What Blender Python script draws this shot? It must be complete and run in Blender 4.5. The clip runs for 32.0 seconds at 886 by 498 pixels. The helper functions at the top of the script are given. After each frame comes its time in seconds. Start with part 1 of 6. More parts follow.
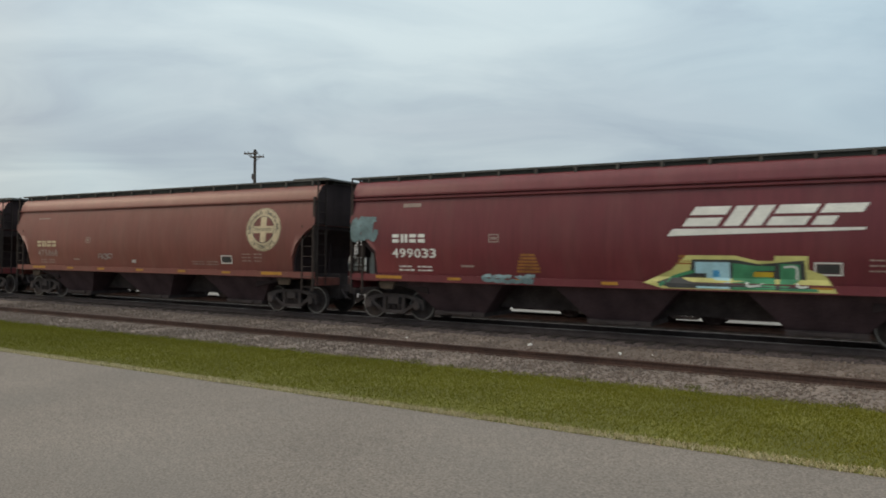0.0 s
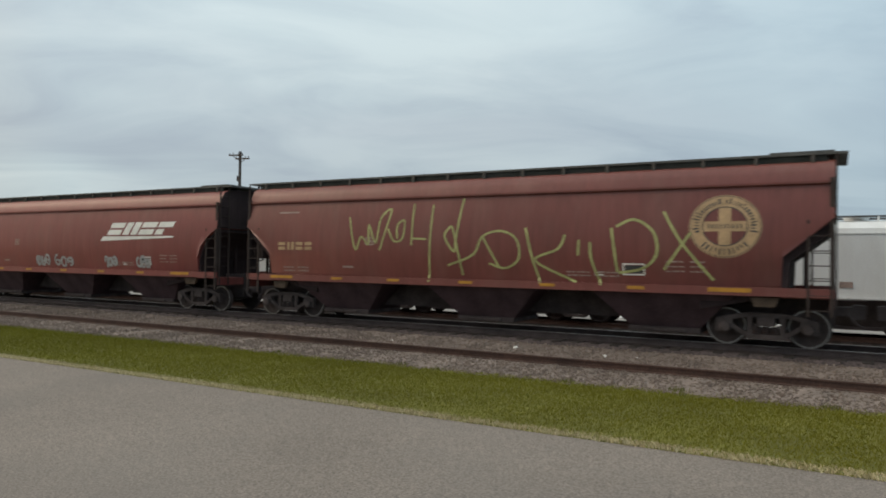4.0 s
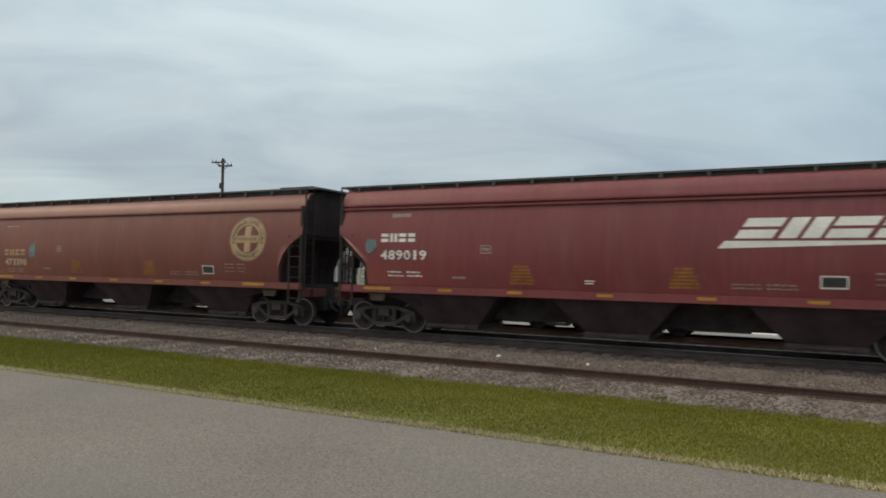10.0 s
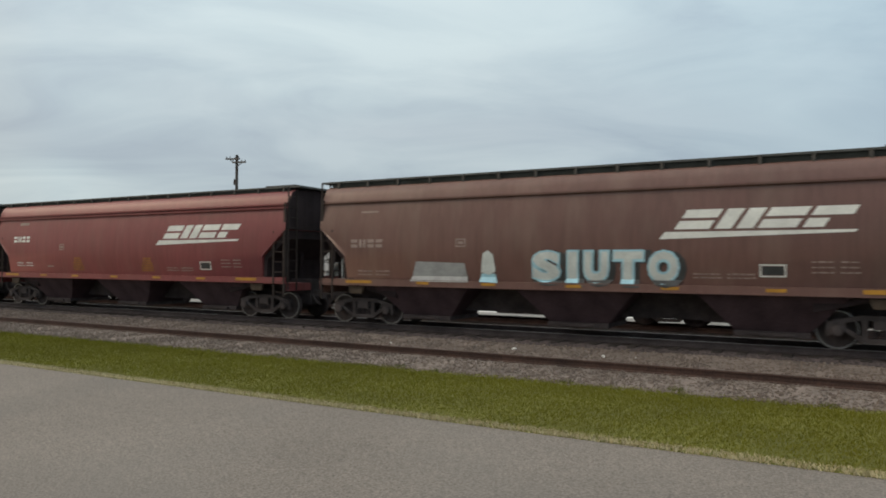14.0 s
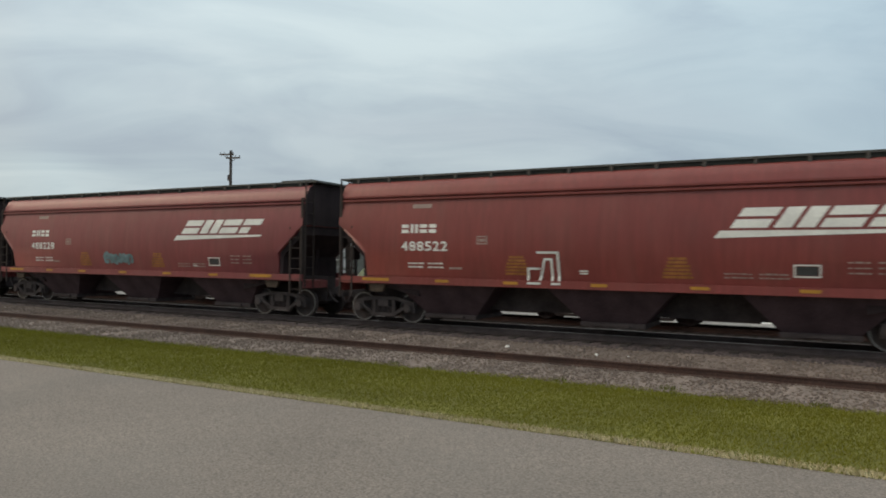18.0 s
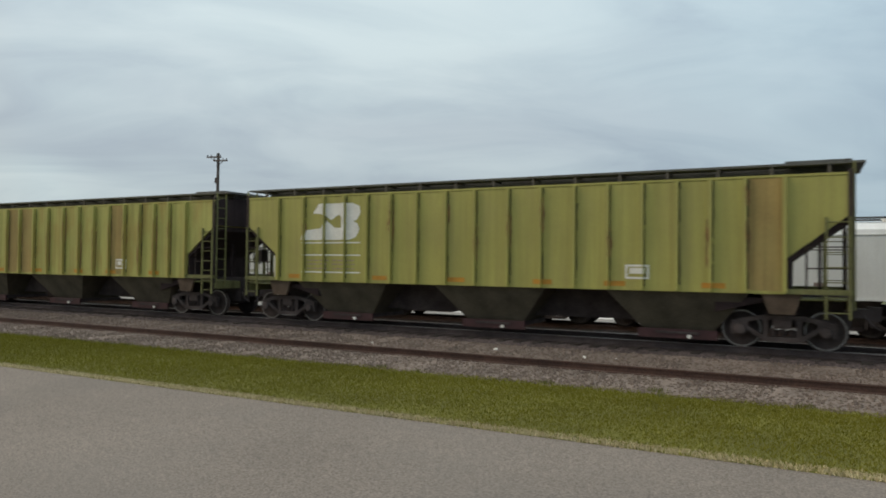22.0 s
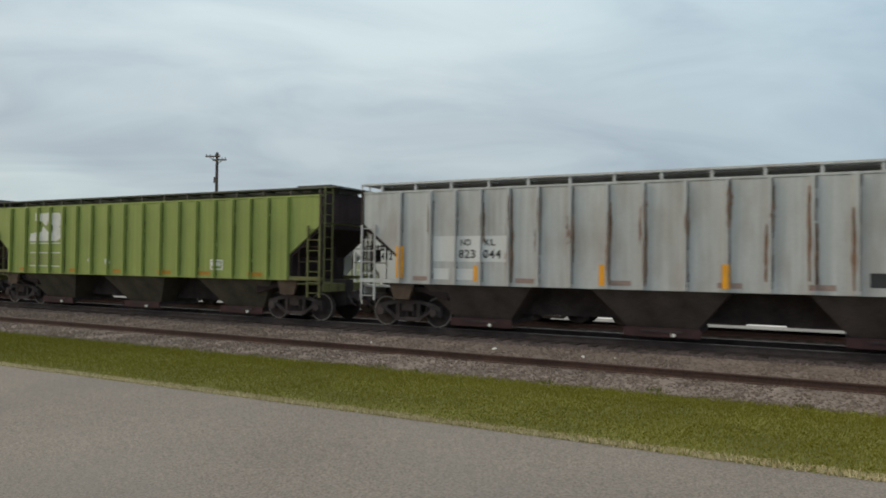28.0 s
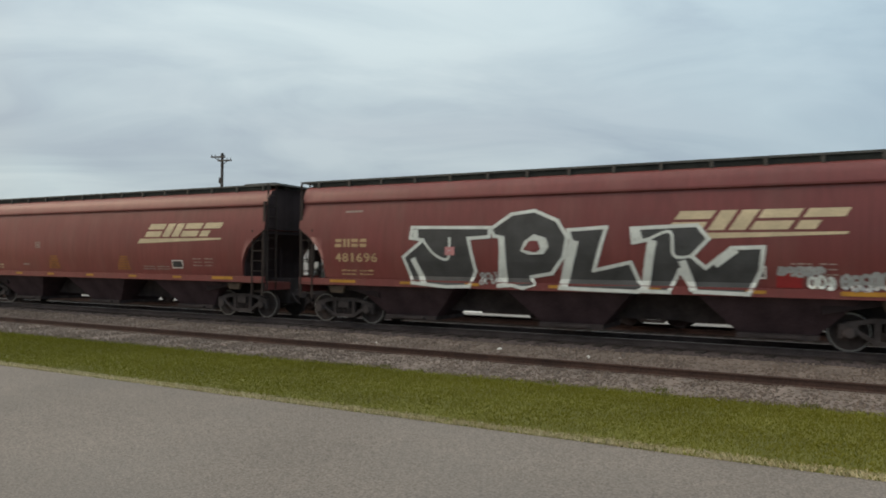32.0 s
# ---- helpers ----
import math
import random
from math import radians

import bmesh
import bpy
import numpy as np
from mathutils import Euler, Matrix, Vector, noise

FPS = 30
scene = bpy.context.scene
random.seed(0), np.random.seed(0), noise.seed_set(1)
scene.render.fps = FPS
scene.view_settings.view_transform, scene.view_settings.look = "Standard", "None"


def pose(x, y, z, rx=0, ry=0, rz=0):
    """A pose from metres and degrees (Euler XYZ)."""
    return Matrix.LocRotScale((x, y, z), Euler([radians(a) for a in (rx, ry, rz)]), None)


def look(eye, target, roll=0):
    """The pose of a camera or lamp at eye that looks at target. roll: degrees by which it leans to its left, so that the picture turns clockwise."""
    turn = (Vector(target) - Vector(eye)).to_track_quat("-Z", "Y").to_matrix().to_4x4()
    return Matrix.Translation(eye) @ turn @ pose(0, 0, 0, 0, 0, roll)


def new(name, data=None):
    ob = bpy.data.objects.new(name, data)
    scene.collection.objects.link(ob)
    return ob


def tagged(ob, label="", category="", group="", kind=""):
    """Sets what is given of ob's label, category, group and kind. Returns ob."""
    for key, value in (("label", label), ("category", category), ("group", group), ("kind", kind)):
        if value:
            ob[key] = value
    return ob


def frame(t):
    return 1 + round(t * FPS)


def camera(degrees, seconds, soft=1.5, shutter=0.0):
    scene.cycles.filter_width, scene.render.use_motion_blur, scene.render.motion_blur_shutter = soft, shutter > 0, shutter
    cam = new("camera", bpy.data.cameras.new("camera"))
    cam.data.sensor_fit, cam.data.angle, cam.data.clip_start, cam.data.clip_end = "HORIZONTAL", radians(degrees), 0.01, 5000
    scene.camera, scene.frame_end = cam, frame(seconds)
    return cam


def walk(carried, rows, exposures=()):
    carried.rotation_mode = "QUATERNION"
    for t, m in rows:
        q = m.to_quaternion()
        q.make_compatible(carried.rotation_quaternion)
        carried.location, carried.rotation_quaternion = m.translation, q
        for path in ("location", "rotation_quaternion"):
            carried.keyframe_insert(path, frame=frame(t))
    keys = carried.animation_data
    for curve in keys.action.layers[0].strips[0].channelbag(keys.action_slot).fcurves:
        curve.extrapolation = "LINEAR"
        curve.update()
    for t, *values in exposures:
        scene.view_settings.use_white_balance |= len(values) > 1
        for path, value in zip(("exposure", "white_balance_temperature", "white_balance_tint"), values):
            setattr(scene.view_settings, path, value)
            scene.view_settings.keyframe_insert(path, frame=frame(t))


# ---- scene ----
from mathutils.geometry import tessellate_polygon

cam = camera(64.6, 32.0, soft=1.8, shutter=0.1)
CAMERA_ROWS = [
    (0.0, pose(0, 0, 1.97, 90.71, -0.66, 30.41)),
    (0.5, pose(0, 0, 1.97, 90.78, -0.74, 30.44)),
    (1.0, pose(0, 0, 1.97, 91.09, -0.55, 30.34)),
    (1.5, pose(0, 0, 1.97, 91.18, -0.38, 30.23)),
    (2.0, pose(0, 0, 1.97, 91.12, -0.38, 30.03)),
    (2.5, pose(0, 0, 1.97, 91.13, -0.39, 29.83)),
    (3.0, pose(0, 0, 1.97, 91.32, -0.49, 29.69)),
    (3.5, pose(0, 0, 1.97, 91.37, -0.66, 29.58)),
    (4.0, pose(0, 0, 1.97, 90.94, -0.78, 29.26)),
    (4.5, pose(0, 0, 1.97, 90.38, -0.95, 29.26)),
    (6.5, pose(0, 0, 1.97, 91.08, -0.89, 27.98)),
    (7.0, pose(0, 0, 1.97, 91.14, -0.95, 28.20)),
    (7.5, pose(0, 0, 1.97, 91.21, -1.05, 27.80)),
    (8.0, pose(0, 0, 1.97, 91.29, -0.89, 27.97)),
    (8.5, pose(0, 0, 1.97, 91.16, -0.89, 27.77)),
    (9.0, pose(0, 0, 1.97, 91.38, -0.89, 27.57)),
    (9.5, pose(0, 0, 1.97, 91.69, -1.04, 27.79)),
    (10.0, pose(0, 0, 1.97, 91.64, -0.94, 27.92)),
    (10.5, pose(0, 0, 1.97, 91.59, -0.84, 27.92)),
    (11.0, pose(0, 0, 1.97, 91.18, -0.68, 28.37)),
    (11.5, pose(0, 0, 1.97, 90.77, -0.66, 28.27)),
    (12.0, pose(0, 0, 1.97, 90.26, -1.04, 29.18)),
    (12.5, pose(0, 0, 1.97, 90.11, -0.97, 29.62)),
    (13.0, pose(0, 0, 1.97, 90.54, -0.80, 29.79)),
    (13.5, pose(0, 0, 1.97, 90.93, -0.44, 29.40)),
    (15.5, pose(0, 0, 1.97, 91.06, -0.57, 28.39)),
    (16.0, pose(0, 0, 1.97, 90.37, -1.05, 28.81)),
    (16.5, pose(0, 0, 1.97, 90.30, -0.88, 28.94)),
    (17.0, pose(0, 0, 1.97, 90.65, -0.85, 28.82)),
    (17.5, pose(0, 0, 1.97, 90.75, -0.68, 28.79)),
    (18.0, pose(0, 0, 1.97, 90.89, -0.69, 28.58)),
    (18.5, pose(0, 0, 1.97, 90.98, -0.63, 28.22)),
    (19.0, pose(0, 0, 1.97, 91.19, -0.72, 28.01)),
    (19.5, pose(0, 0, 1.97, 91.27, -0.64, 27.87)),
    (20.0, pose(0, 0, 1.97, 91.16, -0.48, 27.78)),
    (20.5, pose(0, 0, 1.97, 90.98, -0.46, 27.56)),
    (21.0, pose(0, 0, 1.97, 90.86, -0.59, 27.59)),
    (21.5, pose(0, 0, 1.97, 91.09, -0.67, 27.74)),
    (22.0, pose(0, 0, 1.97, 91.14, -0.62, 27.63)),
    (22.5, pose(0, 0, 1.97, 91.26, -0.77, 27.59)),
    (23.0, pose(0, 0, 1.97, 91.15, -0.95, 28.00)),
    (23.5, pose(0, 0, 1.97, 90.88, -0.76, 28.34)),
    (24.0, pose(0, 0, 1.97, 90.63, -0.42, 28.27)),
    (24.5, pose(0, 0, 1.97, 90.62, -0.52, 27.80)),
    (25.0, pose(0, 0, 1.97, 90.88, -0.29, 27.74)),
    (25.5, pose(0, 0, 1.97, 90.98, -0.52, 27.52)),
    (27.5, pose(0, 0, 1.97, 91.24, -0.43, 27.42)),
    (28.0, pose(0, 0, 1.97, 91.10, -0.67, 27.54)),
    (28.5, pose(0, 0, 1.97, 91.26, -0.48, 27.60)),
    (29.0, pose(0, 0, 1.97, 91.33, -0.49, 27.33)),
    (29.5, pose(0, 0, 1.97, 91.31, -0.52, 27.49)),
    (30.0, pose(0, 0, 1.97, 91.35, -0.45, 27.62)),
    (30.5, pose(0, 0, 1.97, 91.34, -0.47, 27.73)),
    (31.0, pose(0, 0, 1.97, 91.13, -0.41, 27.78)),
    (31.5, pose(0, 0, 1.97, 91.18, -0.35, 27.57)),
    (32.0, pose(0, 0, 1.97, 91.10, -0.57, 27.94)),
]
EXPOSURES = [(0.0, 0.0), (32.0, 0.0)]
walk(cam, CAMERA_ROWS, EXPOSURES)

# ---- world, sun ----
world = bpy.data.worlds.new("overcast_sky")
scene.world = world
world.use_nodes = True
wn, wl = world.node_tree.nodes, world.node_tree.links
wn.clear()


def wnode(kind, **props):
    n = wn.new(kind)
    for k, v in props.items():
        n.inputs[k.replace("_", " ")].default_value = v
    return n


SUN_EL, SUN_AZ = radians(36), radians(248)
sky = wn.new("ShaderNodeTexSky")
sky.sky_type, sky.sun_disc = "NISHITA", False
sky.sun_elevation, sky.sun_rotation = SUN_EL, SUN_AZ
sky.air_density, sky.dust_density = 1.0, 3.0
tc = wn.new("ShaderNodeTexCoord")
# flat cloud deck: direction divided by its height above the horizon
sep = wn.new("ShaderNodeSeparateXYZ")
wl.new(tc.outputs["Generated"], sep.inputs[0])
up = wn.new("ShaderNodeMath")
up.operation = "MAXIMUM"
up.inputs[1].default_value = 0.03
wl.new(sep.outputs["Z"], up.inputs[0])
upo = wn.new("ShaderNodeMath")
upo.operation = "ADD"
upo.inputs[1].default_value = 0.22
wl.new(up.outputs[0], upo.inputs[0])
dv = wn.new("ShaderNodeVectorMath")
dv.operation = "DIVIDE"
wl.new(tc.outputs["Generated"], dv.inputs[0])
wl.new(upo.outputs[0], dv.inputs[1])
mp = wn.new("ShaderNodeMapping")
mp.vector_type = "TEXTURE"
mp.inputs["Rotation"].default_value = (0, 0, radians(35))
mp.inputs["Scale"].default_value = (1.7, 1.0, 1.0)
wl.new(dv.outputs[0], mp.inputs[0])
nz = wnode("ShaderNodeTexNoise", Scale=2.0, Detail=8.0, Roughness=0.56, Distortion=0.9)
wl.new(mp.outputs[0], nz.inputs["Vector"])
nz2 = wnode("ShaderNodeTexNoise", Scale=0.9, Detail=3.0, Roughness=0.5, Distortion=0.4)
wl.new(mp.outputs[0], nz2.inputs["Vector"])
cr = wn.new("ShaderNodeValToRGB")
cr.color_ramp.elements[0].position, cr.color_ramp.elements[0].color = 0.34, (0.565, 0.670, 0.735, 1)
cr.color_ramp.elements[1].position, cr.color_ramp.elements[1].color = 0.64, (0.710, 0.825, 0.860, 1)
mid = cr.color_ramp.elements.new(0.47)
mid.color = (0.635, 0.752, 0.800, 1)
wl.new(nz.outputs["Fac"], cr.inputs[0])
cr2 = wn.new("ShaderNodeValToRGB")
cr2.color_ramp.elements[0].position, cr2.color_ramp.elements[0].color = 0.36, (0.90, 0.89, 0.92, 1)
cr2.color_ramp.elements[1].position, cr2.color_ramp.elements[1].color = 0.62, (1.07, 1.07, 1.06, 1)
wl.new(nz2.outputs["Fac"], cr2.inputs[0])
mul = wn.new("ShaderNodeMix")
mul.data_type, mul.blend_type = "RGBA", "MULTIPLY"
mul.inputs["Factor"].default_value = 1.0
wl.new(cr.outputs[0], mul.inputs["A"])
wl.new(cr2.outputs[0], mul.inputs["B"])
# the deck is greyer and dimmer towards the horizon
hz = wn.new("ShaderNodeMapRange")
hz.inputs["From Min"].default_value, hz.inputs["From Max"].default_value = 0.0, 0.42
hz.inputs["To Min"].default_value, hz.inputs["To Max"].default_value = 0.74, 1.04
wl.new(sep.outputs["Z"], hz.inputs["Value"])
# and brightest overhead
ov = wn.new("ShaderNodeMapRange")
ov.inputs["From Min"].default_value, ov.inputs["From Max"].default_value = 0.45, 0.95
wl.new(sep.outputs["Z"], ov.inputs["Value"])
mul2 = wn.new("ShaderNodeMix")
mul2.data_type, mul2.blend_type = "RGBA", "MULTIPLY"
mul2.inputs["Factor"].default_value = 1.0
wl.new(mul.outputs["Result"], mul2.inputs["A"])
wl.new(hz.outputs[0], mul2.inputs["B"])
mul5 = wn.new("ShaderNodeMix")
mul5.data_type, mul5.blend_type = "RGBA", "MULTIPLY"
mul5.inputs["B"].default_value = (2.35, 2.05, 1.80, 1)
wl.new(ov.outputs[0], mul5.inputs["Factor"])
wl.new(mul2.outputs["Result"], mul5.inputs["A"])
# thicker, bluer cloud towards the east
ea = wn.new("ShaderNodeMapRange")
ea.inputs["From Min"].default_value, ea.inputs["From Max"].default_value = -0.42, 0.12
wl.new(sep.outputs["X"], ea.inputs["Value"])
mul3 = wn.new("ShaderNodeMix")
mul3.data_type, mul3.blend_type = "RGBA", "MULTIPLY"
mul3.inputs["B"].default_value = (0.79, 0.86, 0.93, 1)
wl.new(ea.outputs[0], mul3.inputs["Factor"])
wl.new(mul5.outputs["Result"], mul3.inputs["A"])
# the cloud is thinner and warmer round the hidden sun, low in the west-south-west
so = wn.new("ShaderNodeVectorMath")
so.operation = "DOT_PRODUCT"
so.inputs[1].default_value = (-1.0, -0.55, 0.0)
wl.new(tc.outputs["Generated"], so.inputs[0])
sr = wn.new("ShaderNodeMapRange")
sr.inputs["From Min"].default_value, sr.inputs["From Max"].default_value = 0.55, 1.15
wl.new(so.outputs["Value"], sr.inputs["Value"])
mul4 = wn.new("ShaderNodeMix")
mul4.data_type, mul4.blend_type = "RGBA", "MULTIPLY"
mul4.inputs["B"].default_value = (1.28, 1.0, 0.80, 1)
wl.new(sr.outputs[0], mul4.inputs["Factor"])
wl.new(mul3.outputs["Result"], mul4.inputs["A"])
bs = wn.new("ShaderNodeBackground")
bs.inputs["Strength"].default_value = 0.08
wl.new(sky.outputs[0], bs.inputs[0])
bc = wn.new("ShaderNodeBackground")
bc.inputs["Strength"].default_value = 0.95
wl.new(mul4.outputs["Result"], bc.inputs[0])
mixw = wn.new("ShaderNodeMixShader")
mixw.inputs[0].default_value = 0.93
wl.new(bs.outputs[0], mixw.inputs[1])
wl.new(bc.outputs[0], mixw.inputs[2])
wo = wn.new("ShaderNodeOutputWorld")
wl.new(mixw.outputs[0], wo.inputs[0])

sun_data = bpy.data.lights.new("sun", "SUN")
sun_data.energy, sun_data.angle, sun_data.color = 1.0, radians(25), (1.0, 0.78, 0.56)
sun = new("sun", sun_data)
sun.matrix_world = look((math.sin(SUN_AZ) * math.cos(SUN_EL) * 100, math.cos(SUN_AZ) * math.cos(SUN_EL) * 100, math.sin(SUN_EL) * 100), (0, 0, 0))


# ---- materials ----
def material(name, base, rough=0.7, metal=0.0, var=0.25, scale=3.0, grain=0.15, grain_scale=60.0, streak=0.0,
             stain=None, stain_amount=0.0, stain_scale=1.2, bump=0.0, bump_scale=40.0, jitter=0.0, spec=0.5, dusty=None):
    """Paint, metal or ground with variation at two scales, vertical streaks and stains."""
    m = bpy.data.materials.new(name)
    m.use_nodes = True
    n, l = m.node_tree.nodes, m.node_tree.links
    b = n["Principled BSDF"]
    b.inputs["Roughness"].default_value, b.inputs["Metallic"].default_value = rough, metal
    b.inputs["Specular IOR Level"].default_value = spec
    if dusty:           # tinted sheen, brightest along the surface
        b.inputs["Sheen Weight"].default_value, b.inputs["Sheen Roughness"].default_value = 0.32, 0.5
        b.inputs["Sheen Tint"].default_value = (*dusty, 1)
    co = n.new("ShaderNodeTexCoord")

    def ramp(src, lo, hi, p0=0.3, p1=0.7):
        r = n.new("ShaderNodeMapRange")
        r.inputs["From Min"].default_value, r.inputs["From Max"].default_value = p0, p1
        r.inputs["To Min"].default_value, r.inputs["To Max"].default_value = lo, hi
        l.new(src, r.inputs["Value"])
        return r.outputs[0]

    def noise_tex(sc, detail=4.0, stretch=None):
        t = n.new("ShaderNodeTexNoise")
        t.inputs["Scale"].default_value, t.inputs["Detail"].default_value = sc, detail
        if stretch:
            mpn = n.new("ShaderNodeMapping")
            mpn.inputs["Scale"].default_value = stretch
            l.new(co.outputs["Object"], mpn.inputs[0])
            l.new(mpn.outputs[0], t.inputs["Vector"])
        else:
            l.new(co.outputs["Object"], t.inputs["Vector"])
        return t.outputs["Fac"]

    def mul_col(a, fac):
        x = n.new("ShaderNodeMix")
        x.data_type, x.blend_type = "RGBA", "MULTIPLY"
        x.inputs["Factor"].default_value = 1.0
        if isinstance(a, tuple):
            x.inputs["A"].default_value = a
        else:
            l.new(a, x.inputs["A"])
        l.new(fac, x.inputs["B"])
        return x.outputs["Result"]

    col = mul_col((*base, 1), ramp(noise_tex(scale), 1 - var, 1 + var))
    if grain:
        col = mul_col(col, ramp(noise_tex(grain_scale, 2.0), 1 - grain, 1 + grain))
    if streak:
        col = mul_col(col, ramp(noise_tex(1.0, 5.0, (9.0, 9.0, 0.35)), 1 - streak, 1 + streak * 0.7))
    if stain:
        x = n.new("ShaderNodeMix")
        x.data_type = "RGBA"
        l.new(ramp(noise_tex(stain_scale, 6.0, (1.6, 1.6, 0.6)), 0.0, stain_amount, 0.48, 0.72), x.inputs["Factor"])
        l.new(col, x.inputs["A"])
        x.inputs["B"].default_value = (*stain, 1)
        col = x.outputs["Result"]
    if jitter:
        oi = n.new("ShaderNodeObjectInfo")
        col = mul_col(col, ramp(oi.outputs["Random"], 1 - jitter, 1 + jitter, 0, 1))
    l.new(col, b.inputs["Base Color"])
    if bump:
        bp = n.new("ShaderNodeBump")
        bp.inputs["Strength"].default_value, bp.inputs["Distance"].default_value = bump, 0.02
        l.new(noise_tex(bump_scale, 3.0), bp.inputs["Height"])
        l.new(bp.outputs[0], b.inputs["Normal"])
    return m


DUST = (0.21, 0.14, 0.11)


def car_paint(name, base, dust=0.35, streak=0.12):
    top = max(base)
    return material(name, tuple(c * k for k, c in zip((0.98, 0.90, 0.94), base)), 0.42, 0, 0.12, 0.5, 0.05, 30, streak, DUST, dust * 0.8, 0.8, 0.05, 6, spec=0.4,
                    dusty=tuple(k * (0.15 + 0.85 * c / top) for k, c in zip((0.80, 0.78, 0.58), base)))


PAINT = {
    "brown": car_paint("oxide_brown_paint", (0.170, 0.046, 0.042)),
    "orange": car_paint("orange_red_paint", (0.200, 0.047, 0.039), 0.14),
    "maroon": car_paint("maroon_paint", (0.135, 0.027, 0.033), 0.12),
    "red": car_paint("faded_red_paint", (0.190, 0.049, 0.050), 0.18),
    "brick": car_paint("brick_brown_paint", (0.172, 0.047, 0.042), 0.2),
    "rust": car_paint("rust_brown_paint", (0.162, 0.054, 0.044), 0.22),
    "dusty": car_paint("dusty_brown_paint", (0.150, 0.083, 0.066), 0.5),
    "white": material("off_white_paint", (0.585, 0.60, 0.60), 0.5, 0, 0.08, 0.5, 0.05, 30, 0.05, (0.42, 0.40, 0.37), 0.12, 0.8, 0.05, 6, spec=0.4),
    "green": car_paint("leaf_green_paint", (0.250, 0.300, 0.092), 0.2),
    "brightgreen": car_paint("bright_green_paint", (0.275, 0.365, 0.095), 0.1),
    "yellowgreen": car_paint("yellow_green_paint", (0.35, 0.36, 0.095), 0.2),
    "mustard": material("rust_stained_green_paint", (0.37, 0.36, 0.10), 0.6, 0, 0.12, 0.5, 0.06, 30, 0.2,
                        (0.30, 0.17, 0.035), 0.6, 0.9, 0.05, 6),
    "olive": material("olive_rust_paint", (0.40, 0.37, 0.125), 0.65, 0, 0.14, 0.5, 0.08, 30, 0.25,
                      (0.19, 0.09, 0.030), 0.8, 1.0, 0.05, 6),
    "ribmaroon": car_paint("dark_maroon_paint", (0.205, 0.047, 0.058), 0.12),
    "ribred": car_paint("brick_red_paint", (0.320, 0.062, 0.062), 0.12),
    "offwhite": material("rust_streaked_white_paint", (0.56, 0.54, 0.49), 0.6, 0, 0.08, 0.5, 0.05, 30, 0.1,
                         (0.30, 0.22, 0.15), 0.6, 0.9, 0.04, 6),
    "grey": material("rust_streaked_grey_paint", (0.50, 0.51, 0.50), 0.6, 0, 0.08, 0.5, 0.05, 30, 0.12,
                     (0.26, 0.19, 0.14), 0.5, 0.9, 0.04, 6),
}
WHITE_PAINT = material("white_lettering", (0.72, 0.71, 0.66), 0.6, 0, 0.12, 2, 0.1, 25)
CREAM_PAINT = material("cream_lettering", (0.57, 0.46, 0.295), 0.6, 0, 0.15, 2, 0.12, 25)
TAN_PAINT = material("faded_tan_lettering", (0.42, 0.28, 0.15), 0.65, 0, 0.2, 2, 0.15, 20)
DIM_PAINT = material("dirty_lettering", (0.30, 0.22, 0.19), 0.65, 0, 0.2, 2, 0.15, 20)
YELLOW = material("yellow_reflector", (0.44, 0.21, 0.02), 0.45, 0, 0.2, 3, 0.1, 30)
ORANGE = material("orange_reflector", (0.85, 0.38, 0.01), 0.4, 0, 0.1, 3, 0.1, 30)
STENCIL = material("worn_yellow_stencil", (0.285, 0.112, 0.024), 0.65, 0, 0.25, 4, 0.2, 30)
BLACK_PAINT = material("black_lettering", (0.03, 0.03, 0.032), 0.6, 0, 0.2, 2, 0.1, 25)
ROOF_DARK = material("sooty_galvanised_steel", (0.10, 0.10, 0.095), 0.7, 0.3, 0.25, 1.5, 0.2, 25)
UNDER = material("grimy_black_steel", (0.066, 0.053, 0.052), 0.8, 0.1, 0.3, 2, 0.2, 30, spec=0.22)
TRUCK_MAT = material("dusty_cast_steel", (0.066, 0.054, 0.052), 0.8, 0.0, 0.3, 3, 0.2, 40, spec=0.22)
WEB_MAT = material("dusty_bolster_paint", (0.085, 0.062, 0.045), 0.85, 0.0, 0.3, 2, 0.2, 30, spec=0.22)
WHEEL_MAT = material("brown_wheel_steel", (0.052, 0.041, 0.039), 0.75, 0.0, 0.25, 5, 0.15, 40, spec=0.22)
RIM_MAT = material("bright_wheel_rim_steel", (0.22, 0.21, 0.20), 0.4, 0.6, 0.15, 5, 0.1, 40)
# bay colours mix brake dust with painted shade from the overhanging body
BAY_DARK = material("dusty_shaded_brown_steel", (0.057, 0.036, 0.040), 0.85, 0.0, 0.35, 1.5, 0.2, 30, spec=0.22)
BAY_GREEN = material("dusty_shaded_olive_steel", (0.077, 0.068, 0.049), 0.85, 0.0, 0.35, 1.5, 0.2, 30, spec=0.22)
BAY_GREY = material("dusty_shaded_grey_steel", (0.075, 0.060, 0.054), 0.85, 0.0, 0.35, 1.5, 0.2, 30, spec=0.22)
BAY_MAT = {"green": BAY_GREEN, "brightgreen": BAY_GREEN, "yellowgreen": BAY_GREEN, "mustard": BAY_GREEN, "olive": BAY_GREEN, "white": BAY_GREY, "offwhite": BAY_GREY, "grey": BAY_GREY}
GATE_RED = material("dull_red_gate_paint", (0.045, 0.016, 0.018), 0.7, 0, 0.25, 3, 0.2, 30)
LADDER_DARK = material("grimy_ladder_steel", (0.050, 0.038, 0.034), 0.75, 0.1, 0.2, 3, 0.1, 40, spec=0.22)
BRACKET = material("dull_bracket_steel", (0.105, 0.095, 0.085), 0.75, 0.2, 0.25, 2, 0.2, 30, spec=0.22)
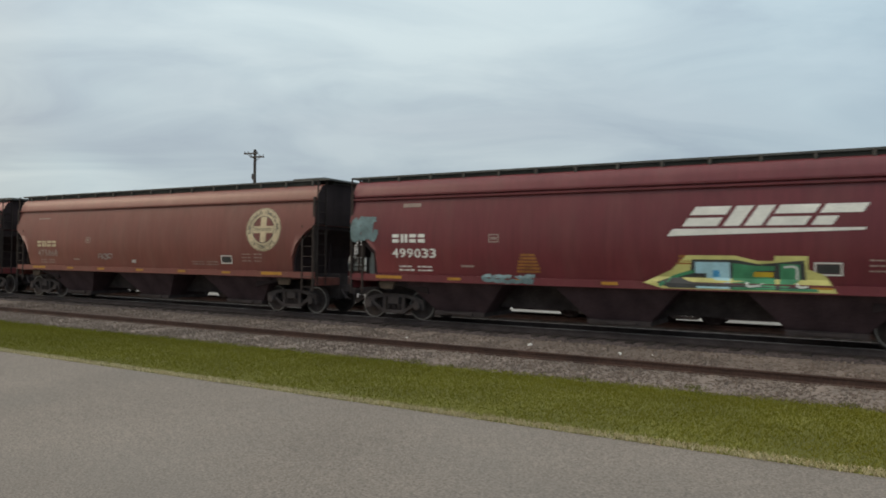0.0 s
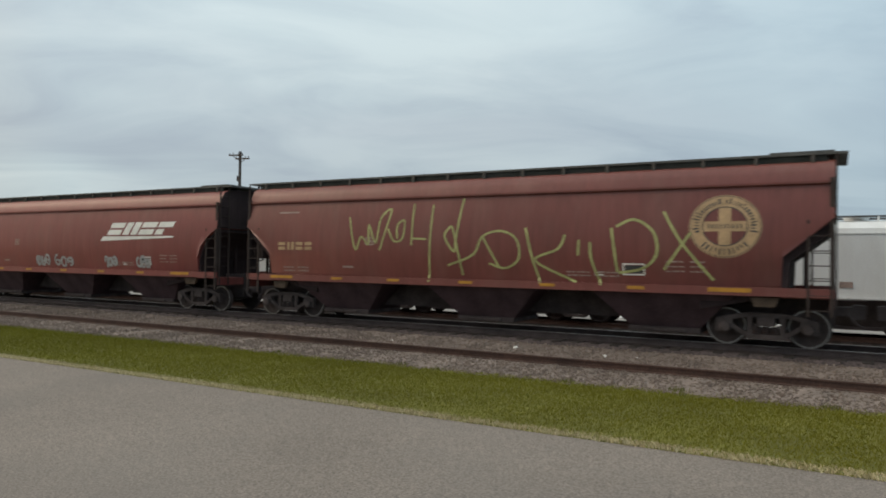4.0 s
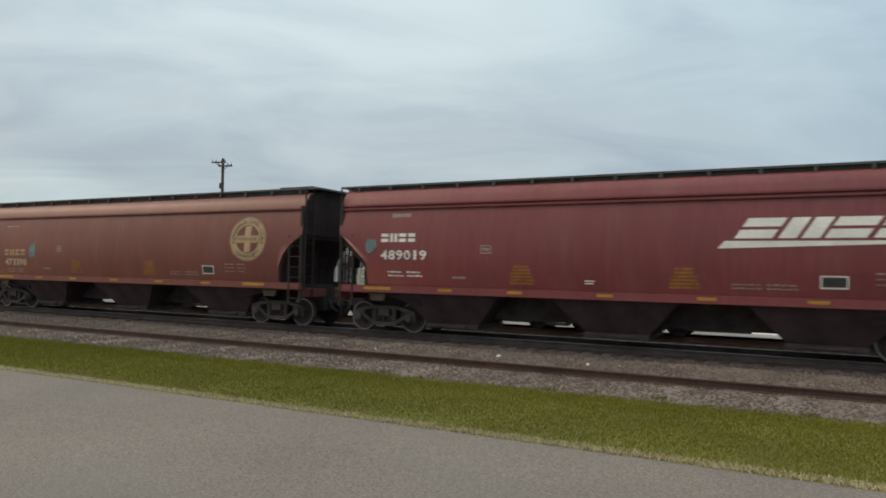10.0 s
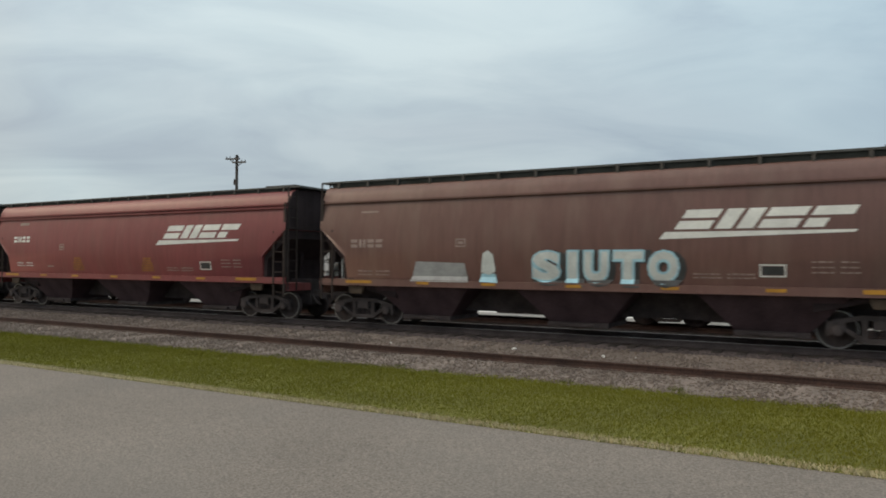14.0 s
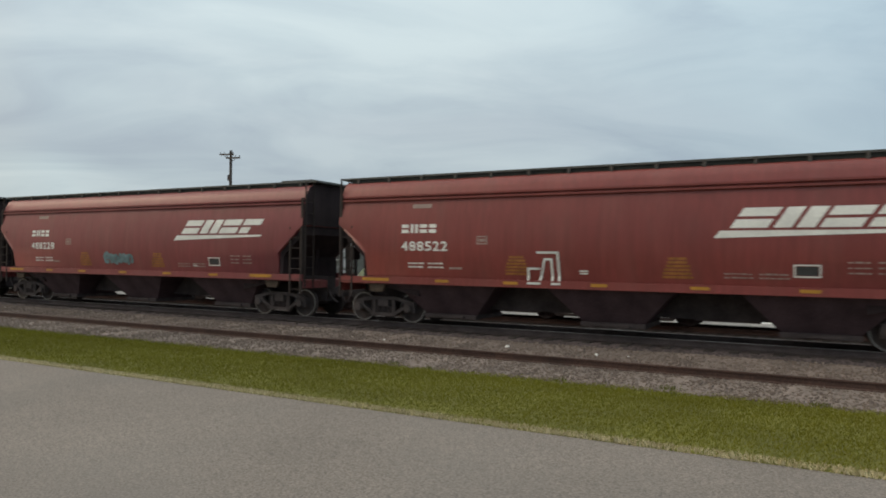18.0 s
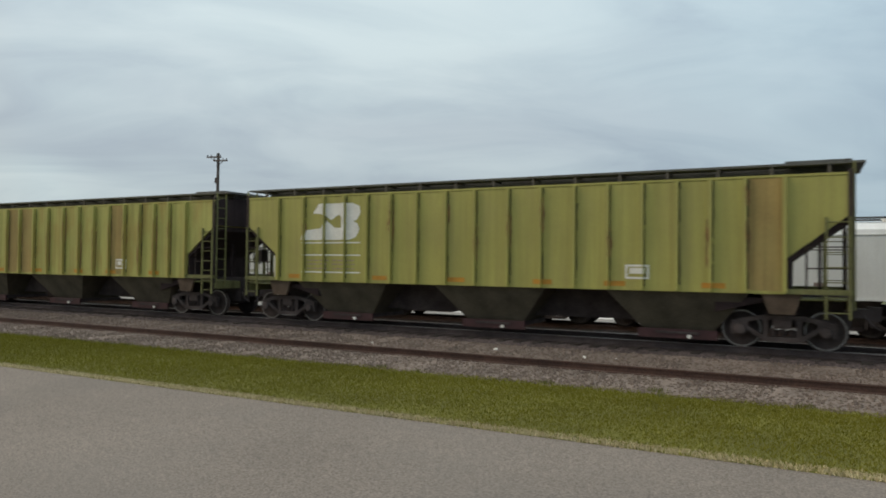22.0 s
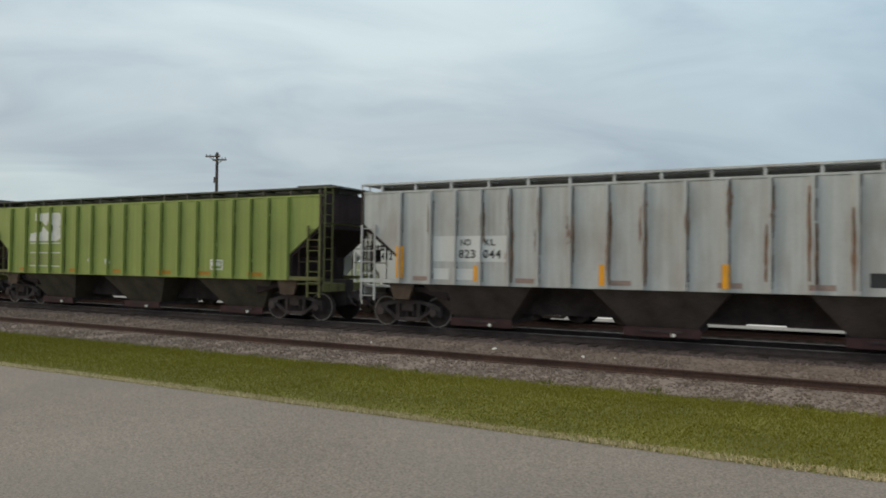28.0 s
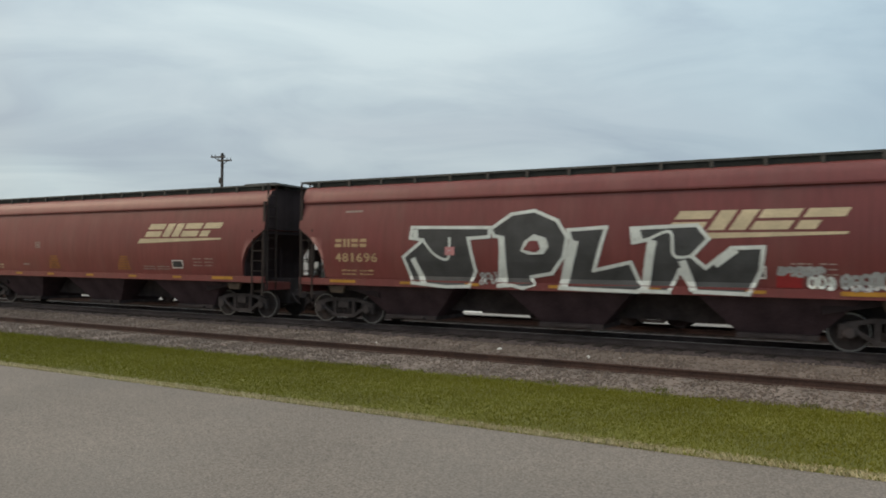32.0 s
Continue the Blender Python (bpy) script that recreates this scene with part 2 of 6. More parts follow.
SKIRT_DARK = material("black_skirt_plate", (0.028, 0.030, 0.028), 0.85, 0.0, 0.3, 2, 0.3, 30, spec=0.22)
# end colours hold soot and the deep shade between coupled cars
END_GRIME_SHADE = material("sooty_shaded_end_steel", (0.034, 0.023, 0.024), 0.85, 0.0, 0.35, 1.5, 0.2, 30, 0.15, spec=0.22)
END_MAROON = material("grimy_shaded_maroon_end_paint", (0.145, 0.045, 0.050), 0.8, 0.0, 0.35, 1.5, 0.2, 30, 0.2, spec=0.22)
LADDER_GREEN = material("grimy_olive_ladder_paint", (0.165, 0.165, 0.070), 0.75, 0.0, 0.25, 2, 0.2, 30, 0.2, spec=0.22)
LADDER_MAROON = material("grimy_maroon_ladder_paint", (0.120, 0.038, 0.040), 0.75, 0.0, 0.25, 2, 0.2, 30, 0.2, spec=0.22)
RIB_LADDER = {"green": LADDER_GREEN, "brightgreen": LADDER_GREEN, "yellowgreen": LADDER_GREEN, "mustard": LADDER_GREEN, "olive": LADDER_GREEN, "ribmaroon": LADDER_MAROON, "ribred": LADDER_MAROON}
RAIL_TOP = material("polished_rail_steel", (0.33, 0.32, 0.32), 0.35, 0.9, 0.1, 2, 0.05, 40)
RAIL_RUST = material("rusty_rail_steel", (0.062, 0.032, 0.023), 0.85, 0.0, 0.3, 1.5, 0.3, 30, bump=0.3)
TIE_MAT = material("creosoted_wood", (0.050, 0.042, 0.038), 0.9, 0, 0.3, 4, 0.3, 50, jitter=0.25, bump=0.4, spec=0.22)
BALLAST = material("grey_brown_ballast", (0.176, 0.139, 0.116), 0.95, 0, 0.26, 1.1, 0.24, 9, bump=1.0, bump_scale=18)
# this tone joins oil with the shade beneath the trains
BALLAST_DARK = material("oily_shaded_ballast", (0.080, 0.064, 0.062), 0.95, 0, 0.25, 0.7, 0.5, 16, bump=1.0, bump_scale=18, spec=0.22)
ASPHALT = material("worn_grey_asphalt", (0.184, 0.155, 0.131), 0.92, 0, 0.12, 0.35, 0.40, 42, stain=(0.15, 0.135, 0.12),
                   stain_amount=0.45, stain_scale=0.25, bump=0.35, bump_scale=90)
SOIL = material("grassy_soil", (0.138, 0.134, 0.021), 0.95, 0, 0.25, 0.6, 0.4, 25, bump=0.6)
FIELD = material("rough_meadow", (0.095, 0.105, 0.04), 0.95, 0, 0.25, 0.08, 0.3, 3, bump=0.3)
SAND = material("spilled_pale_sand", (0.66, 0.64, 0.60), 0.95, 0, 0.08, 1.2, 0.1, 30, bump=0.3)
GRAVEL = material("yard_gravel", (0.24, 0.22, 0.20), 0.95, 0, 0.2, 0.5, 0.4, 14, bump=0.6)
POLE_WOOD = material("weathered_pole_wood", (0.075, 0.062, 0.055), 0.9, 0, 0.25, 2, 0.2, 30, 0.2)
TANK_WHITE = material("clean_white_hopper_paint", (0.70, 0.71, 0.70), 0.5, 0, 0.05, 0.6, 0.03, 20, 0.02, (0.42, 0.40, 0.36), 0.3, 0.7)
TANK_GREY = material("dusty_grey_hopper_paint", (0.26, 0.27, 0.25), 0.65, 0, 0.12, 0.8, 0.1, 20)
BARK = material("tree_bark", (0.10, 0.085, 0.07), 0.9, 0, 0.2, 4, 0.2, 30)


def blade_material(name, colors):
    m = bpy.data.materials.new(name)
    m.use_nodes = True
    n, l = m.node_tree.nodes, m.node_tree.links
    b = n["Principled BSDF"]
    b.inputs["Roughness"].default_value = 0.9
    b.inputs["Specular IOR Level"].default_value = 0.1
    g = n.new("ShaderNodeNewGeometry")
    r = n.new("ShaderNodeValToRGB")
    els = r.color_ramp.elements
    els[0].color, els[1].color = (*colors[0], 1), (*colors[-1], 1)
    for i, c in enumerate(colors[1:-1]):
        els.new((i + 1) / (len(colors) - 1)).color = (*c, 1)
    l.new(g.outputs["Random Per Island"], r.inputs[0])
    co = n.new("ShaderNodeTexCoord")
    t = n.new("ShaderNodeTexNoise")
    t.inputs["Scale"].default_value = 0.2
    t.inputs["Detail"].default_value = 4.0
    l.new(co.outputs["Object"], t.inputs["Vector"])
    mr = n.new("ShaderNodeMapRange")
    mr.inputs["From Min"].default_value, mr.inputs["From Max"].default_value = 0.3, 0.7
    mr.inputs["To Min"].default_value, mr.inputs["To Max"].default_value = 0.88, 1.12
    l.new(t.outputs["Fac"], mr.inputs["Value"])
    x = n.new("ShaderNodeMix")
    x.data_type, x.blend_type = "RGBA", "MULTIPLY"
    x.inputs["Factor"].default_value = 1.0
    l.new(r.outputs[0], x.inputs["A"])
    l.new(mr.outputs[0], x.inputs["B"])
    l.new(x.outputs["Result"], b.inputs["Base Color"])
    return m


GRASS_MAT = blade_material("grass_blades", [(0.147, 0.142, 0.016), (0.150, 0.144, 0.017), (0.153, 0.145, 0.018), (0.158, 0.148, 0.021)])
LEAF_MAT = blade_material("tree_leaves", [(0.10, 0.12, 0.025), (0.16, 0.17, 0.035), (0.22, 0.21, 0.05)])


# ---- mesh helpers ----
class Shape:
    """Collects vertices and faces of one mesh."""

    def __init__(self):
        self.v, self.f, self.smooth = [], [], 0

    def face(self, *pts):
        i = len(self.v)
        self.v += [tuple(p) for p in pts]
        self.f.append(tuple(range(i, i + len(pts))))
        return self

    def box(self, x0, x1, y0, y1, z0, z1):
        i = len(self.v)
        self.v += [(x, y, z) for z in (z0, z1) for x, y in ((x0, y0), (x1, y0), (x1, y1), (x0, y1))]
        self.f += [tuple(i + k for k in q) for q in ((3, 2, 1, 0), (4, 5, 6, 7), (0, 1, 5, 4), (1, 2, 6, 5), (2, 3, 7, 6), (3, 0, 4, 7))]
        return self

    def prism_y(self, outline, y0, y1):
        """A polygon in x and z, counter-clockwise seen from the low y side, drawn out from y0 to y1."""
        i, n = len(self.v), len(outline)
        self.v += [(x, y0, z) for x, z in outline] + [(x, y1, z) for x, z in outline]
        self.f += [tuple(i + k for k in range(n)), tuple(i + n + k for k in reversed(range(n)))]
        self.f += [(i + k, i + n + k, i + n + (k + 1) % n, i + (k + 1) % n) for k in range(n)]
        return self

    def prism_x(self, outline, x0, x1):
        """A polygon in y and z drawn out along x."""
        i, n = len(self.v), len(outline)
        self.v += [(x0, y, z) for y, z in outline] + [(x1, y, z) for y, z in outline]
        self.f += [tuple(i + k for k in reversed(range(n))), tuple(i + n + k for k in range(n))]
        self.f += [(i + k, i + (k + 1) % n, i + n + (k + 1) % n, i + n + k) for k in range(n)]
        return self

    def rod(self, a, b, r, n=6, r2=None):
        a, b = Vector(a), Vector(b)
        q = (b - a).to_track_quat("Z", "Y")
        i = len(self.v)
        for p, rr in ((a, r), (b, r if r2 is None else r2)):
            self.v += [tuple(p + q @ Vector((rr * math.cos(2 * math.pi * k / n), rr * math.sin(2 * math.pi * k / n), 0))) for k in range(n)]
        self.f += [tuple(i + k for k in reversed(range(n))), tuple(i + n + k for k in range(n))]
        self.f += [(i + k, i + (k + 1) % n, i + n + (k + 1) % n, i + n + k) for k in range(n)]
        return self

    def lathe_y(self, cx, cz, rings, n=24, caps=True):
        """Rings of (radius, y) round an axle along y, closed at both ends."""
        i = len(self.v)
        for r, y in rings:
            self.v += [(cx + r * math.cos(2 * math.pi * k / n), y, cz + r * math.sin(2 * math.pi * k / n)) for k in range(n)]
        m = len(rings)
        for j in range(m - 1):
            self.f += [(i + j * n + k, i + (j + 1) * n + k, i + (j + 1) * n + (k + 1) % n, i + j * n + (k + 1) % n) for k in range(n)]
        if caps:
            self.f += [tuple(i + k for k in range(n)), tuple(i + (m - 1) * n + k for k in reversed(range(n)))]
        return self

    def tube(self, pts, r, n=5):
        """A round bar along points, closed at both ends."""
        i = len(self.v)
        for k, p in enumerate(pts):
            a, b = Vector(pts[max(k - 1, 0)]), Vector(pts[min(k + 1, len(pts) - 1)])
            q = (b - a).to_track_quat("Z", "Y")
            self.v += [tuple(Vector(p) + q @ Vector((r * math.cos(2 * math.pi * j / n), r * math.sin(2 * math.pi * j / n), 0))) for j in range(n)]
        for k in range(len(pts) - 1):
            self.f += [(i + k * n + j, i + k * n + (j + 1) % n, i + (k + 1) * n + (j + 1) % n, i + (k + 1) * n + j) for j in range(n)]
        self.f += [tuple(i + j for j in reversed(range(n))), tuple(i + (len(pts) - 1) * n + j for j in range(n))]
        return self

    def mesh(self, name, mat, smooth=False):
        me = bpy.data.meshes.new(name)
        me.from_pydata(self.v, [], self.f)
        me.materials.append(mat)
        if smooth:
            me.polygons.foreach_set("use_smooth", [True] * len(me.polygons))
        elif self.smooth:
            me.polygons.foreach_set("use_smooth", [k < self.smooth for k in range(len(me.polygons))])
        me.update()
        return me


def part(name, shape, mat, parent, label="", loc=(0, 0, 0), smooth=False):
    """One mesh object under a thing or a part; shape is a Shape or a mesh."""
    me = shape if isinstance(shape, bpy.types.Mesh) else shape.mesh(name, mat, smooth)
    ob = new(name, me)
    ob.parent = parent
    ob.location = loc
    return tagged(ob, label)


def structure(name, shape, mat, label, category):
    return tagged(new(name, shape.mesh(name, mat)), label, category, kind="structure")


def spot(v, spread):
    return v + random.uniform(-spread, spread)


# ---- letters: outlines of the built-in font, taken once ----
GLYPH = {}
for weight, bold in (("plain", 0.018), ("fat", 0.055), ("rim", 0.12)):
    for ch in "0123456789" + ("NDYXKLJPCASETUFGRMOHI4WBV" if weight != "plain" else "NDYXKLMB"):
        fc = bpy.data.curves.new("glyph", "FONT")
        fc.body, fc.offset, fc.resolution_u = ch, bold, 3
        fo = new("glyph", fc)
        gm = bpy.data.meshes.new_from_object(fo.evaluated_get(bpy.context.evaluated_depsgraph_get()))
        pts = [(v.co.x, v.co.y) for v in gm.vertices]
        gm.calc_loop_triangles()
        tris = [[pts[k] for k in t.vertices] for t in gm.loop_triangles]
        xs, ys = [p[0] for p in pts], [p[1] for p in pts]
        GLYPH[weight, ch] = (tris, min(xs), max(xs), min(ys), max(ys))
        bpy.data.objects.remove(fo)
        bpy.data.meshes.remove(gm)
        bpy.data.curves.remove(fc)


def glyph_box(ch, x0, x1, z0, z1, weight="plain", slant=0.0, grow=0.0):
    """Triangles of one letter stretched into a box; grow widens the box on all sides."""
    tris, a, b, c, d = GLYPH[weight, ch]
    x0, x1, z0, z1 = x0 - grow, x1 + grow, z0 - grow, z1 + grow
    out = []
    for t in tris:
        out.append([(x0 + (x - a) / (b - a) * (x1 - x0) + slant * (z - c) / (d - c) * (z1 - z0), z0 + (z - c) / (d - c) * (z1 - z0)) for x, z in t])
    return out


def words(text, x0, x1, z0, z1, weight="plain", slant=0.0, gap=0.18):
    """A line of letters, all equally wide, in a box."""
    n = len(text)
    w = (x1 - x0) / (n + (n - 1) * gap)
    out = []
    for i, ch in enumerate(text):
        if ch != " ":
            x = x0 + i * w * (1 + gap)
            narrow = 0.3 * w if ch in "1I" else 0
            out += glyph_box(ch, x + narrow, x + w - narrow, z0, z1, weight, slant)
    return out


def bar(x0, x1, z0, z1, slant=0.0):
    s = slant * (z1 - z0)
    return [[(x0, z0), (x1, z0), (x1 + s, z1), (x0 + s, z1)]]


def stroke(pts, w):
    """A painted line of width w along points."""
    out = []
    for (xa, za), (xb, zb) in zip(pts, pts[1:]):
        d = Vector((xb - xa, zb - za))
        if d.length < 1e-6:
            continue
        e = d.normalized() * w * 0.45
        nrm = Vector((-d.y, d.x)).normalized() * w / 2
        out.append([(xa - e.x + nrm.x, za - e.y + nrm.y), (xa - e.x - nrm.x, za - e.y - nrm.y), (xb + e.x - nrm.x, zb + e.y - nrm.y), (xb + e.x + nrm.x, zb + e.y + nrm.y)])
    return out


def blob(outline):
    """Triangles of a polygon that may be hollow-edged."""
    tri = tessellate_polygon([[Vector((x, z, 0)) for x, z in outline]])
    return [[outline[k] for k in t] for t in tri]


def ring(cx, cz, r0, r1, n=36, sx=1.0):
    out = []
    for k in range(n):
        a, b = 2 * math.pi * k / n, 2 * math.pi * (k + 1) / n
        out.append([(cx + sx * r * math.cos(t), cz + r * math.sin(t)) for r, t in ((r0, a), (r1, a), (r1, b), (r0, b))])
    return out


def clip(poly, axis, lo, hi):
    for sign, lim in ((1, lo), (-1, -hi)):
        res = []
        for i, p in enumerate(poly):
            q = poly[(i + 1) % len(poly)]
            a, b = sign * p[axis] - lim, sign * q[axis] - lim
            if a >= 0:
                res.append(p)
            if (a > 0 > b) or (a < 0 < b):
                u = a / (a - b)
                res.append((p[0] + (q[0] - p[0]) * u, p[1] + (q[1] - p[1]) * u))
        poly = res
        if len(poly) < 3:
            return []
    return poly


# ---- freight car forms; x along the car, near side at -y, z from the rail head ----
HALF, TRUCK_X = 8.75, 7.34
STRETCH = 1.082     # side paint is laid out on a shorter drawing
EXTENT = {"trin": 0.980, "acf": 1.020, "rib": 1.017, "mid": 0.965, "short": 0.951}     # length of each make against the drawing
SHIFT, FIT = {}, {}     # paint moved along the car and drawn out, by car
CURVED = [(1.44, 1.26), (1.49, 1.5), (1.575, 1.95), (1.61, 2.35), (1.60, 2.75), (1.56, 3.2), (1.49, 3.6), (1.42, 3.9), (1.36, 4.10), (1.23, 4.33), (1.02, 4.43), (0.0, 4.47)]
FLAT = [(1.52, 1.40), (1.52, 2.2), (1.52, 3.2), (1.52, 4.02), (1.48, 4.10), (1.0, 4.16), (0.0, 4.22)]
CUTS = {
    "straight": [(7.68, 1.46), (7.71, 2.15), (HALF, 3.06)],
    "round": [(7.76, 1.46), (7.79, 1.95), (7.97, 2.36), (8.31, 2.73), (HALF, 3.02)],
    "ribbed": [(7.42, 1.40), (7.44, 2.16), (HALF, 3.20)],
}
RIBS = [-7.48, -6.45, -5.65, -4.85, -4.0, -3.15, -2.25, -1.28, -0.36, 0.65, 1.6, 2.53, 3.42, 4.29, 5.13, 5.91, 6.68, 7.53]


def at_height(profile, z):
    for (y0, z0), (y1, z1) in zip(profile, profile[1:]):
        if z <= z1:
            return y0 + (y1 - y0) * max(0.0, (z - z0) / (z1 - z0))
    return profile[-1][0]


def body_shape(profile, cut, half=HALF, rounded=False):
    """The closed tub: side sheets, roof, end sheets and the slope sheets along the cut-away ends."""
    s = Shape()
    inner = cut[0][0]
    xs = [-half] + [-x for x, _ in reversed(cut[:-1])] + [-inner * 0.5, 0, inner * 0.5] + [x for x, _ in cut[:-1]] + [half]

    def low(x):
        x = abs(x)
        if x <= cut[0][0]:
            return cut[0][1] if x == cut[0][0] else profile[0][1]
        for (a, za), (b, zb) in zip(cut, cut[1:]):
            if x <= b:
                return za + (zb - za) * (x - a) / (b - a)
        return cut[-1][1]

    cols = []
    for x in xs:
        zl = low(x)
        col = [(x, -at_height(profile, max(z, zl)), max(z, zl)) for y, z in profile]
        cols.append(col + [(x, -y, z) for x, y, z in reversed(col[:-1])])
    m = len(cols[0])
    for c in cols:
        s.v += c
    for j in range(len(cols) - 1):
        for k in range(m - 1):
            a, b = j * m + k, (j + 1) * m + k
            s.f.append((a, b, b + 1, a + 1))
    s.smooth = len(s.f) if rounded else 0          # the side and roof sheets so far are rounded, the rest is flat
    for j in range(len(cols) - 1):
        s.face(cols[j][-1], cols[j + 1][-1], cols[j + 1][0], cols[j][0])
    s.face(*reversed(cols[0]))
    s.face(*cols[-1])
    return s


def bay_shape(cx, top, bot, z_top, z_bot, yt=1.42, yb=0.85):
    s = Shape()
    s.v += [(cx + sx * top, sy * yt, z_top) for sx, sy in ((-1, -1), (1, -1), (1, 1), (-1, 1))]
    s.v += [(cx + sx * bot, sy * yb, z_bot) for sx, sy in ((-1, -1), (1, -1), (1, 1), (-1, 1))]
    s.f += [(0, 4, 5, 1), (1, 5, 6, 2), (2, 6, 7, 3), (3, 7, 4, 0), (0, 1, 2, 3), (7, 6, 5, 4)]
    return s


def ladder_shape(x0, x1, y, z0, z1, depth=0.05, step=0.34):
    s = Shape()
    for x in (x0, x1):
        s.box(x - 0.025, x + 0.025, y - depth / 2, y + depth / 2, z0, z1)
    z = z0 + 0.14
    while z < z1 - 0.05:
        s.rod((x0, y, z), (x1, y, z), 0.014, 6)
        z += step
    return s


def wheel_shape(x, y, sgn):
    """A solid dished wheel with its flange on the inside; sgn is the side that faces out."""
    r = 0.457
    return Shape().lathe_y(x, r, [(0.08, y + sgn * 0.075), (0.13, y + sgn * 0.070), (0.16, y + sgn * 0.03), (0.33, y + sgn * 0.015), (0.375, y + sgn * 0.055),
                                  (0.40, y + sgn * 0.062), (r, y + sgn * 0.060), (r + 0.004, y - sgn * 0.045), (r + 0.028, y - sgn * 0.055), (r + 0.022, y - sgn * 0.075), (0.36, y - sgn * 0.07), (0.12, y - sgn * 0.06)][::int(-sgn)], 28)


def side_frame_shape(y):
    s = Shape()
    # top chord, bottom chord, columns and pedestals as separate bars round two windows
    s.prism_y([(-1.02, 0.58), (-0.44, 0.70), (0.44, 0.70), (1.02, 0.58), (1.02, 0.69), (0.44, 0.81), (-0.44, 0.81), (-1.02, 0.69)], y - 0.06, y + 0.06)
    s.prism_y([(-0.80, 0.46), (-0.40, 0.19), (0.40, 0.19), (0.80, 0.46), (0.80, 0.57), (0.36, 0.30), (-0.36, 0.30), (-0.80, 0.57)], y - 0.07, y + 0.07)
    for sx in (-1, 1):
        s.box(sx * 0.36 - 0.06, sx * 0.36 + 0.06, y - 0.055, y + 0.055, 0.28, 0.72)
        a, b = sorted((sx * 0.74, sx * 1.12))
        s.box(a, b, y - 0.075, y + 0.075, 0.50, 0.66)
        s.box(sx * 1.08 - 0.05, sx * 1.08 + 0.05, y - 0.06, y + 0.06, 0.33, 0.56)
    return s


def build_meshes():
    """Meshes that all cars share."""
    k = {}
    k["frame_n"] = side_frame_shape(-1.0).mesh("side_frame", TRUCK_MAT)
    k["frame_f"] = side_frame_shape(1.0).mesh("side_frame", TRUCK_MAT)
    for i, sx in enumerate((-0.91, 0.91)):
        k["wheel_n", i] = wheel_shape(sx, -0.745, -1).mesh("wheel", WHEEL_MAT, True)
        k["wheel_f", i] = wheel_shape(sx, 0.745, 1).mesh("wheel", WHEEL_MAT, True)
        k["rim", i] = Shape().lathe_y(sx, 0.457, [(0.415, -0.8055), (0.415, -0.8085), (0.453, -0.8085), (0.453, -0.8055)], 28, False).mesh("rim", RIM_MAT)
        k["axle", i] = Shape().lathe_y(sx, 0.457, [(0.08, -1.08), (0.08, 1.08)], 12).mesh("axle", TRUCK_MAT)
        k["cap", i] = Shape().lathe_y(sx, 0.457, [(0.125, -1.09), (0.135, -1.12), (0.115, -1.155), (0.05, -1.165)], 16).mesh("bearing_cap", TRUCK_MAT)
    k["bolster"] = Shape().box(-0.2, 0.2, -1.1, 1.1, 0.50, 0.70).mesh("bolster", TRUCK_MAT)
    turns = [(0.085 * math.cos(n * 0.9), -1.0 + 0.085 * math.sin(n * 0.9), 0.30 + 0.0069 * n) for n in range(30)]
    sp = Shape().tube(turns, 0.015, 4)
    k["spring"] = sp.mesh("coil_spring", UNDER)
    k["coupler"] = Shape().prism_y([(HALF - 0.2, 0.76), (HALF + 0.36, 0.76), (HALF + 0.36, 0.68), (HALF + 0.63, 0.70), (HALF + 0.64, 1.02), (HALF + 0.36, 1.04), (HALF + 0.36, 0.98), (HALF - 0.2, 0.98)], -0.13, 0.13).mesh("coupler", UNDER)
    k["coupler2"] = Shape().prism_y([(-HALF + 0.2, 0.98), (-HALF - 0.36, 0.98), (-HALF - 0.36, 1.04), (-HALF - 0.64, 1.02), (-HALF - 0.63, 0.70), (-HALF - 0.36, 0.68), (-HALF - 0.36, 0.76), (-HALF + 0.2, 0.76)], -0.13, 0.13).mesh("coupler", UNDER)
    for sx in (-1, 1):
        hose = Shape()
        p = [(sx * (HALF + 0.25), -0.4, 0.85), (sx * (HALF + 0.42), -0.42, 0.62), (sx * (HALF + 0.60), -0.40, 0.50)]
        hose.tube(p, 0.028, 6)
        k["hose", sx] = hose.mesh("brake_hose", UNDER)
    bw = Shape()
    for n in range(16):
        a, b = 2 * math.pi * n / 16, 2 * math.pi * (n + 1) / 16
        bw.rod((-HALF - 0.16, -0.75 + 0.28 * math.cos(a), 2.15 + 0.28 * math.sin(a)), (-HALF - 0.16, -0.75 + 0.28 * math.cos(b), 2.15 + 0.28 * math.sin(b)), 0.018, 5)
    for n in range(4):
        a = math.pi * n / 2 + 0.4
        bw.rod((-HALF - 0.14, -0.75, 2.15), (-HALF - 0.16, -0.75 + 0.28 * math.cos(a), 2.15 + 0.28 * math.sin(a)), 0.013, 5)
    bw.box(-HALF - 0.12, -HALF + 0.12, -0.92, -0.58, 1.95, 2.35)
    k["brake_wheel"] = bw.mesh("brake_wheel", UNDER)
    rv = Shape().rod((-6.85, -0.75, 1.62), (-7.55, -0.75, 1.62), 0.20, 14)
    rv.rod((-7.55, -0.5, 1.55), (-8.05, -0.5, 1.55), 0.13, 10)
    k["reservoir"] = rv.mesh("air_reservoir", UNDER, False)
    return k


SHARED = build_meshes()
MESHES = {}


def once(key, make):
    if key not in MESHES:
        MESHES[key] = make()
    return MESHES[key]


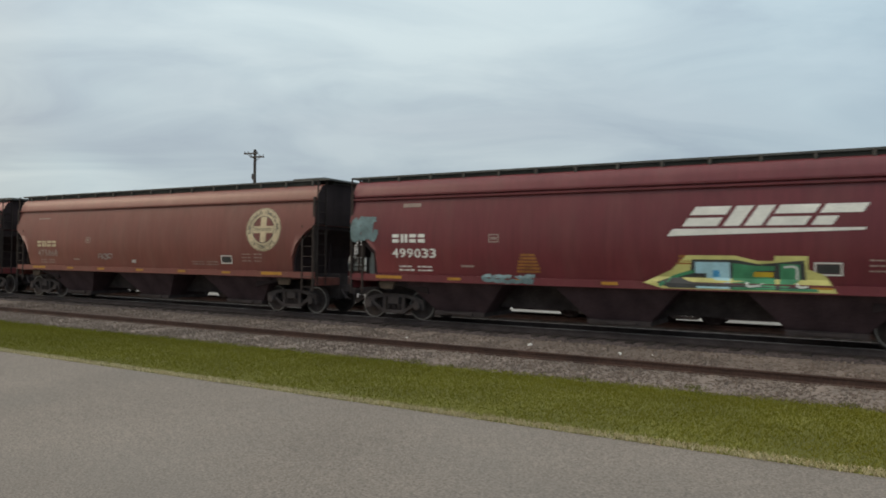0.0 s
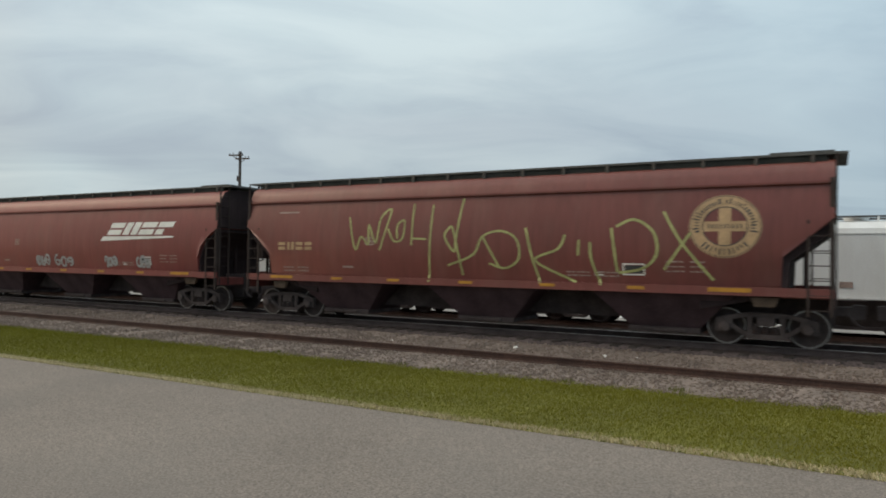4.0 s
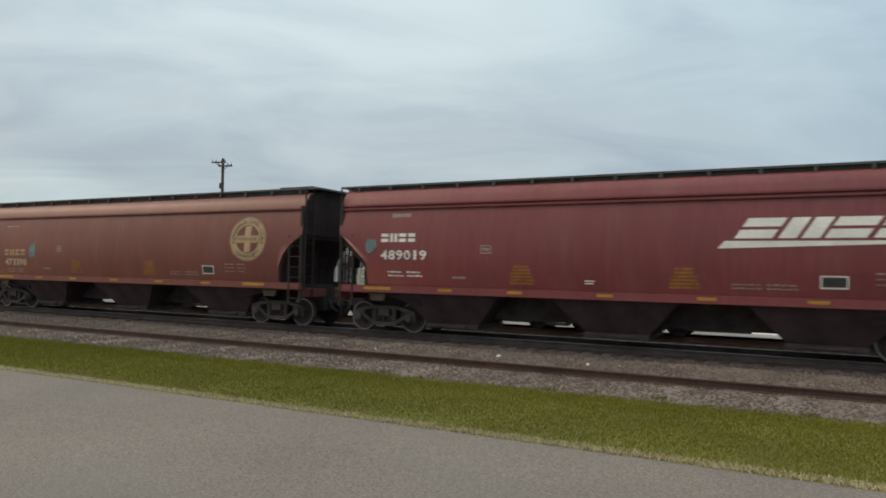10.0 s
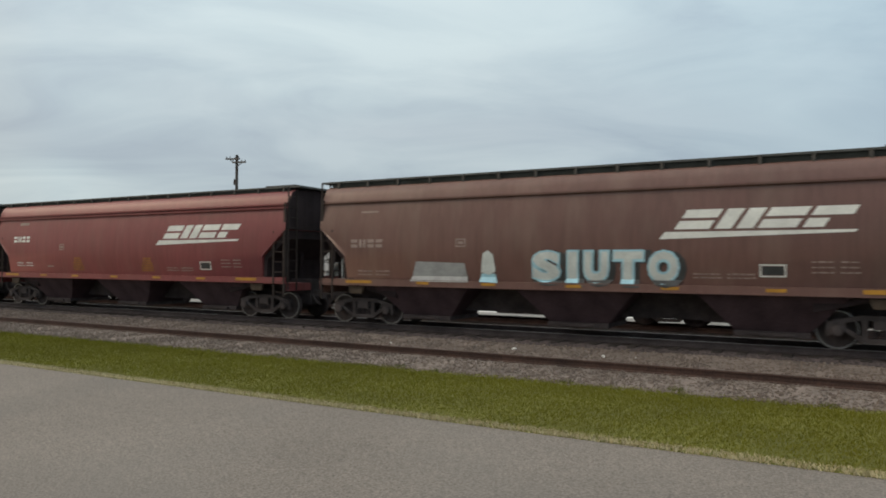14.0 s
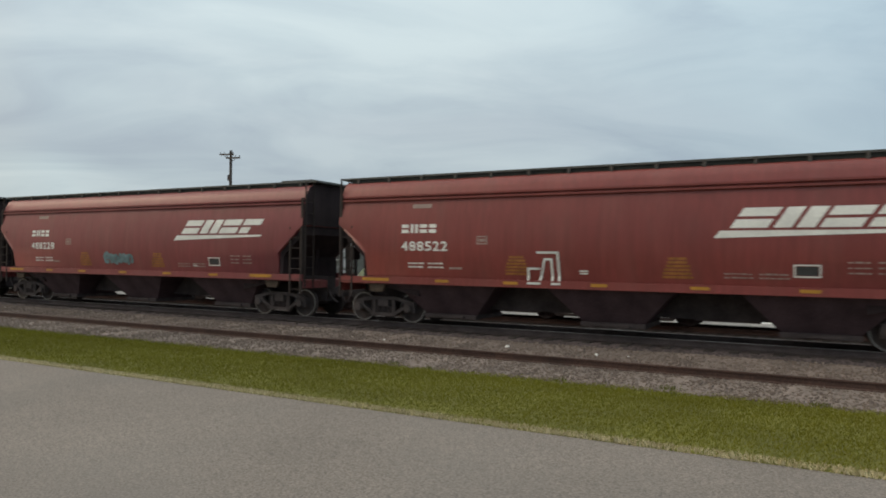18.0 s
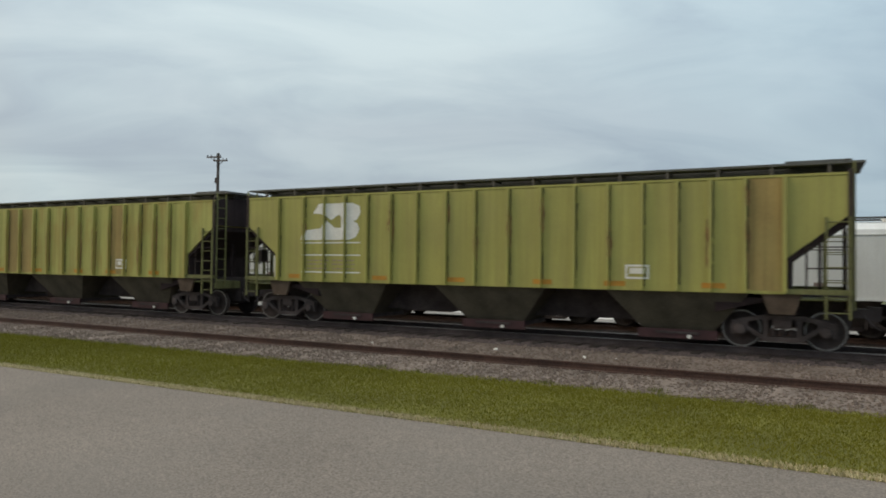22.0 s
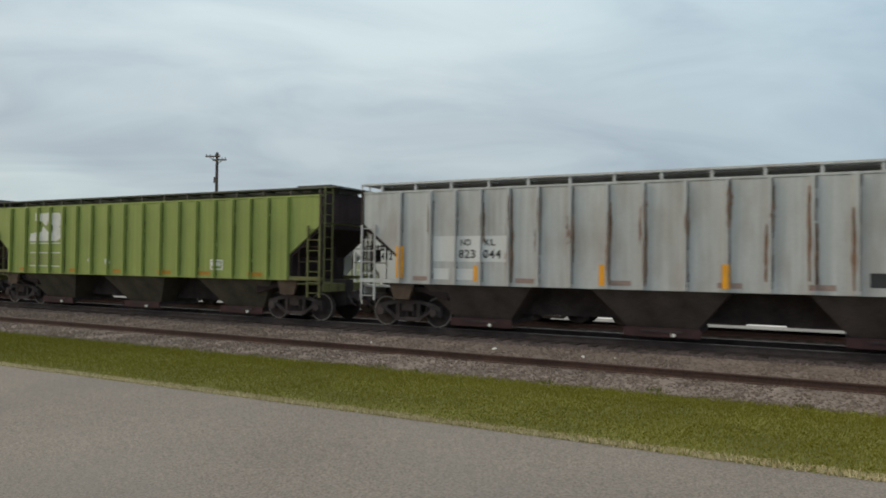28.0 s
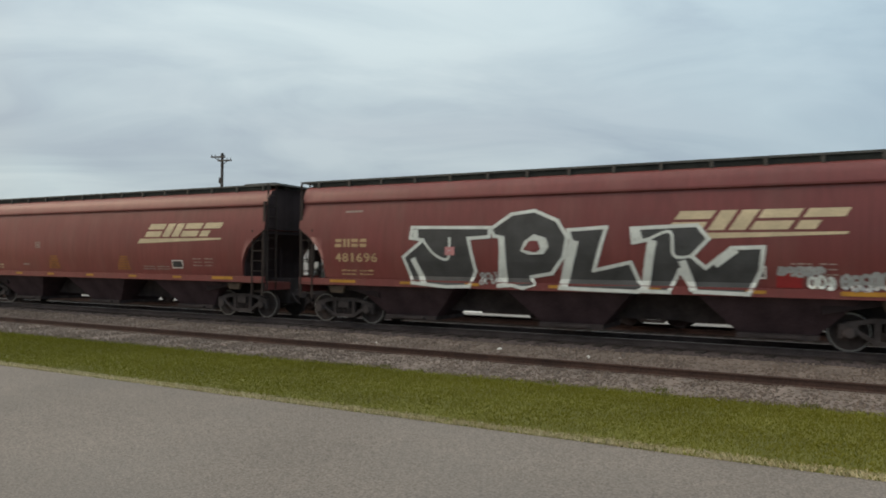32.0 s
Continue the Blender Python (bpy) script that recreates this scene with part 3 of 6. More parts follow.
def truck(car, x, rims):
    tr = part("truck", SHARED["bolster"], None, car, loc=(x, 0, 0))
    part("side_frame", SHARED["frame_n"], None, tr)
    part("side_frame", SHARED["frame_f"], None, tr)
    for dx in (-0.2, 0.0, 0.2):
        part("coil_spring", SHARED["spring"], None, tr, loc=(dx, 0, 0))
    for i in (0, 1):
        part("wheel", SHARED["wheel_n", i], None, tr)
        part("wheel", SHARED["wheel_f", i], None, tr)
        part("axle", SHARED["axle", i], None, tr)
        part("bearing_cap", SHARED["cap", i], None, tr)
        if rims:
            part("wheel_rim", SHARED["rim", i], None, tr, "worn bright steel rim")
    return tr


def hopper_car(style, paint, label, ends=None, ladders=None, roof=None, rims=True, moved=0.0, short="", paint_fit=1.0):
    """One covered hopper; style is curved double-seamed 'trin', curved single-seamed 'acf', or flat-sided 'rib'."""
    body_mat = PAINT[paint]
    lad = ladders or (RIB_LADDER.get(paint, body_mat) if style == "rib" else LADDER_DARK)
    pale = ladders is not None
    light = pale or paint == "grey"
    size = "short" if paint == "white" else (short or style)
    roof_mat = roof or ROOF_DARK
    car = tagged(new("covered_hopper_car"), label, "freight car", "moving freight train")
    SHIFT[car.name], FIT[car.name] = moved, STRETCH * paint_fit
    rib = style == "rib"
    # car ends get a darker colour with the gap's shade painted in
    end_mat = BAY_GREY if pale else END_MAROON if paint in ("ribmaroon", "ribred") else END_GRIME_SHADE
    bz = 4.35 if rib else (4.56 if paint == "white" else 4.50 if style == "trin" else 4.54)          # running board underside
    profile = FLAT if rib else CURVED
    cutname = ends or ("ribbed" if rib else ("straight" if style == "trin" else "round"))
    body = part("body", once(("body", style, paint, cutname), lambda: body_shape(profile, CUTS[cutname], HALF, not rib).mesh("body", body_mat)), None, car)
    # seams, sill, ribs
    if rib:
        def ribs_mesh():
            return Shape().box(-0.045, 0.045, -1.65, -1.518, 1.36, 4.04).mesh("rib", body_mat)
        for x in RIBS:
            part("rib", once(("rib", paint), ribs_mesh), None, body, loc=(x / EXTENT["rib"], 0, 0))
        part("top_chord", once(("chord", paint), lambda: Shape().box(-HALF, HALF, -1.535, -1.50, 4.045, 4.10).mesh("top_chord", body_mat)), None, body)
        part("side_sill", once(("sill", paint, "r"), lambda: Shape().box(-7.42, 7.42, -1.519, -1.46, 1.33, 1.405).mesh("side_sill", body_mat)), None, car)
        part("side_sill", once(("sillf", paint, "r"), lambda: Shape().box(-7.42, 7.42, 1.5, 1.585, 1.32, 1.42).mesh("side_sill", body_mat)), None, car)
    else:
        seams = (3.79, 3.90) if style == "trin" else (3.87,)
        def seam_mesh():
            s = Shape()
            for z in seams:
                y = at_height(CURVED, z)
                s.box(-HALF, HALF, -y - 0.085, -y + 0.01, z - 0.025, z + 0.025)
                s.box(-HALF, HALF, y - 0.01, y + 0.055, z - 0.025, z + 0.025)
            return s.mesh("roof_seam", body_mat)
        part("roof_seam", once(("seam", style, paint), seam_mesh), None, body)
        def sill_mesh(sy):
            s = Shape()
            y0, y1 = sorted((sy * 1.44, sy * 1.575))
            s.box(-HALF, HALF, y0, y1, 1.235, 1.275)
            y0, y1 = sorted((sy * 1.515, sy * 1.565))
            s.box(-HALF, HALF, y0, y1, 1.275, 1.44)
            return s.mesh("side_sill", body_mat)
        part("side_sill", once(("sill", paint, -1), lambda: sill_mesh(-1)), None, car)
        part("side_sill", once(("sill", paint, 1), lambda: sill_mesh(1)), None, car)
    # hoppers and gates
    top, zt = (1.75, 1.41) if rib else (1.75, 1.27)
    ytop = 1.48 if rib else 1.42
    for cx in (-4.98, 0.0, 4.98):
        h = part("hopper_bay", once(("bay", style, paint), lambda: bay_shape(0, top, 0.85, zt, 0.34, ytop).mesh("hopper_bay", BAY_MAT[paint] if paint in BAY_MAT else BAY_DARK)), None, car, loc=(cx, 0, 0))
        part("outlet_gate", once("gate", lambda: Shape().box(-0.88, 0.88, -0.95, 0.95, 0.22, 0.345).box(-0.5, 0.5, -1.05, -0.95, 0.25, 0.31).mesh("outlet_gate", UNDER)), None, h)
        if rib:
            part("gate_frame", once("ribgate", lambda: Shape().box(-0.95, 0.95, -1.02, -0.96, 0.13, 0.36).mesh("gate_frame", GATE_RED)), None, h, "dull red gate frame")
            part("gate_socket", once("sock", lambda: Shape().rod((0.30, -1.025, 0.19), (0.30, -1.07, 0.19), 0.05, 10).mesh("gate_socket", WHITE_PAINT)), None, h, "white drive socket")
    part("center_sill", once("csill", lambda: Shape().box(-HALF - 0.02, HALF + 0.02, -0.22, 0.22, 0.50, 1.36).mesh("center_sill", UNDER)), None, car)
    # end structure
    for sx in (-1, 1):
        def end_mesh(sx=sx):
            s = Shape()
            inner = 7.42 if rib else 7.68
            a, b = sorted((sx * inner, sx * (HALF - 0.02)))
            s.box(a, b, -1.44, 1.44, 1.20, 1.236)
            a, b = sorted((sx * (HALF - 0.10), sx * HALF))
            s.box(a, b, -1.5, 1.5, 0.98, 1.20)
            if rib:
                a, b = sorted((sx * 7.42, sx * HALF))
                for sy in (-1, 1):
                    y0, y1 = sorted((sy * 1.49, sy * 1.57))
                    s.box(a, b, y0, y1, 1.34, 1.46)
            return s.mesh("end_platform", lad if rib else body_mat)
        end = part("end_platform", once(("end", style, paint, sx), end_mesh), None, car)
        for sy in (-1, 1):
            z1, z0, w1, w0 = (1.34, 0.86, 0.42, 0.26) if rib else (1.20, 0.98, 0.30, 0.22)
            y0, y1 = sorted((sy * 1.38, sy * 1.47))
            part("bolster_web", once(("web", rib, sx, sy), lambda: Shape().prism_y([(sx * TRUCK_X - w1, z1), (sx * TRUCK_X - w0, z0), (sx * TRUCK_X + w0, z0), (sx * TRUCK_X + w1, z1)], y0, y1).mesh("bolster_web", WEB_MAT)), None, end)
        for sy in (-1, 1):
            top_z = 3.27 if rib else 3.06
            part("corner_post", once(("post", paint, sx, sy, rib), lambda: Shape().box(sx * (HALF - 0.05) - 0.045, sx * (HALF - 0.05) + 0.045, sy * 1.50 - 0.045, sy * 1.50 + 0.045, 0.98, top_z + 0.9).mesh("corner_post", body_mat if pale else LADDER_DARK)), None, end)
            xa, xb = sorted((sx * (HALF - 0.06), sx * (HALF - 0.52)))
            zt2 = 3.0 if not rib else 3.1
            part("side_ladder", once(("lad", lad.name, sx, sy, rib), lambda: ladder_shape(xa, xb, sy * 1.56, 0.80, zt2).mesh("side_ladder", lad)), None, end)
            part("end_ladder", once(("elad", lad.name, sx, sy, bz), lambda: end_ladder(sx, sy, bz).mesh("end_ladder", lad)), None, end)
            if rib:
                part("grab_rail", once(("grab", paint, sx, sy), lambda: Shape().rod((sx * 8.66, sy * 1.50, 2.42), (sx * 7.82, sy * 1.50, 2.42), 0.016, 6).rod((sx * 8.66, sy * 1.50, 1.93), (sx * 7.82, sy * 1.50, 1.93), 0.016, 6).rod((sx * 7.84, sy * 1.50, 1.36), (sx * 7.84, sy * 1.50, 2.44), 0.02, 6).mesh("grab_rail", LADDER_DARK)), None, end)
        part("end_post", once(("brace", paint, sx), lambda: Shape().box(sx * 8.12 - 0.035, sx * 8.12 + 0.035, -0.06, 0.06, 1.22, 2.6).mesh("end_post", END_GRIME_SHADE)), None, end)
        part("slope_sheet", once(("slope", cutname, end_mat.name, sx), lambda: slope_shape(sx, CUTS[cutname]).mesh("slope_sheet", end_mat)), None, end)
        part("end_sheet", once(("endsheet", rib, cutname, end_mat.name, sx), lambda: end_sheet_shape(sx, profile, CUTS[cutname][-1][1]).mesh("end_sheet", end_mat)), None, end, "end sheet darkened with soot and painted-in shade")
    # roof walk
    for sy in (-1, 1):
        y0, y1 = sorted((sy * 0.56, sy * (1.12 if rib else 1.16)))
        part("running_board", once(("board", roof_mat.name, bz, sy), lambda: Shape().box(-HALF - 0.26, HALF + 0.26, y0, y1, bz, bz + 0.055).mesh("running_board", roof_mat)), None, car)
        a, b = sorted((sy * (HALF - 0.25), sy * (HALF + 0.26)))
        part("end_walkway", once(("boardx", roof_mat.name, bz, sy), lambda: Shape().box(a, b, -0.55, 0.55, bz + 0.003, bz + 0.052).mesh("end_walkway", roof_mat)), None, car)
        # dark plate closes the gap below the board, behind the brackets
        if not rib and not pale:
            y0, y1 = sorted((sy * 1.09, sy * 1.12))
            part("walk_skirt", once(("skirt", bz, sy), lambda: Shape().box(-HALF + 0.15, HALF - 0.15, y0, y1, 4.36, bz).mesh("walk_skirt", SKIRT_DARK)), None, car)
        for n in range(15):
            part("board_bracket", once(("brack", bz, light and paint, sy), lambda: Shape().box(-0.035, 0.035, *(sorted((sy * 1.03, sy * 1.09)) if rib else sorted((sy * 1.125, sy * 1.185))), bz - (0.30 if paint == "white" else 0.22), bz + (0 if rib else 0.03)).box(-0.03, 0.03, *sorted((sy * 0.5, sy * 1.028)), bz - 0.045, bz).mesh("board_bracket", body_mat if light else BRACKET)), None, car, loc=(-8.3 + 1.186 * n, 0, 0))
    part("crossover_board", once(("cross", roof_mat.name, bz), lambda: Shape().box(HALF - 1.35, HALF, -1.10, 1.10, bz + 0.056, bz + 0.105).mesh("crossover_board", roof_mat)), None, car)
    part("hatch_coaming", once(("coam", roof_mat.name, bz), lambda: Shape().box(-HALF + 0.1, HALF - 0.1, -0.50, 0.50, bz - 0.12, bz + 0.03).mesh("hatch_coaming", ROOF_DARK if rib else roof_mat)), None, car)
    for n in range(6):
        part("roof_hatch", once(("hatch", roof_mat.name, bz), lambda: Shape().prism_x([(-0.47, bz + 0.03), (0.47, bz + 0.03), (0.40, bz + 0.07), (0.0, bz + 0.085), (-0.40, bz + 0.07)], 0, 2.63).mesh("roof_hatch", roof_mat)), None, car, loc=(-8.15 + n * 2.73, 0, 0))
    for key in ("coupler", "coupler2"):
        part("coupler", SHARED[key], None, car)
    for sx in (-1, 1):
        part("brake_hose", SHARED["hose", sx], None, car)
    part("brake_wheel", SHARED["brake_wheel"], None, car)
    part("air_reservoir", SHARED["reservoir"], None, car)
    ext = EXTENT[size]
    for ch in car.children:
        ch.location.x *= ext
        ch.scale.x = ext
    truck(car, TRUCK_X * ext, rims)
    truck(car, -TRUCK_X * ext, rims)
    return car, profile, rib


def end_ladder(sx, sy, top):
    s = Shape()
    x = sx * (HALF + 0.03)
    for dy in (0.0, 0.42):
        y = sy * (1.44 - dy)
        s.box(x - 0.02, x + 0.02, y - 0.02, y + 0.02, 1.0, top)
    z = 1.3
    while z < top - 0.1:
        s.rod((x, sy * 1.44, z), (x, sy * 1.02, z), 0.013, 5)
        z += 0.36
    return s


def slope_shape(sx, cut):
    """The end slope sheet: a thick dark plate along the cut-away end, running on down towards the first hopper."""
    s = Shape()
    w = 0.06 if len(cut) > 3 else (0.08 if cut[0][0] < 7.5 else 0.14)
    path = [(cut[0][0], 1.24)] + list(cut[1:-1]) + [(HALF - 0.03, cut[-1][1] - 0.02)]
    low = [(cut[0][0] + w, 1.237)] + [(x + w, z - w * 0.8) for x, z in cut[1:-1]] + [(HALF - 0.03, cut[-1][1] - 0.02 - 2 * w)]
    for (a, b, c, d) in zip(path, path[1:], low[1:], low):
        q = [(sx * p[0], p[1]) for p in (a, b, c, d)]
        s.prism_y(q if sx < 0 else q[::-1], -1.46, 1.46)
    q = [(sx * 5.9, 0.86), (sx * 5.9, 1.23), (sx * (cut[0][0] - 0.1), 1.23)]
    s.prism_y(q if sx < 0 else q[::-1], -1.3, 1.3)
    return s


def end_sheet_shape(sx, profile, z0):
    """The upright sheet that closes the end of the tub."""
    half = [(y, z) for y, z in profile if z > z0 + 0.05]
    half = [(at_height(profile, z0), z0)] + half
    out = [(-y, z) for y, z in half] + [(y, z) for y, z in reversed(half[:-1])]
    a, b = sorted((sx * (HALF + 0.004), sx * (HALF + 0.016)))
    return Shape().prism_x(out[::-1], a, b)


FINE = {"capacity_stencil", "test_stencil", "load_stencil", "side_stencil", "data_panel", "ring_mark", "graffiti_scrawl", "grime_run"}


def lay(car, name, polys, mat, profile, rib, lift=0.006, label=""):
    """Paint on the near side: flat shapes in x and z that follow the side sheet and step over the ribs."""
    s = Shape()
    seen = {}

    def sheet(pts):
        """A face whose corners are shared with its neighbours."""
        idx = []
        for x, y, z in pts:
            key = (round(x, 4), round(z, 4), rib and round(y, 1))
            if key not in seen:
                seen[key] = len(s.v)
                s.v.append((x, y, z))
            if seen[key] not in idx:
                idx.append(seen[key])
        if len(idx) > 2:
            s.f.append(tuple(idx))

    bands = [(0, 9)] if rib else [(0.9 + 0.22 * k, 0.9 + 0.22 * (k + 1)) for k in range(16)]
    n = 0
    for poly in polys:
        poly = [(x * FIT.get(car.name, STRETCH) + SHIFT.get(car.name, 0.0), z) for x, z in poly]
        if sum(poly[i][0] * poly[(i + 1) % len(poly)][1] - poly[(i + 1) % len(poly)][0] * poly[i][1] for i in range(len(poly))) < 0:
            poly = poly[::-1]
        n += 1
        extra = lift + (n % 9) * 0.0004
        if rib:
            pieces = []
            xa = min(p[0] for p in poly)
            xb = max(p[0] for p in poly)
            for x in RIBS:
                if x + 0.05 > xa and x - 0.05 < xb:
                    q = clip(poly, 0, x - 0.045, x + 0.045)
                    if q:
                        pieces.append((q, 1.65))
            edges = [-9] + [e for x in RIBS for e in (x - 0.045, x + 0.045)] + [9]
            for lo, hi in zip(edges[::2], edges[1::2]):
                if hi > xa and lo < xb:
                    q = clip(poly, 0, lo, hi)
                    if q:
                        pieces.append((q, 1.52))
            for q, y in pieces:
                sheet([(x, -y - extra, z) for x, z in q])
        else:
            za, zb = min(p[1] for p in poly), max(p[1] for p in poly)
            for lo, hi in bands:
                if hi > za and lo < zb:
                    q = clip(poly, 1, lo, hi)
                    if q:
                        sheet([(x, -max(at_height(profile, z), 1.567 if z < 1.45 else 0) - extra, z) for x, z in q])
    if s.f:
        ob = part(name, s, mat, car, label)
        if name in FINE:
            tagged(ob, label, kind="stuff")


def wedge_logo(x0, z0, w=4.1, h=0.48):
    """Four slanted blocks, each in two slabs, over a long tapering underline: one list of shapes for each piece."""
    sl, z1 = 0.60, z0 + 0.24
    step = (w - 0.62) / 4
    out = [[[(x0, z0), (x0 + w * 0.955, z0 + 0.12), (x0 + w * 0.965, z0 + 0.18), (x0 + 0.14, z0 + 0.18)]]]
    for i in range(4):
        x, b, g = x0 + 0.34 + i * step, step * 0.90, 0.07
        m = z1 + h * 0.5
        if i == 1:
            out += [bar(x, x + b * 0.44, z1, z1 + h, sl), bar(x + b * 0.56, x + b, z1, z1 + h, sl)]
        else:
            k = sl * (m + g / 2 - z1)
            out += [bar(x, x + b * (0.5 if i == 3 else 0.96), z1, m - g / 2, sl), bar(x + k, x + k + b * 0.98, m + g / 2, z1 + h, sl)]
    return out


def mark_blocks(x0, x1, z0, z1, n=4):
    """A row of upright blocks for an owner's mark, each in two slabs."""
    out = []
    w = (x1 - x0) / (n + (n - 1) * 0.22)
    for i in range(n):
        x, h = x0 + i * w * 1.22, (z1 - z0) * 0.95
        if i == 1:
            out.append(bar(x, x + w * 0.38, z0, z0 + h) + bar(x + w * 0.58, x + w * 0.96, z0, z0 + h))
        else:
            out.append(bar(x, x + w * 0.94, z0, z0 + h * 0.40) + bar(x, x + w * 0.94, z0 + h * 0.60, z0 + h))
    return out


def lay_all(car, name, pieces, *args, **kw):
    """Each painted piece as a part of its own."""
    for piece in pieces:
        lay(car, name, piece, *args, **kw)


def seal_shapes(cx, cz, r):
    """A ring badge with a broad cross within; the four fields between its arms are bare."""
    out = ring(cx, cz, r * 0.60, r)
    a, b = r * 0.17, r * 0.16
    out += bar(cx - a, cx + a, cz - r * 0.61, cz + r * 0.61)
    out += bar(cx - r * 0.60, cx - a, cz - b, cz + b) + bar(cx + a, cx + r * 0.60, cz - b, cz + b)
    return out


def seal_ticks(cx, cz, r):
    """Dark strokes round the ring and along the cross bar, and a thin ring inside the rim."""
    rng = random.Random(round(cx * 100))
    out = ring(cx, cz, r * 0.60, r * 0.63) + ring(cx, cz, r * 0.955, r * 0.975)
    for a0, a1, n in ((-12, 192, 30), (225, 315, 11)):
        for k in range(n):
            if a0 < 0 and k == 15:
                continue
            a = radians(a0 + (a1 - a0) * k / (n - 1))
            c, s2 = math.cos(a), math.sin(a)
            hi = 0.90 if rng.random() < 0.4 else 0.84
            wide = rng.uniform(0.010, 0.024)
            out.append([(cx + rr * r * c + t * -s2, cz + rr * r * s2 + t * c) for rr, t in ((0.71, -wide), (hi, -wide), (hi, wide), (0.71, wide))])
    for k in range(9):
        x = cx + r * (-0.44 + 0.11 * k)
        out += bar(x - 0.012, x + 0.016, cz - r * 0.07, cz + r * 0.07)
    return out


def lines(x0, x1, z, n=2, dz=0.11, h=0.045, split=True):
    """Rows of small illegible words: broken dashes in two columns, or whole bars."""
    rng = random.Random(round(x0 * 97 + z * 31))
    out = []
    for i in range(n):
        zz = z - i * dz
        if not split:
            k = 0.0 if n < 4 else 0.05 * (x1 - x0) * abs(i - (n - 1) / 2)
            out += bar(x0 + k, x1 - k * 0.5, zz, zz + h)
            continue
        m = x0 + (x1 - x0) * 0.46
        for a, b in ((x0, m), (m + 0.12, x1)):
            while a < b - 0.05:
                e = min(b, a + rng.uniform(0.07, 0.2))
                out += bar(a, e, zz, zz + h * rng.uniform(0.8, 1.15))
                a = e + 0.03
    return out


def stacked_bars(x, z, rows=6, w0=0.40, w1=0.66):
    """A block of worn bars, one above the other, wider towards the middle or the foot."""
    rng = random.Random(round(x * 71 + z * 13))
    out = []
    for i in range(rows):
        half = 0.5 * (w0 + (w1 - w0) * min(1.0, i / (rows - 2.0)))
        out += bar(x - half + rng.uniform(-0.02, 0.02), x + half + rng.uniform(-0.02, 0.02), z - 0.092 * i, z - 0.092 * i + 0.062)
    return out


def frame_box(x0, x1, z0, z1, t=0.035):
    return bar(x0, x1, z0, z0 + t) + bar(x0, x1, z1 - t, z1) + bar(x0, x0 + t, z0 + t, z1 - t) + bar(x1 - t, x1, z0 + t, z1 - t)


# ---- the ground and the tracks ----
D = 19.5           # centre of the running track
SIDING_Y, SIDING_Z = 27.55, -0.36
ROAD_Y, GRASS_Y = 8.27, 13.2
Z_ROAD = -0.15


def strip(x0, x1, cols, prof, jit=0.0, edge=()):
    """A strip along x with a cross profile of (y, z); points in edge wander sideways."""
    s = Shape()
    m = len(prof)
    for i in range(cols + 1):
        x = x0 + (x1 - x0) * i / cols
        for k, (y, z) in enumerate(prof):
            w = 0.0
            if k in edge:
                w = 0.10 * noise.noise(Vector((x * 0.9, y, 0))) + 0.05 * noise.noise(Vector((x * 3.1, y, 4)))
            s.v.append((x, y + w, z + jit * noise.noise(Vector((x * 2.3, y * 2.3, 1)))))
    for i in range(cols):
        for k in range(m - 1):
            a = i * m + k
            s.f.append((a, a + m, a + m + 1, a + 1))
    return s


g = Shape()
g.face((-2500, -2500, -0.72), (2500, -2500, -0.72), (2500, 3000, -0.72), (-2500, 3000, -0.72))
structure("ground", g, FIELD, "flat rough meadow reaching the horizon", "ground")
structure("road", strip(-900, 900, 40, [(-3.2, -0.70), (-2.6, Z_ROAD - 0.03), (ROAD_Y - 0.06, Z_ROAD)], 0, ()), ASPHALT, "worn light grey asphalt road beside the grass verge", "road")
verge = strip(-60, 40, 500, [(ROAD_Y - 0.14, -0.25), (ROAD_Y, -0.135), (9.6, -0.20), (11.4, -0.30), (GRASS_Y + 0.2, -0.385), (GRASS_Y + 0.8, -0.50)], 0.003, (1,))
structure("verge_soil", verge, SOIL, "soil of the mown green verge between road and track", "verge")
far_verge = Shape()
for xa, xb in ((-900, -60), (40, 900)):
    far_verge.face((xa, ROAD_Y, -0.14), (xb, ROAD_Y, -0.14), (xb, GRASS_Y, -0.39), (xa, GRASS_Y, -0.39))
structure("verge", far_verge, FIELD, "green verge running along the road", "verge")
ballast = strip(-60, 40, 600, [(GRASS_Y - 0.4, -0.52), (GRASS_Y, -0.375), (15.0, -0.37), (16.6, -0.365), (17.5, -0.335), (18.08, -0.265)], 0.035, (1,))
structure("ballast_shoulder", ballast, BALLAST, "grey-brown crushed stone beside the running track", "ballast")
bed = strip(-60, 40, 400, [(18.02, -0.27), (18.22, -0.19), (D, -0.195), (21.5, -0.225), (22.6, -0.55), (24.4, -0.57)], 0.03)
structure("track_bed", bed, BALLAST_DARK, "oily ballast between and beside the ties, darkened as in shade", "ballast")
far_bed = Shape()
for xa, xb in ((-800, -60), (40, 800)):
    far_bed.prism_x([(GRASS_Y, -0.6), (23.6, -0.71), (22.6, -0.6), (21.5, -0.225), (18.1, -0.225), (17.6, -0.38), (GRASS_Y, -0.40)], xa, xb)
structure("ballast_beyond", far_bed, BALLAST, "ballast bank carrying the track into the distance", "ballast")
# siding bed painted dark for the shade below the standing cars
structure("siding_bed", strip(-120, 80, 120, [(24.2, -0.58), (26.0, -0.565), (29.0, -0.565), (30.5, -0.59)], 0.02), BALLAST_DARK, "oily ballast under the siding, darkened as in shade", "ballast")
structure("yard_ground", strip(-120, 80, 120, [(30.4, -0.60), (33, -0.62), (36, -0.62), (52, -0.69)], 0.02), GRAVEL, "grey gravel ground beyond the siding", "ground")
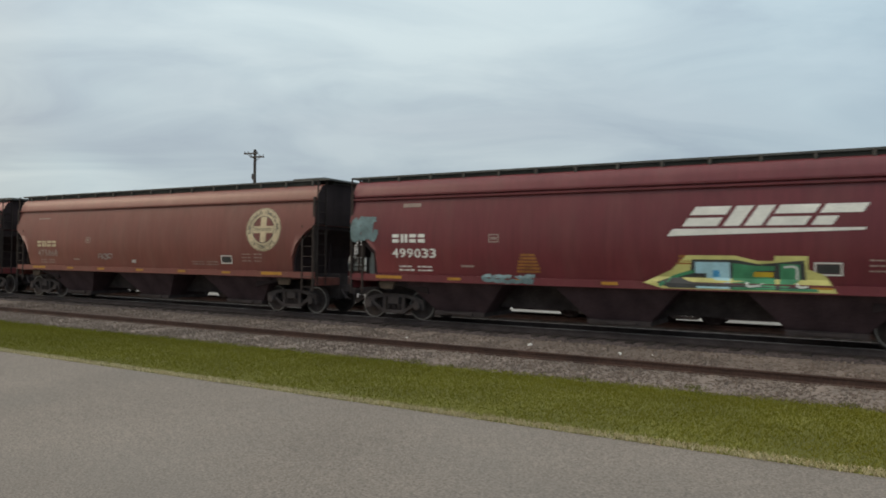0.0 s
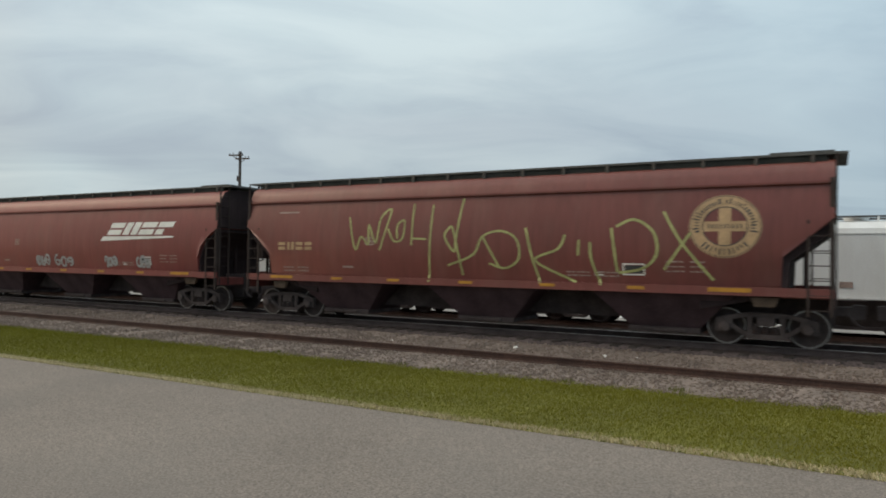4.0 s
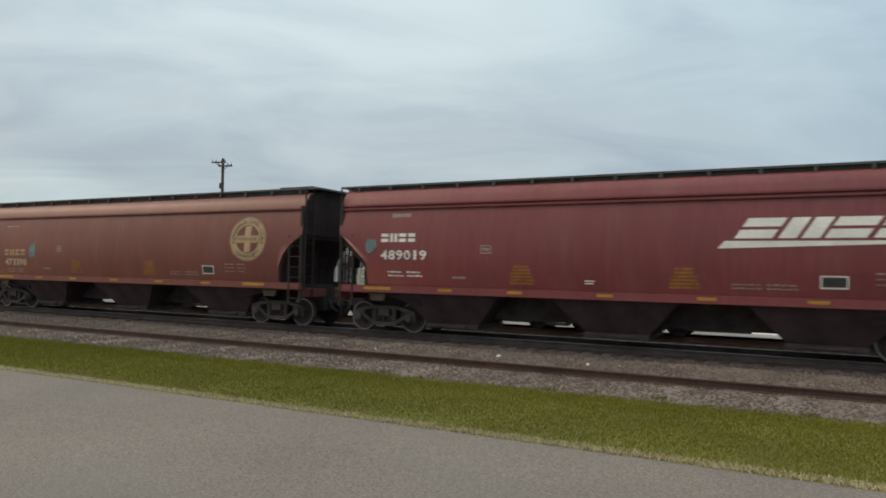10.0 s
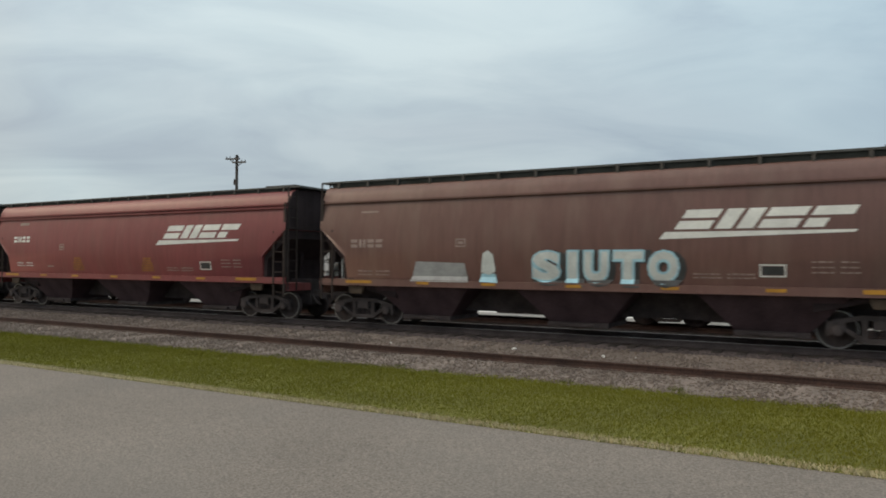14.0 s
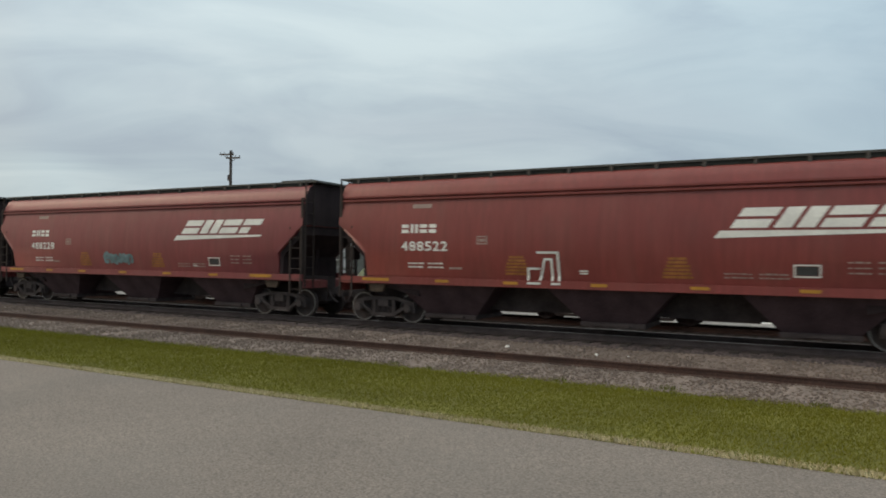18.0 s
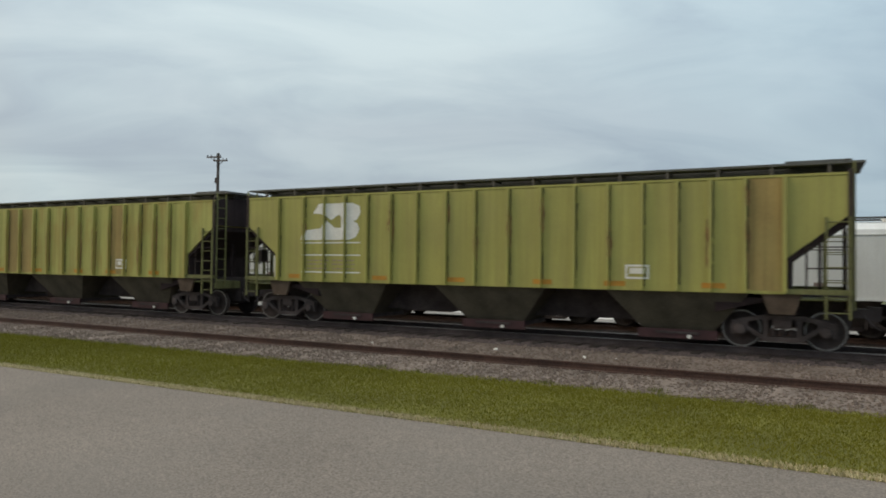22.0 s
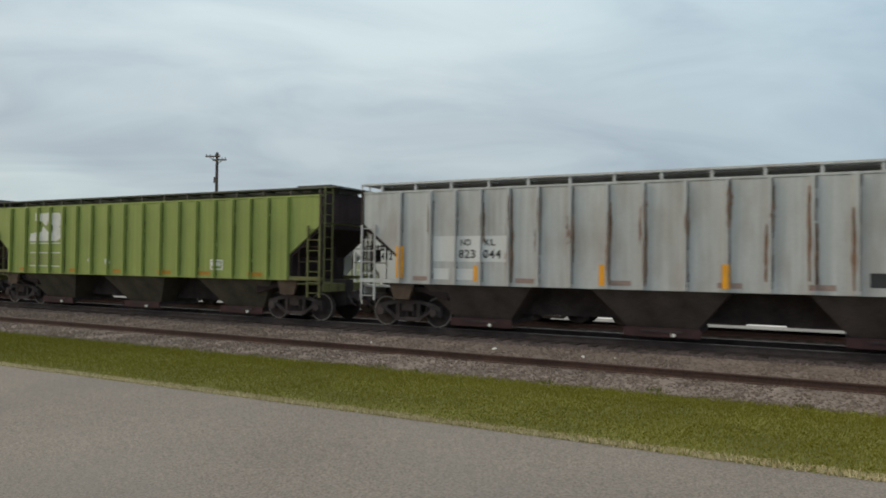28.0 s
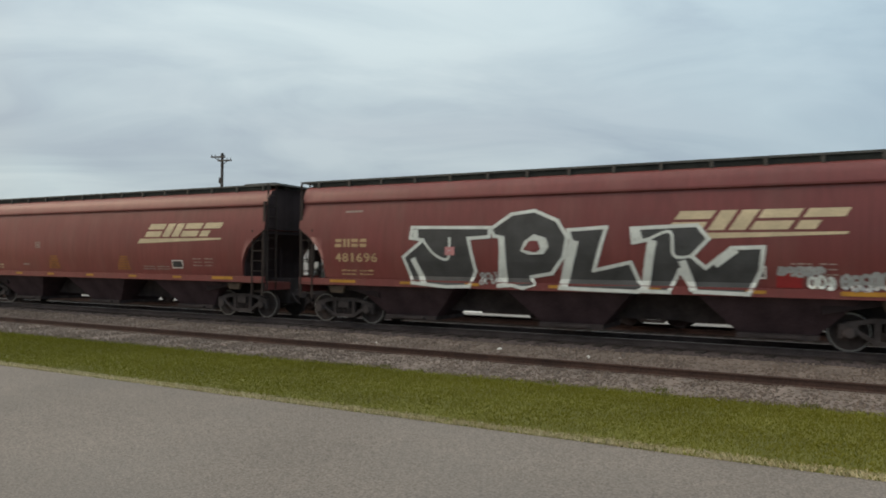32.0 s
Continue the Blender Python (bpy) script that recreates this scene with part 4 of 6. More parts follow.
sand = strip(-20, 30, 160, [(33.0, -0.67), (33.3, -0.61), (33.8, -0.60), (34.4, -0.61), (34.7, -0.67)], 0.03, (0, 1, 4))
tagged(new("spilled_sand", sand.mesh("spilled_sand", SAND)), "long pale bank of spilled sand beyond the siding", "sand", kind="stuff")

RAIL_PROFILE = [(-0.075, -0.17), (0.075, -0.17), (0.075, -0.155), (0.012, -0.14), (0.012, -0.045), (0.037, -0.035), (0.037, -0.003), (-0.037, -0.003), (-0.037, -0.035), (-0.012, -0.045), (-0.012, -0.14), (-0.075, -0.155)]


def rail(name, y, z, x0, x1, label, shiny):
    r = tagged(new(name, Shape().prism_x([(y + a, z + b) for a, b in RAIL_PROFILE], x0, x1).mesh(name, UNDER if shiny else RAIL_RUST)), label, "rail", kind="structure")
    if shiny:
        part("rail_head", Shape().box(x0, x1, y - 0.033, y + 0.033, z - 0.003, z + 0.002), RAIL_TOP, r, "polished running surface")
    return r


for i, sy in enumerate((-1, 1)):
    rail("rail_%d" % (i + 1), D + sy * 0.755, -0.002, -790, 790, "steel running rail with a polished head", True)
    rail("siding_rail_%d" % (i + 1), SIDING_Y + sy * 0.755, SIDING_Z, -120, 90, "dull rusty siding rail under standing hoppers", False)
rail("spare_rail", 15.2, -0.19, -70, 60, "loose rusty rail lying on the ballast shoulder", False)

tie_mesh = Shape().box(-0.115, 0.115, -1.30, 1.30, -0.175, 0.0).mesh("railroad_tie", TIE_MAT)
ties = tagged(new("railroad_ties"), "creosoted wooden ties under the running rails", "ties", kind="structure")
for i in range(92):
    t = new("tie", tie_mesh)
    t.parent = ties
    t.location = (spot(-42 + i * 0.52, 0.03), D + spot(0, 0.05), -0.168)
    t.rotation_euler = (0, 0, spot(0, 0.02))
more = Shape()
for i in range(700):
    x = -42 - 0.52 * (i + 1) if i < 350 else 5.84 + 0.52 * (i - 349)
    more.box(x - 0.115, x + 0.115, D - 1.3, D + 1.3, -0.34, -0.17)
tagged(part("far_tie", more, TIE_MAT, ties), kind="stuff")
st = Shape()
for i in range(240):
    x = -50 + 0.55 * i
    st.box(x - 0.115, x + 0.115, SIDING_Y - 1.3, SIDING_Y + 1.3, -0.68, -0.552)
tagged(new("siding_ties", st.mesh("siding_ties", TIE_MAT)), "half-buried wooden ties of the siding", "ties", kind="stuff")


def pebbles(name, n, x0, x1, y0, y1, zfun, r0, r1, mat, label, power=1.0):
    """Loose stones, each an uneven little block, in one mesh."""
    s = Shape()
    for _ in range(n):
        x, y = x0 + (x1 - x0) * random.random() ** power, random.uniform(y0, y1)
        z, r, a = zfun(y), random.uniform(r0, r1), random.uniform(0, 6.28)
        i = len(s.v)
        for k in range(4):
            s.v.append((x + r * math.cos(a + k * 1.57) * random.uniform(0.7, 1.1), y + r * math.sin(a + k * 1.57) * random.uniform(0.7, 1.1), z - r * 0.3))
        for k in range(4):
            s.v.append((x + 0.6 * r * math.cos(a + k * 1.57 + 0.3), y + 0.6 * r * math.sin(a + k * 1.57 + 0.3), z + r * random.uniform(0.4, 0.8)))
        s.f += [(i, i + 1, i + 5, i + 4), (i + 1, i + 2, i + 6, i + 5), (i + 2, i + 3, i + 7, i + 6), (i + 3, i, i + 4, i + 7), (i + 4, i + 5, i + 6, i + 7)]
    return tagged(new(name, s.mesh(name, mat)), label, "stones", kind="stuff")


def shoulder_z(y):
    return np.interp(y, [13.4, 16.6, 17.5, 18.08], [-0.375, -0.365, -0.335, -0.265])


STONES = blade_material("ballast_stones", [(0.145, 0.113, 0.094), (0.165, 0.130, 0.108), (0.185, 0.148, 0.124), (0.245, 0.202, 0.175)])
pebbles("ballast_stones", 27500, -33, 3, GRASS_Y - 0.32, 18.1, shoulder_z, 0.022, 0.05, STONES, "loose crushed stones on the ballast shoulder")
DARKSTONES = blade_material("dark_ballast_stones", [(0.05, 0.041, 0.039), (0.085, 0.070, 0.066), (0.12, 0.10, 0.094)])
pebbles("dark_ballast_stones", 5000, -33, 3, 18.15, 21.4, lambda y: -0.215, 0.022, 0.05, DARKSTONES, "oily dark stones between the ties")
for x, y, r in ((-7.43, 17.3, 0.085), (-4.95, 17.05, 0.065), (-4.2, 17.2, 0.04), (-11.1, 16.9, 0.035)):
    s = Shape()
    for z, w in ((-0.385, 0.9), (-0.345, 1.0), (-0.345 + 0.55 * r, 0.7)):
        s.v += [(x + r * w * random.uniform(0.75, 1.1) * math.cos(k * 0.9), y + 0.6 * r * w * random.uniform(0.75, 1.1) * math.sin(k * 0.9), z) for k in range(7)]
    s.v.append((x + 0.1 * r, y, -0.345 + 0.85 * r))
    s.f += [(n * 7 + k, n * 7 + (k + 1) % 7, n * 7 + 7 + (k + 1) % 7, n * 7 + 7 + k) for n in (0, 1) for k in range(7)]
    s.f += [(14 + k, 14 + (k + 1) % 7, 21) for k in range(7)]
    tagged(new("white_stone", s.mesh("white_stone", WHITE_PAINT)), "small bright white stone lying on the ballast", "stone")


def grass(name, n, x0, x1, y0, y1, h0, h1, mat, label, category, ragged=0.0):
    """Blades, each one bent triangle pair, thinner towards the edges of the verge."""
    rng = np.random.default_rng(5)
    x = x0 + (x1 - x0) * rng.random(n)
    y = y0 + (y1 - y0) * rng.random(n)
    wob = np.array([noise.noise(Vector((a * 0.5, 0.0, 2.0))) + 0.6 * noise.noise(Vector((a * 1.7, 3.0, 2.0))) for a in x])
    keep = rng.random(n) < np.clip((y1 - 0.12 + ragged * wob * 0.6 - y) / (0.05 + 1.1 * ragged), 0.03, 1)
    x, y = x[keep], y[keep]
    n = len(x)
    z = np.interp(y, [8.1, 8.2, 9.6, 11.4, 13.7], [-0.16, -0.14, -0.205, -0.305, -0.39])
    h = rng.uniform(h0, h1, n)
    a = rng.uniform(0, 6.283, n)
    w = rng.uniform(0.006, 0.013, n) * (h1 / 0.07)
    lx, ly = rng.normal(0, 0.5, n) * h, rng.normal(0, 0.5, n) * h
    v = np.empty((n, 3, 3))
    v[:, 0] = np.stack([x - w * np.cos(a), y - w * np.sin(a), z], 1)
    v[:, 1] = np.stack([x + w * np.cos(a), y + w * np.sin(a), z], 1)
    v[:, 2] = np.stack([x + lx, y + ly, z + h], 1)
    me = bpy.data.meshes.new(name)
    me.vertices.add(3 * n)
    me.vertices.foreach_set("co", v.reshape(-1))
    me.loops.add(3 * n)
    me.loops.foreach_set("vertex_index", np.arange(3 * n))
    me.polygons.add(n)
    me.polygons.foreach_set("loop_start", np.arange(0, 3 * n, 3))
    me.materials.append(mat)
    me.update(calc_edges=True)
    return tagged(new(name, me), label, category, kind="stuff")


grass("verge_grass", 420000, -32, 3, ROAD_Y + 0.04, GRASS_Y + 0.35, 0.020, 0.042, GRASS_MAT, "short bright green grass on the verge", "grass", 0.6)
STRAW = blade_material("straw_blades", [(0.42, 0.35, 0.20), (0.54, 0.46, 0.29), (0.47, 0.40, 0.24)])
grass("dry_edge_grass", 30000, -30, 3, ROAD_Y - 0.10, ROAD_Y + 0.30, 0.025, 0.055, STRAW, "dry straw-coloured grass along the road edge", "grass")
WEED = blade_material("weed_blades", [(0.085, 0.092, 0.025), (0.11, 0.115, 0.03), (0.13, 0.125, 0.04)])
tuft = Shape()
for _ in range(16):
    cx, cy = random.uniform(-28, 2), random.uniform(12.6, 13.5)
    for _ in range(40):
        a, h, r = random.uniform(0, 6.28), random.uniform(0.04, 0.09), random.uniform(0, 0.2)
        x, y = cx + r * math.cos(a), cy + r * math.sin(a)
        tuft.face((x - 0.01, y, -0.39), (x + 0.01, y, -0.39), (x + spot(0, 0.06), y + spot(0, 0.06), -0.37 + h))
tagged(new("weed_tufts", tuft.mesh("weed_tufts", WEED)), "darker weed tufts at the edge of the ballast", "weeds", kind="stuff")


# ---- the standing white hoppers ----
def standing_hopper(x, tag):
    """A short two-bay covered hopper in white, standing on the siding."""
    half, zb = 5.2, SIDING_Z - 0.002
    car = tagged(new("standing_hopper_car"), "short white two-bay covered hopper standing on the siding", "freight car", "standing hopper cars")
    car.location = (x, SIDING_Y, zb)
    prof = [(1.50, 1.22), (1.55, 1.30), (1.56, 3.30), (1.50, 3.55), (1.2, 3.76), (0.0, 3.88)]
    cut = [(3.75, 1.30), (3.80, 1.85), (half, 2.85)]
    b = part("body", once("st_body", lambda: body_shape(prof, cut, half).mesh("body", TANK_WHITE)), None, car)
    part("side_seam", once("st_seam", lambda: Shape().box(-half, half, -1.585, -1.55, 3.36, 3.395).box(-half, half, -1.585, -1.55, 1.27, 1.34).mesh("side_seam", TANK_WHITE)), None, b)
    for cx in (-1.75, 1.75):
        h = part("hopper_bay", once("st_bay", lambda: bay_shape(0, 1.6, 1.05, 1.26, 0.36).mesh("hopper_bay", BAY_GREY)), None, car, loc=(cx, 0, 0))
        part("outlet_gate", once("st_gate", lambda: Shape().box(-1.1, 1.1, -0.9, 0.9, 0.24, 0.365).mesh("outlet_gate", UNDER)), None, h)
    part("center_sill", once("st_sill", lambda: Shape().box(-half - 0.3, half + 0.3, -0.22, 0.22, 0.70, 1.1).mesh("center_sill", UNDER)), None, car)
    for sx in (-1, 1):
        part("end_slope", once(("st_slope", sx), lambda: Shape().prism_y(([(sx * 3.75, 1.36), (sx * 3.1, 1.26), (sx * 3.1, 1.2), (sx * (half - 0.3), 2.5), (sx * (half - 0.25), 2.55)])[::-sx], -1.3, 1.3).mesh("end_slope", TANK_GREY)), None, car)
        part("end_platform", once(("st_plat", sx), lambda: Shape().box(min(sx * 3.7, sx * half), max(sx * 3.7, sx * half), -1.5, 1.5, 1.12, 1.22).box(sx * half - 0.05, sx * half + 0.05, -1.5, 1.5, 0.95, 1.12).mesh("end_platform", TANK_WHITE)), None, car)
        for sy in (-1, 1):
            part("corner_post", once(("st_post", sx, sy), lambda: Shape().box(sx * (half - 0.05) - 0.05, sx * (half - 0.05) + 0.05, sy * 1.48 - 0.05, sy * 1.48 + 0.05, 0.95, 3.3).mesh("corner_post", TANK_WHITE)), None, car)
            xa, xb = sorted((sx * (half - 0.08), sx * (half - 0.5)))
            part("side_ladder", once(("st_lad", sx, sy), lambda: ladder_shape(xa, xb, sy * 1.56, 0.45, 3.6).mesh("side_ladder", TANK_WHITE)), None, car)
        tr = part("truck", SHARED["bolster"], None, car, loc=(sx * 4.0, 0, 0))
        part("side_frame", SHARED["frame_n"], None, tr)
        part("side_frame", SHARED["frame_f"], None, tr)
        for i in (0, 1):
            part("wheel", SHARED["wheel_n", i], None, tr)
            part("wheel", SHARED["wheel_f", i], None, tr)
            part("axle", SHARED["axle", i], None, tr)
        part("coupler", once(("st_coup", sx), lambda: Shape().box(min(sx * half, sx * (half + 0.66)), max(sx * half, sx * (half + 0.66)), -0.12, 0.12, 0.74, 0.98).mesh("coupler", UNDER)), None, car)
    for sy in (-1, 1):
        part("running_board", once(("st_board", sy), lambda: Shape().box(-half - 0.2, half + 0.2, *sorted((sy * 0.45, sy * 0.95)), 3.95, 3.99).mesh("running_board", ROOF_DARK)), None, car)
    for n in range(9):
        for sy in (-0.94, 0.94):
            part("board_bracket", once("st_br", lambda: Shape().box(-0.03, 0.03, -0.03, 0.03, 3.76, 3.96).mesh("board_bracket", TANK_WHITE)), None, car, loc=(-half + 0.2 + n * 1.25, sy, 0))
    for n in range(5):
        part("roof_hatch", once("st_hatch", lambda: Shape().rod((0, 0, 3.84), (0, 0, 3.93), 0.36, 14).rod((0, 0, 3.93), (0, 0, 3.97), 0.40, 14).mesh("roof_hatch", TANK_WHITE)), None, car, loc=(-3.8 + n * 1.9, 0, 0))
    side = [(1.56, 0.0), (1.56, 9.0)]
    if tag:
        lay(car, "number", words("103412", -4.0, -2.9, 2.42, 2.72), BLACK_PAINT, side, False, 0.008, "black car number")
        lay_all(car, "owner_mark", mark_blocks(-4.0, -3.0, 2.82, 3.08), BLACK_PAINT, side, False, 0.008, "black owner mark")
    lay(car, "data_panel", bar(1.3, 1.65, 1.62, 1.82), DIM_PAINT, side, False, 0.008, "small grey data panel")
    return car


for i, x in enumerate((-47.7, -36.1, -24.5, -12.9, -1.3, 10.3)):
    standing_hopper(x, True)


# ---- poles and trees ----
def utility_pole(x, y, zt, arms, turn, label):
    p = tagged(new("utility_pole"), label, "utility pole")
    p.location = (x, y, -0.7)
    p.rotation_euler = (0, 0, turn)
    h = zt + 0.7
    part("pole_shaft", Shape().rod((0, 0, 0), (0, 0, h), 0.17, 10, 0.11), POLE_WOOD, p)
    for dz, w, tilt, off in arms:
        arm = part("crossarm", Shape().prism_y([(off - w / 2, h - dz - 0.06 + tilt), (off + w / 2, h - dz - 0.06 - tilt), (off + w / 2, h - dz + 0.06 - tilt), (off - w / 2, h - dz + 0.06 + tilt)], -0.17, -0.06), POLE_WOOD, p)
        for fx in (-0.46, -0.2, 0.2, 0.46):
            zz = h - dz + 0.06 - 2 * tilt * fx
            part("insulator", Shape().rod((off + fx * w, -0.115, zz), (off + fx * w, -0.115, zz + 0.07), 0.02, 6).rod((off + fx * w, -0.115, zz + 0.05), (off + fx * w, -0.115, zz + 0.13), 0.045, 8, 0.03), UNDER, arm)
        part("brace", Shape().rod((off * 1.8, -0.12, h - dz - 0.08), (0, -0.14, h - dz - 0.42), 0.03, 5), UNDER, arm)
    part("transformer_bracket", Shape().box(-0.30, 0.0, -0.12, 0.12, h - 2.35, h - 2.2).rod((-0.30, 0, h - 2.45), (-0.30, 0, h - 2.0), 0.09, 8), UNDER, p)
    return p


utility_pole(-42.8, 42.0, 10.73, ((0.30, 2.0, 0.08, -0.45), (0.66, 1.9, 0.07, 0.50)), radians(-12), "weathered wooden utility pole with two crossarms")
utility_pole(-16.1, 80.0, 9.95, ((0.35, 2.6, 0.0, 0.0), (1.1, 2.2, 0.0, 0.0)), radians(10), "distant wooden utility pole behind the standing hoppers")


def tree(x, y, h, r, seed, label):
    rng = random.Random(seed)
    t = tagged(new("tree"), label, "tree")
    t.location = (x, y, -0.7)
    s = Shape().rod((0, 0, 0), (0.1, 0, h * 0.5), 0.2, 8, 0.13)
    tips = []
    for k in range(14):
        a, z0 = rng.uniform(0, 6.28), h * rng.uniform(0.3, 0.6)
        e = (r * 0.75 * math.cos(a) * rng.uniform(0.3, 1), r * 0.75 * math.sin(a) * rng.uniform(0.3, 1), h * rng.uniform(0.55, 0.95))
        s.rod((0.05, 0, z0), e, 0.06, 5, 0.02)
        tips.append(e)
    part("trunk", s, BARK, t)
    c = Shape()
    for _ in range(3600):
        e = rng.choice(tips)
        p = Vector(e) + Vector((rng.gauss(0, r * 0.23), rng.gauss(0, r * 0.23), rng.gauss(0, h * 0.07)))
        u = Vector((rng.gauss(0, 1), rng.gauss(0, 1), rng.gauss(0, 1))).normalized() * 0.11
        w = u.orthogonal().normalized() * 0.07
        c.face(p - u, p + w, p + u, p - w)
    part("crown", c, LEAF_MAT, t)
    return t


tree(-24.6, 80, 11.6, 2.2, 3, "young tree in fresh yellow-green leaf")
tree(-22.6, 84, 10.6, 2.0, 4, "young tree in fresh yellow-green leaf")
tree(-15.4, 86, 8.8, 2.2, 5, "low leafy tree behind the siding")
tree(-12.4, 84, 8.5, 2.4, 6, "low leafy tree behind the siding")


# ---- the moving train ----
CARS = []
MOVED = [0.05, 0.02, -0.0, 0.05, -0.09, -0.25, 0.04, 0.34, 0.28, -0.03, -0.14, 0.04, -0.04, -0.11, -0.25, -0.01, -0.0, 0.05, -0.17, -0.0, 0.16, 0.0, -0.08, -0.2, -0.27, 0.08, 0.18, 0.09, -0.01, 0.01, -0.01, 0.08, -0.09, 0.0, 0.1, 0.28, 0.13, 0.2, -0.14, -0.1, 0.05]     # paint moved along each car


def curved_car(style, paint, number, logo, mark=WHITE_PAINT, num_mat=None, seed=0, x=2.4, mx=0.0, low=False, white_seal=False, ends=None, short="", shift=0.0, paint_fit=1.0, note=""):
    """A curved-side hopper with its badge at x, owner's mark, number and small stencils."""
    rng = random.Random(seed + 50)
    tint = {"brown": "brown", "maroon": "dark maroon", "red": "faded red", "brick": "brick-brown", "orange": "orange-red", "rust": "rust-brown", "dusty": "dusty grey-brown", "white": "off-white"}[paint]
    badge = {"wedge": "a slanted white badge", "cream": "a slanted cream badge", "seal": "a round cross badge", "none": "a small dark badge"}[logo]
    pale = PAINT["white"] if paint == "white" else None
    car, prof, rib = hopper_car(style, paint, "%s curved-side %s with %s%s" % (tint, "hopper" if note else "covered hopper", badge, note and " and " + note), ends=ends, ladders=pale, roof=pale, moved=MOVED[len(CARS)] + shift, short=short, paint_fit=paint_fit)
    nm = num_mat or mark
    older = style == "acf" and not (low and logo == "wedge")
    a = -6.8 if older else -6.42 + mx
    dz = -0.34 if (older or low) else 0.0
    if logo in ("wedge", "cream"):
        lay_all(car, "badge_slab", wedge_logo(x, 2.57), WHITE_PAINT if logo == "wedge" else CREAM_PAINT, prof, rib)
        lay_all(car, "owner_mark", mark_blocks(a, a + 1.1, 2.76 + dz, 3.03 + dz), mark, prof, rib)
        if number:
            lay(car, "number", words(number, a, a + 1.45, 2.23 + dz * 0.8, 2.51 + dz * 0.8), nm, prof, rib)
        lay(car, "capacity_stencil", lines(a + 0.2, a + 1.3, 1.84 + dz * 0.5, 2), mark, prof, rib)
        lay(car, "small_placard", bar(a + 0.3, a + 0.9, 3.50, 3.56 if older else 3.62), DIM_PAINT, prof, rib)
    elif logo == "seal":
        sm = CREAM_PAINT if white_seal else (mark if mark is TAN_PAINT else CREAM_PAINT)
        lay(car, "badge", seal_shapes(x, 2.88, 0.76), sm, prof, rib)
        lay(car, "ring_mark", seal_ticks(x, 2.88, 0.76), SPRAY_DARK, prof, rib, 0.011)
        lay_all(car, "owner_mark", mark_blocks(-6.65, -5.32, 2.26, 2.53), mark, prof, rib)
        if number:
            lay(car, "number", words(number, -6.62, -5.25, 1.84, 2.12), nm, prof, rib)
        lay(car, "capacity_stencil", lines(-6.5, -5.5, 1.66, 2), DIM_PAINT, prof, rib)
        lay(car, "small_placard", bar(-6.7, -5.9, 3.48, 3.53), DIM_PAINT, prof, rib)
    if paint != "white":
        px = 4.25 + rng.uniform(-0.2, 0.2)
        lay(car, "inspection_plate", frame_box(px, px + 0.52, 1.66, 1.96), WHITE_PAINT, prof, rib)
        lay(car, "plate_panel", bar(px + 0.05, px + 0.47, 1.71, 1.91), SPRAY_DARK, prof, rib)
        lay(car, "stencil_square", frame_box(-3.35, -3.05, 2.42, 2.66), DIM_PAINT, prof, rib)
        lay(car, "square_mark", bar(-3.28, -3.12, 2.5, 2.58), DIM_PAINT, prof, rib)
        lay(car, "test_stencil", lines(px + 1.0, px + 1.9, 2.0, 3, 0.12, 0.035), DIM_PAINT, prof, rib)
        if style == "trin" or rng.random() < 0.4:
            for sx in (-2.6, 1.35):
                lay(car, "load_stencil", stacked_bars(sx + 0.36, 2.04), STENCIL, prof, rib)
        lay(car, "side_stencil", lines(2.7, 4.0, 1.70, 2, 0.09, 0.04), DIM_PAINT, prof, rib)
        lay(car, "side_stencil", bar(-4.2, -3.8, 1.70, 1.76), DIM_PAINT, prof, rib)
        if rng.random() < 0.6:
            qx = rng.choice((-0.6, 0.4, 3.4))
            lay(car, "placard", bar(qx, qx + 0.24, 1.70, 1.735) + bar(qx + 0.01, qx + 0.22, 1.635, 1.67), WHITE_PAINT, prof, rib)
    for rx in (-4.6, -2.6, -0.3, 2.0, 4.2):
        lay(car, "reflector", bar(rx, rx + 0.40, 1.31, 1.39), YELLOW, prof, rib, 0.008)
    lay(car, "reflector", bar(-7.0, -6.1, 1.31, 1.40), YELLOW, prof, rib, 0.008)
    lay(car, "reflector", bar(6.0, 6.9, 1.31, 1.41), YELLOW, prof, rib, 0.008)
    CARS.append(car)
    return car, prof, rib


def bn_badge(x, z):
    """Two thick rounded lobes joined by a slanted band."""
    o = [(x + 0.55, z + 1.15), (x + 1.75, z + 1.15), (x + 2.0, z + 1.05), (x + 2.05, z + 0.85), (x + 1.92, z + 0.62), (x + 1.80, z + 0.58), (x + 1.95, z + 0.50), (x + 2.0, z + 0.3),
         (x + 1.88, z + 0.08), (x + 1.65, z), (x, z), (x + 0.1, z + 0.32), (x + 0.75, z + 0.38), (x + 0.85, z + 0.62), (x + 1.15, z + 0.38), (x + 1.4, z + 0.38), (x + 1.45, z + 0.55), (x + 1.3, z + 0.80), (x + 1.0, z + 0.62), (x + 0.75, z + 0.82), (x + 0.35, z + 0.85)]
    return blob(o)


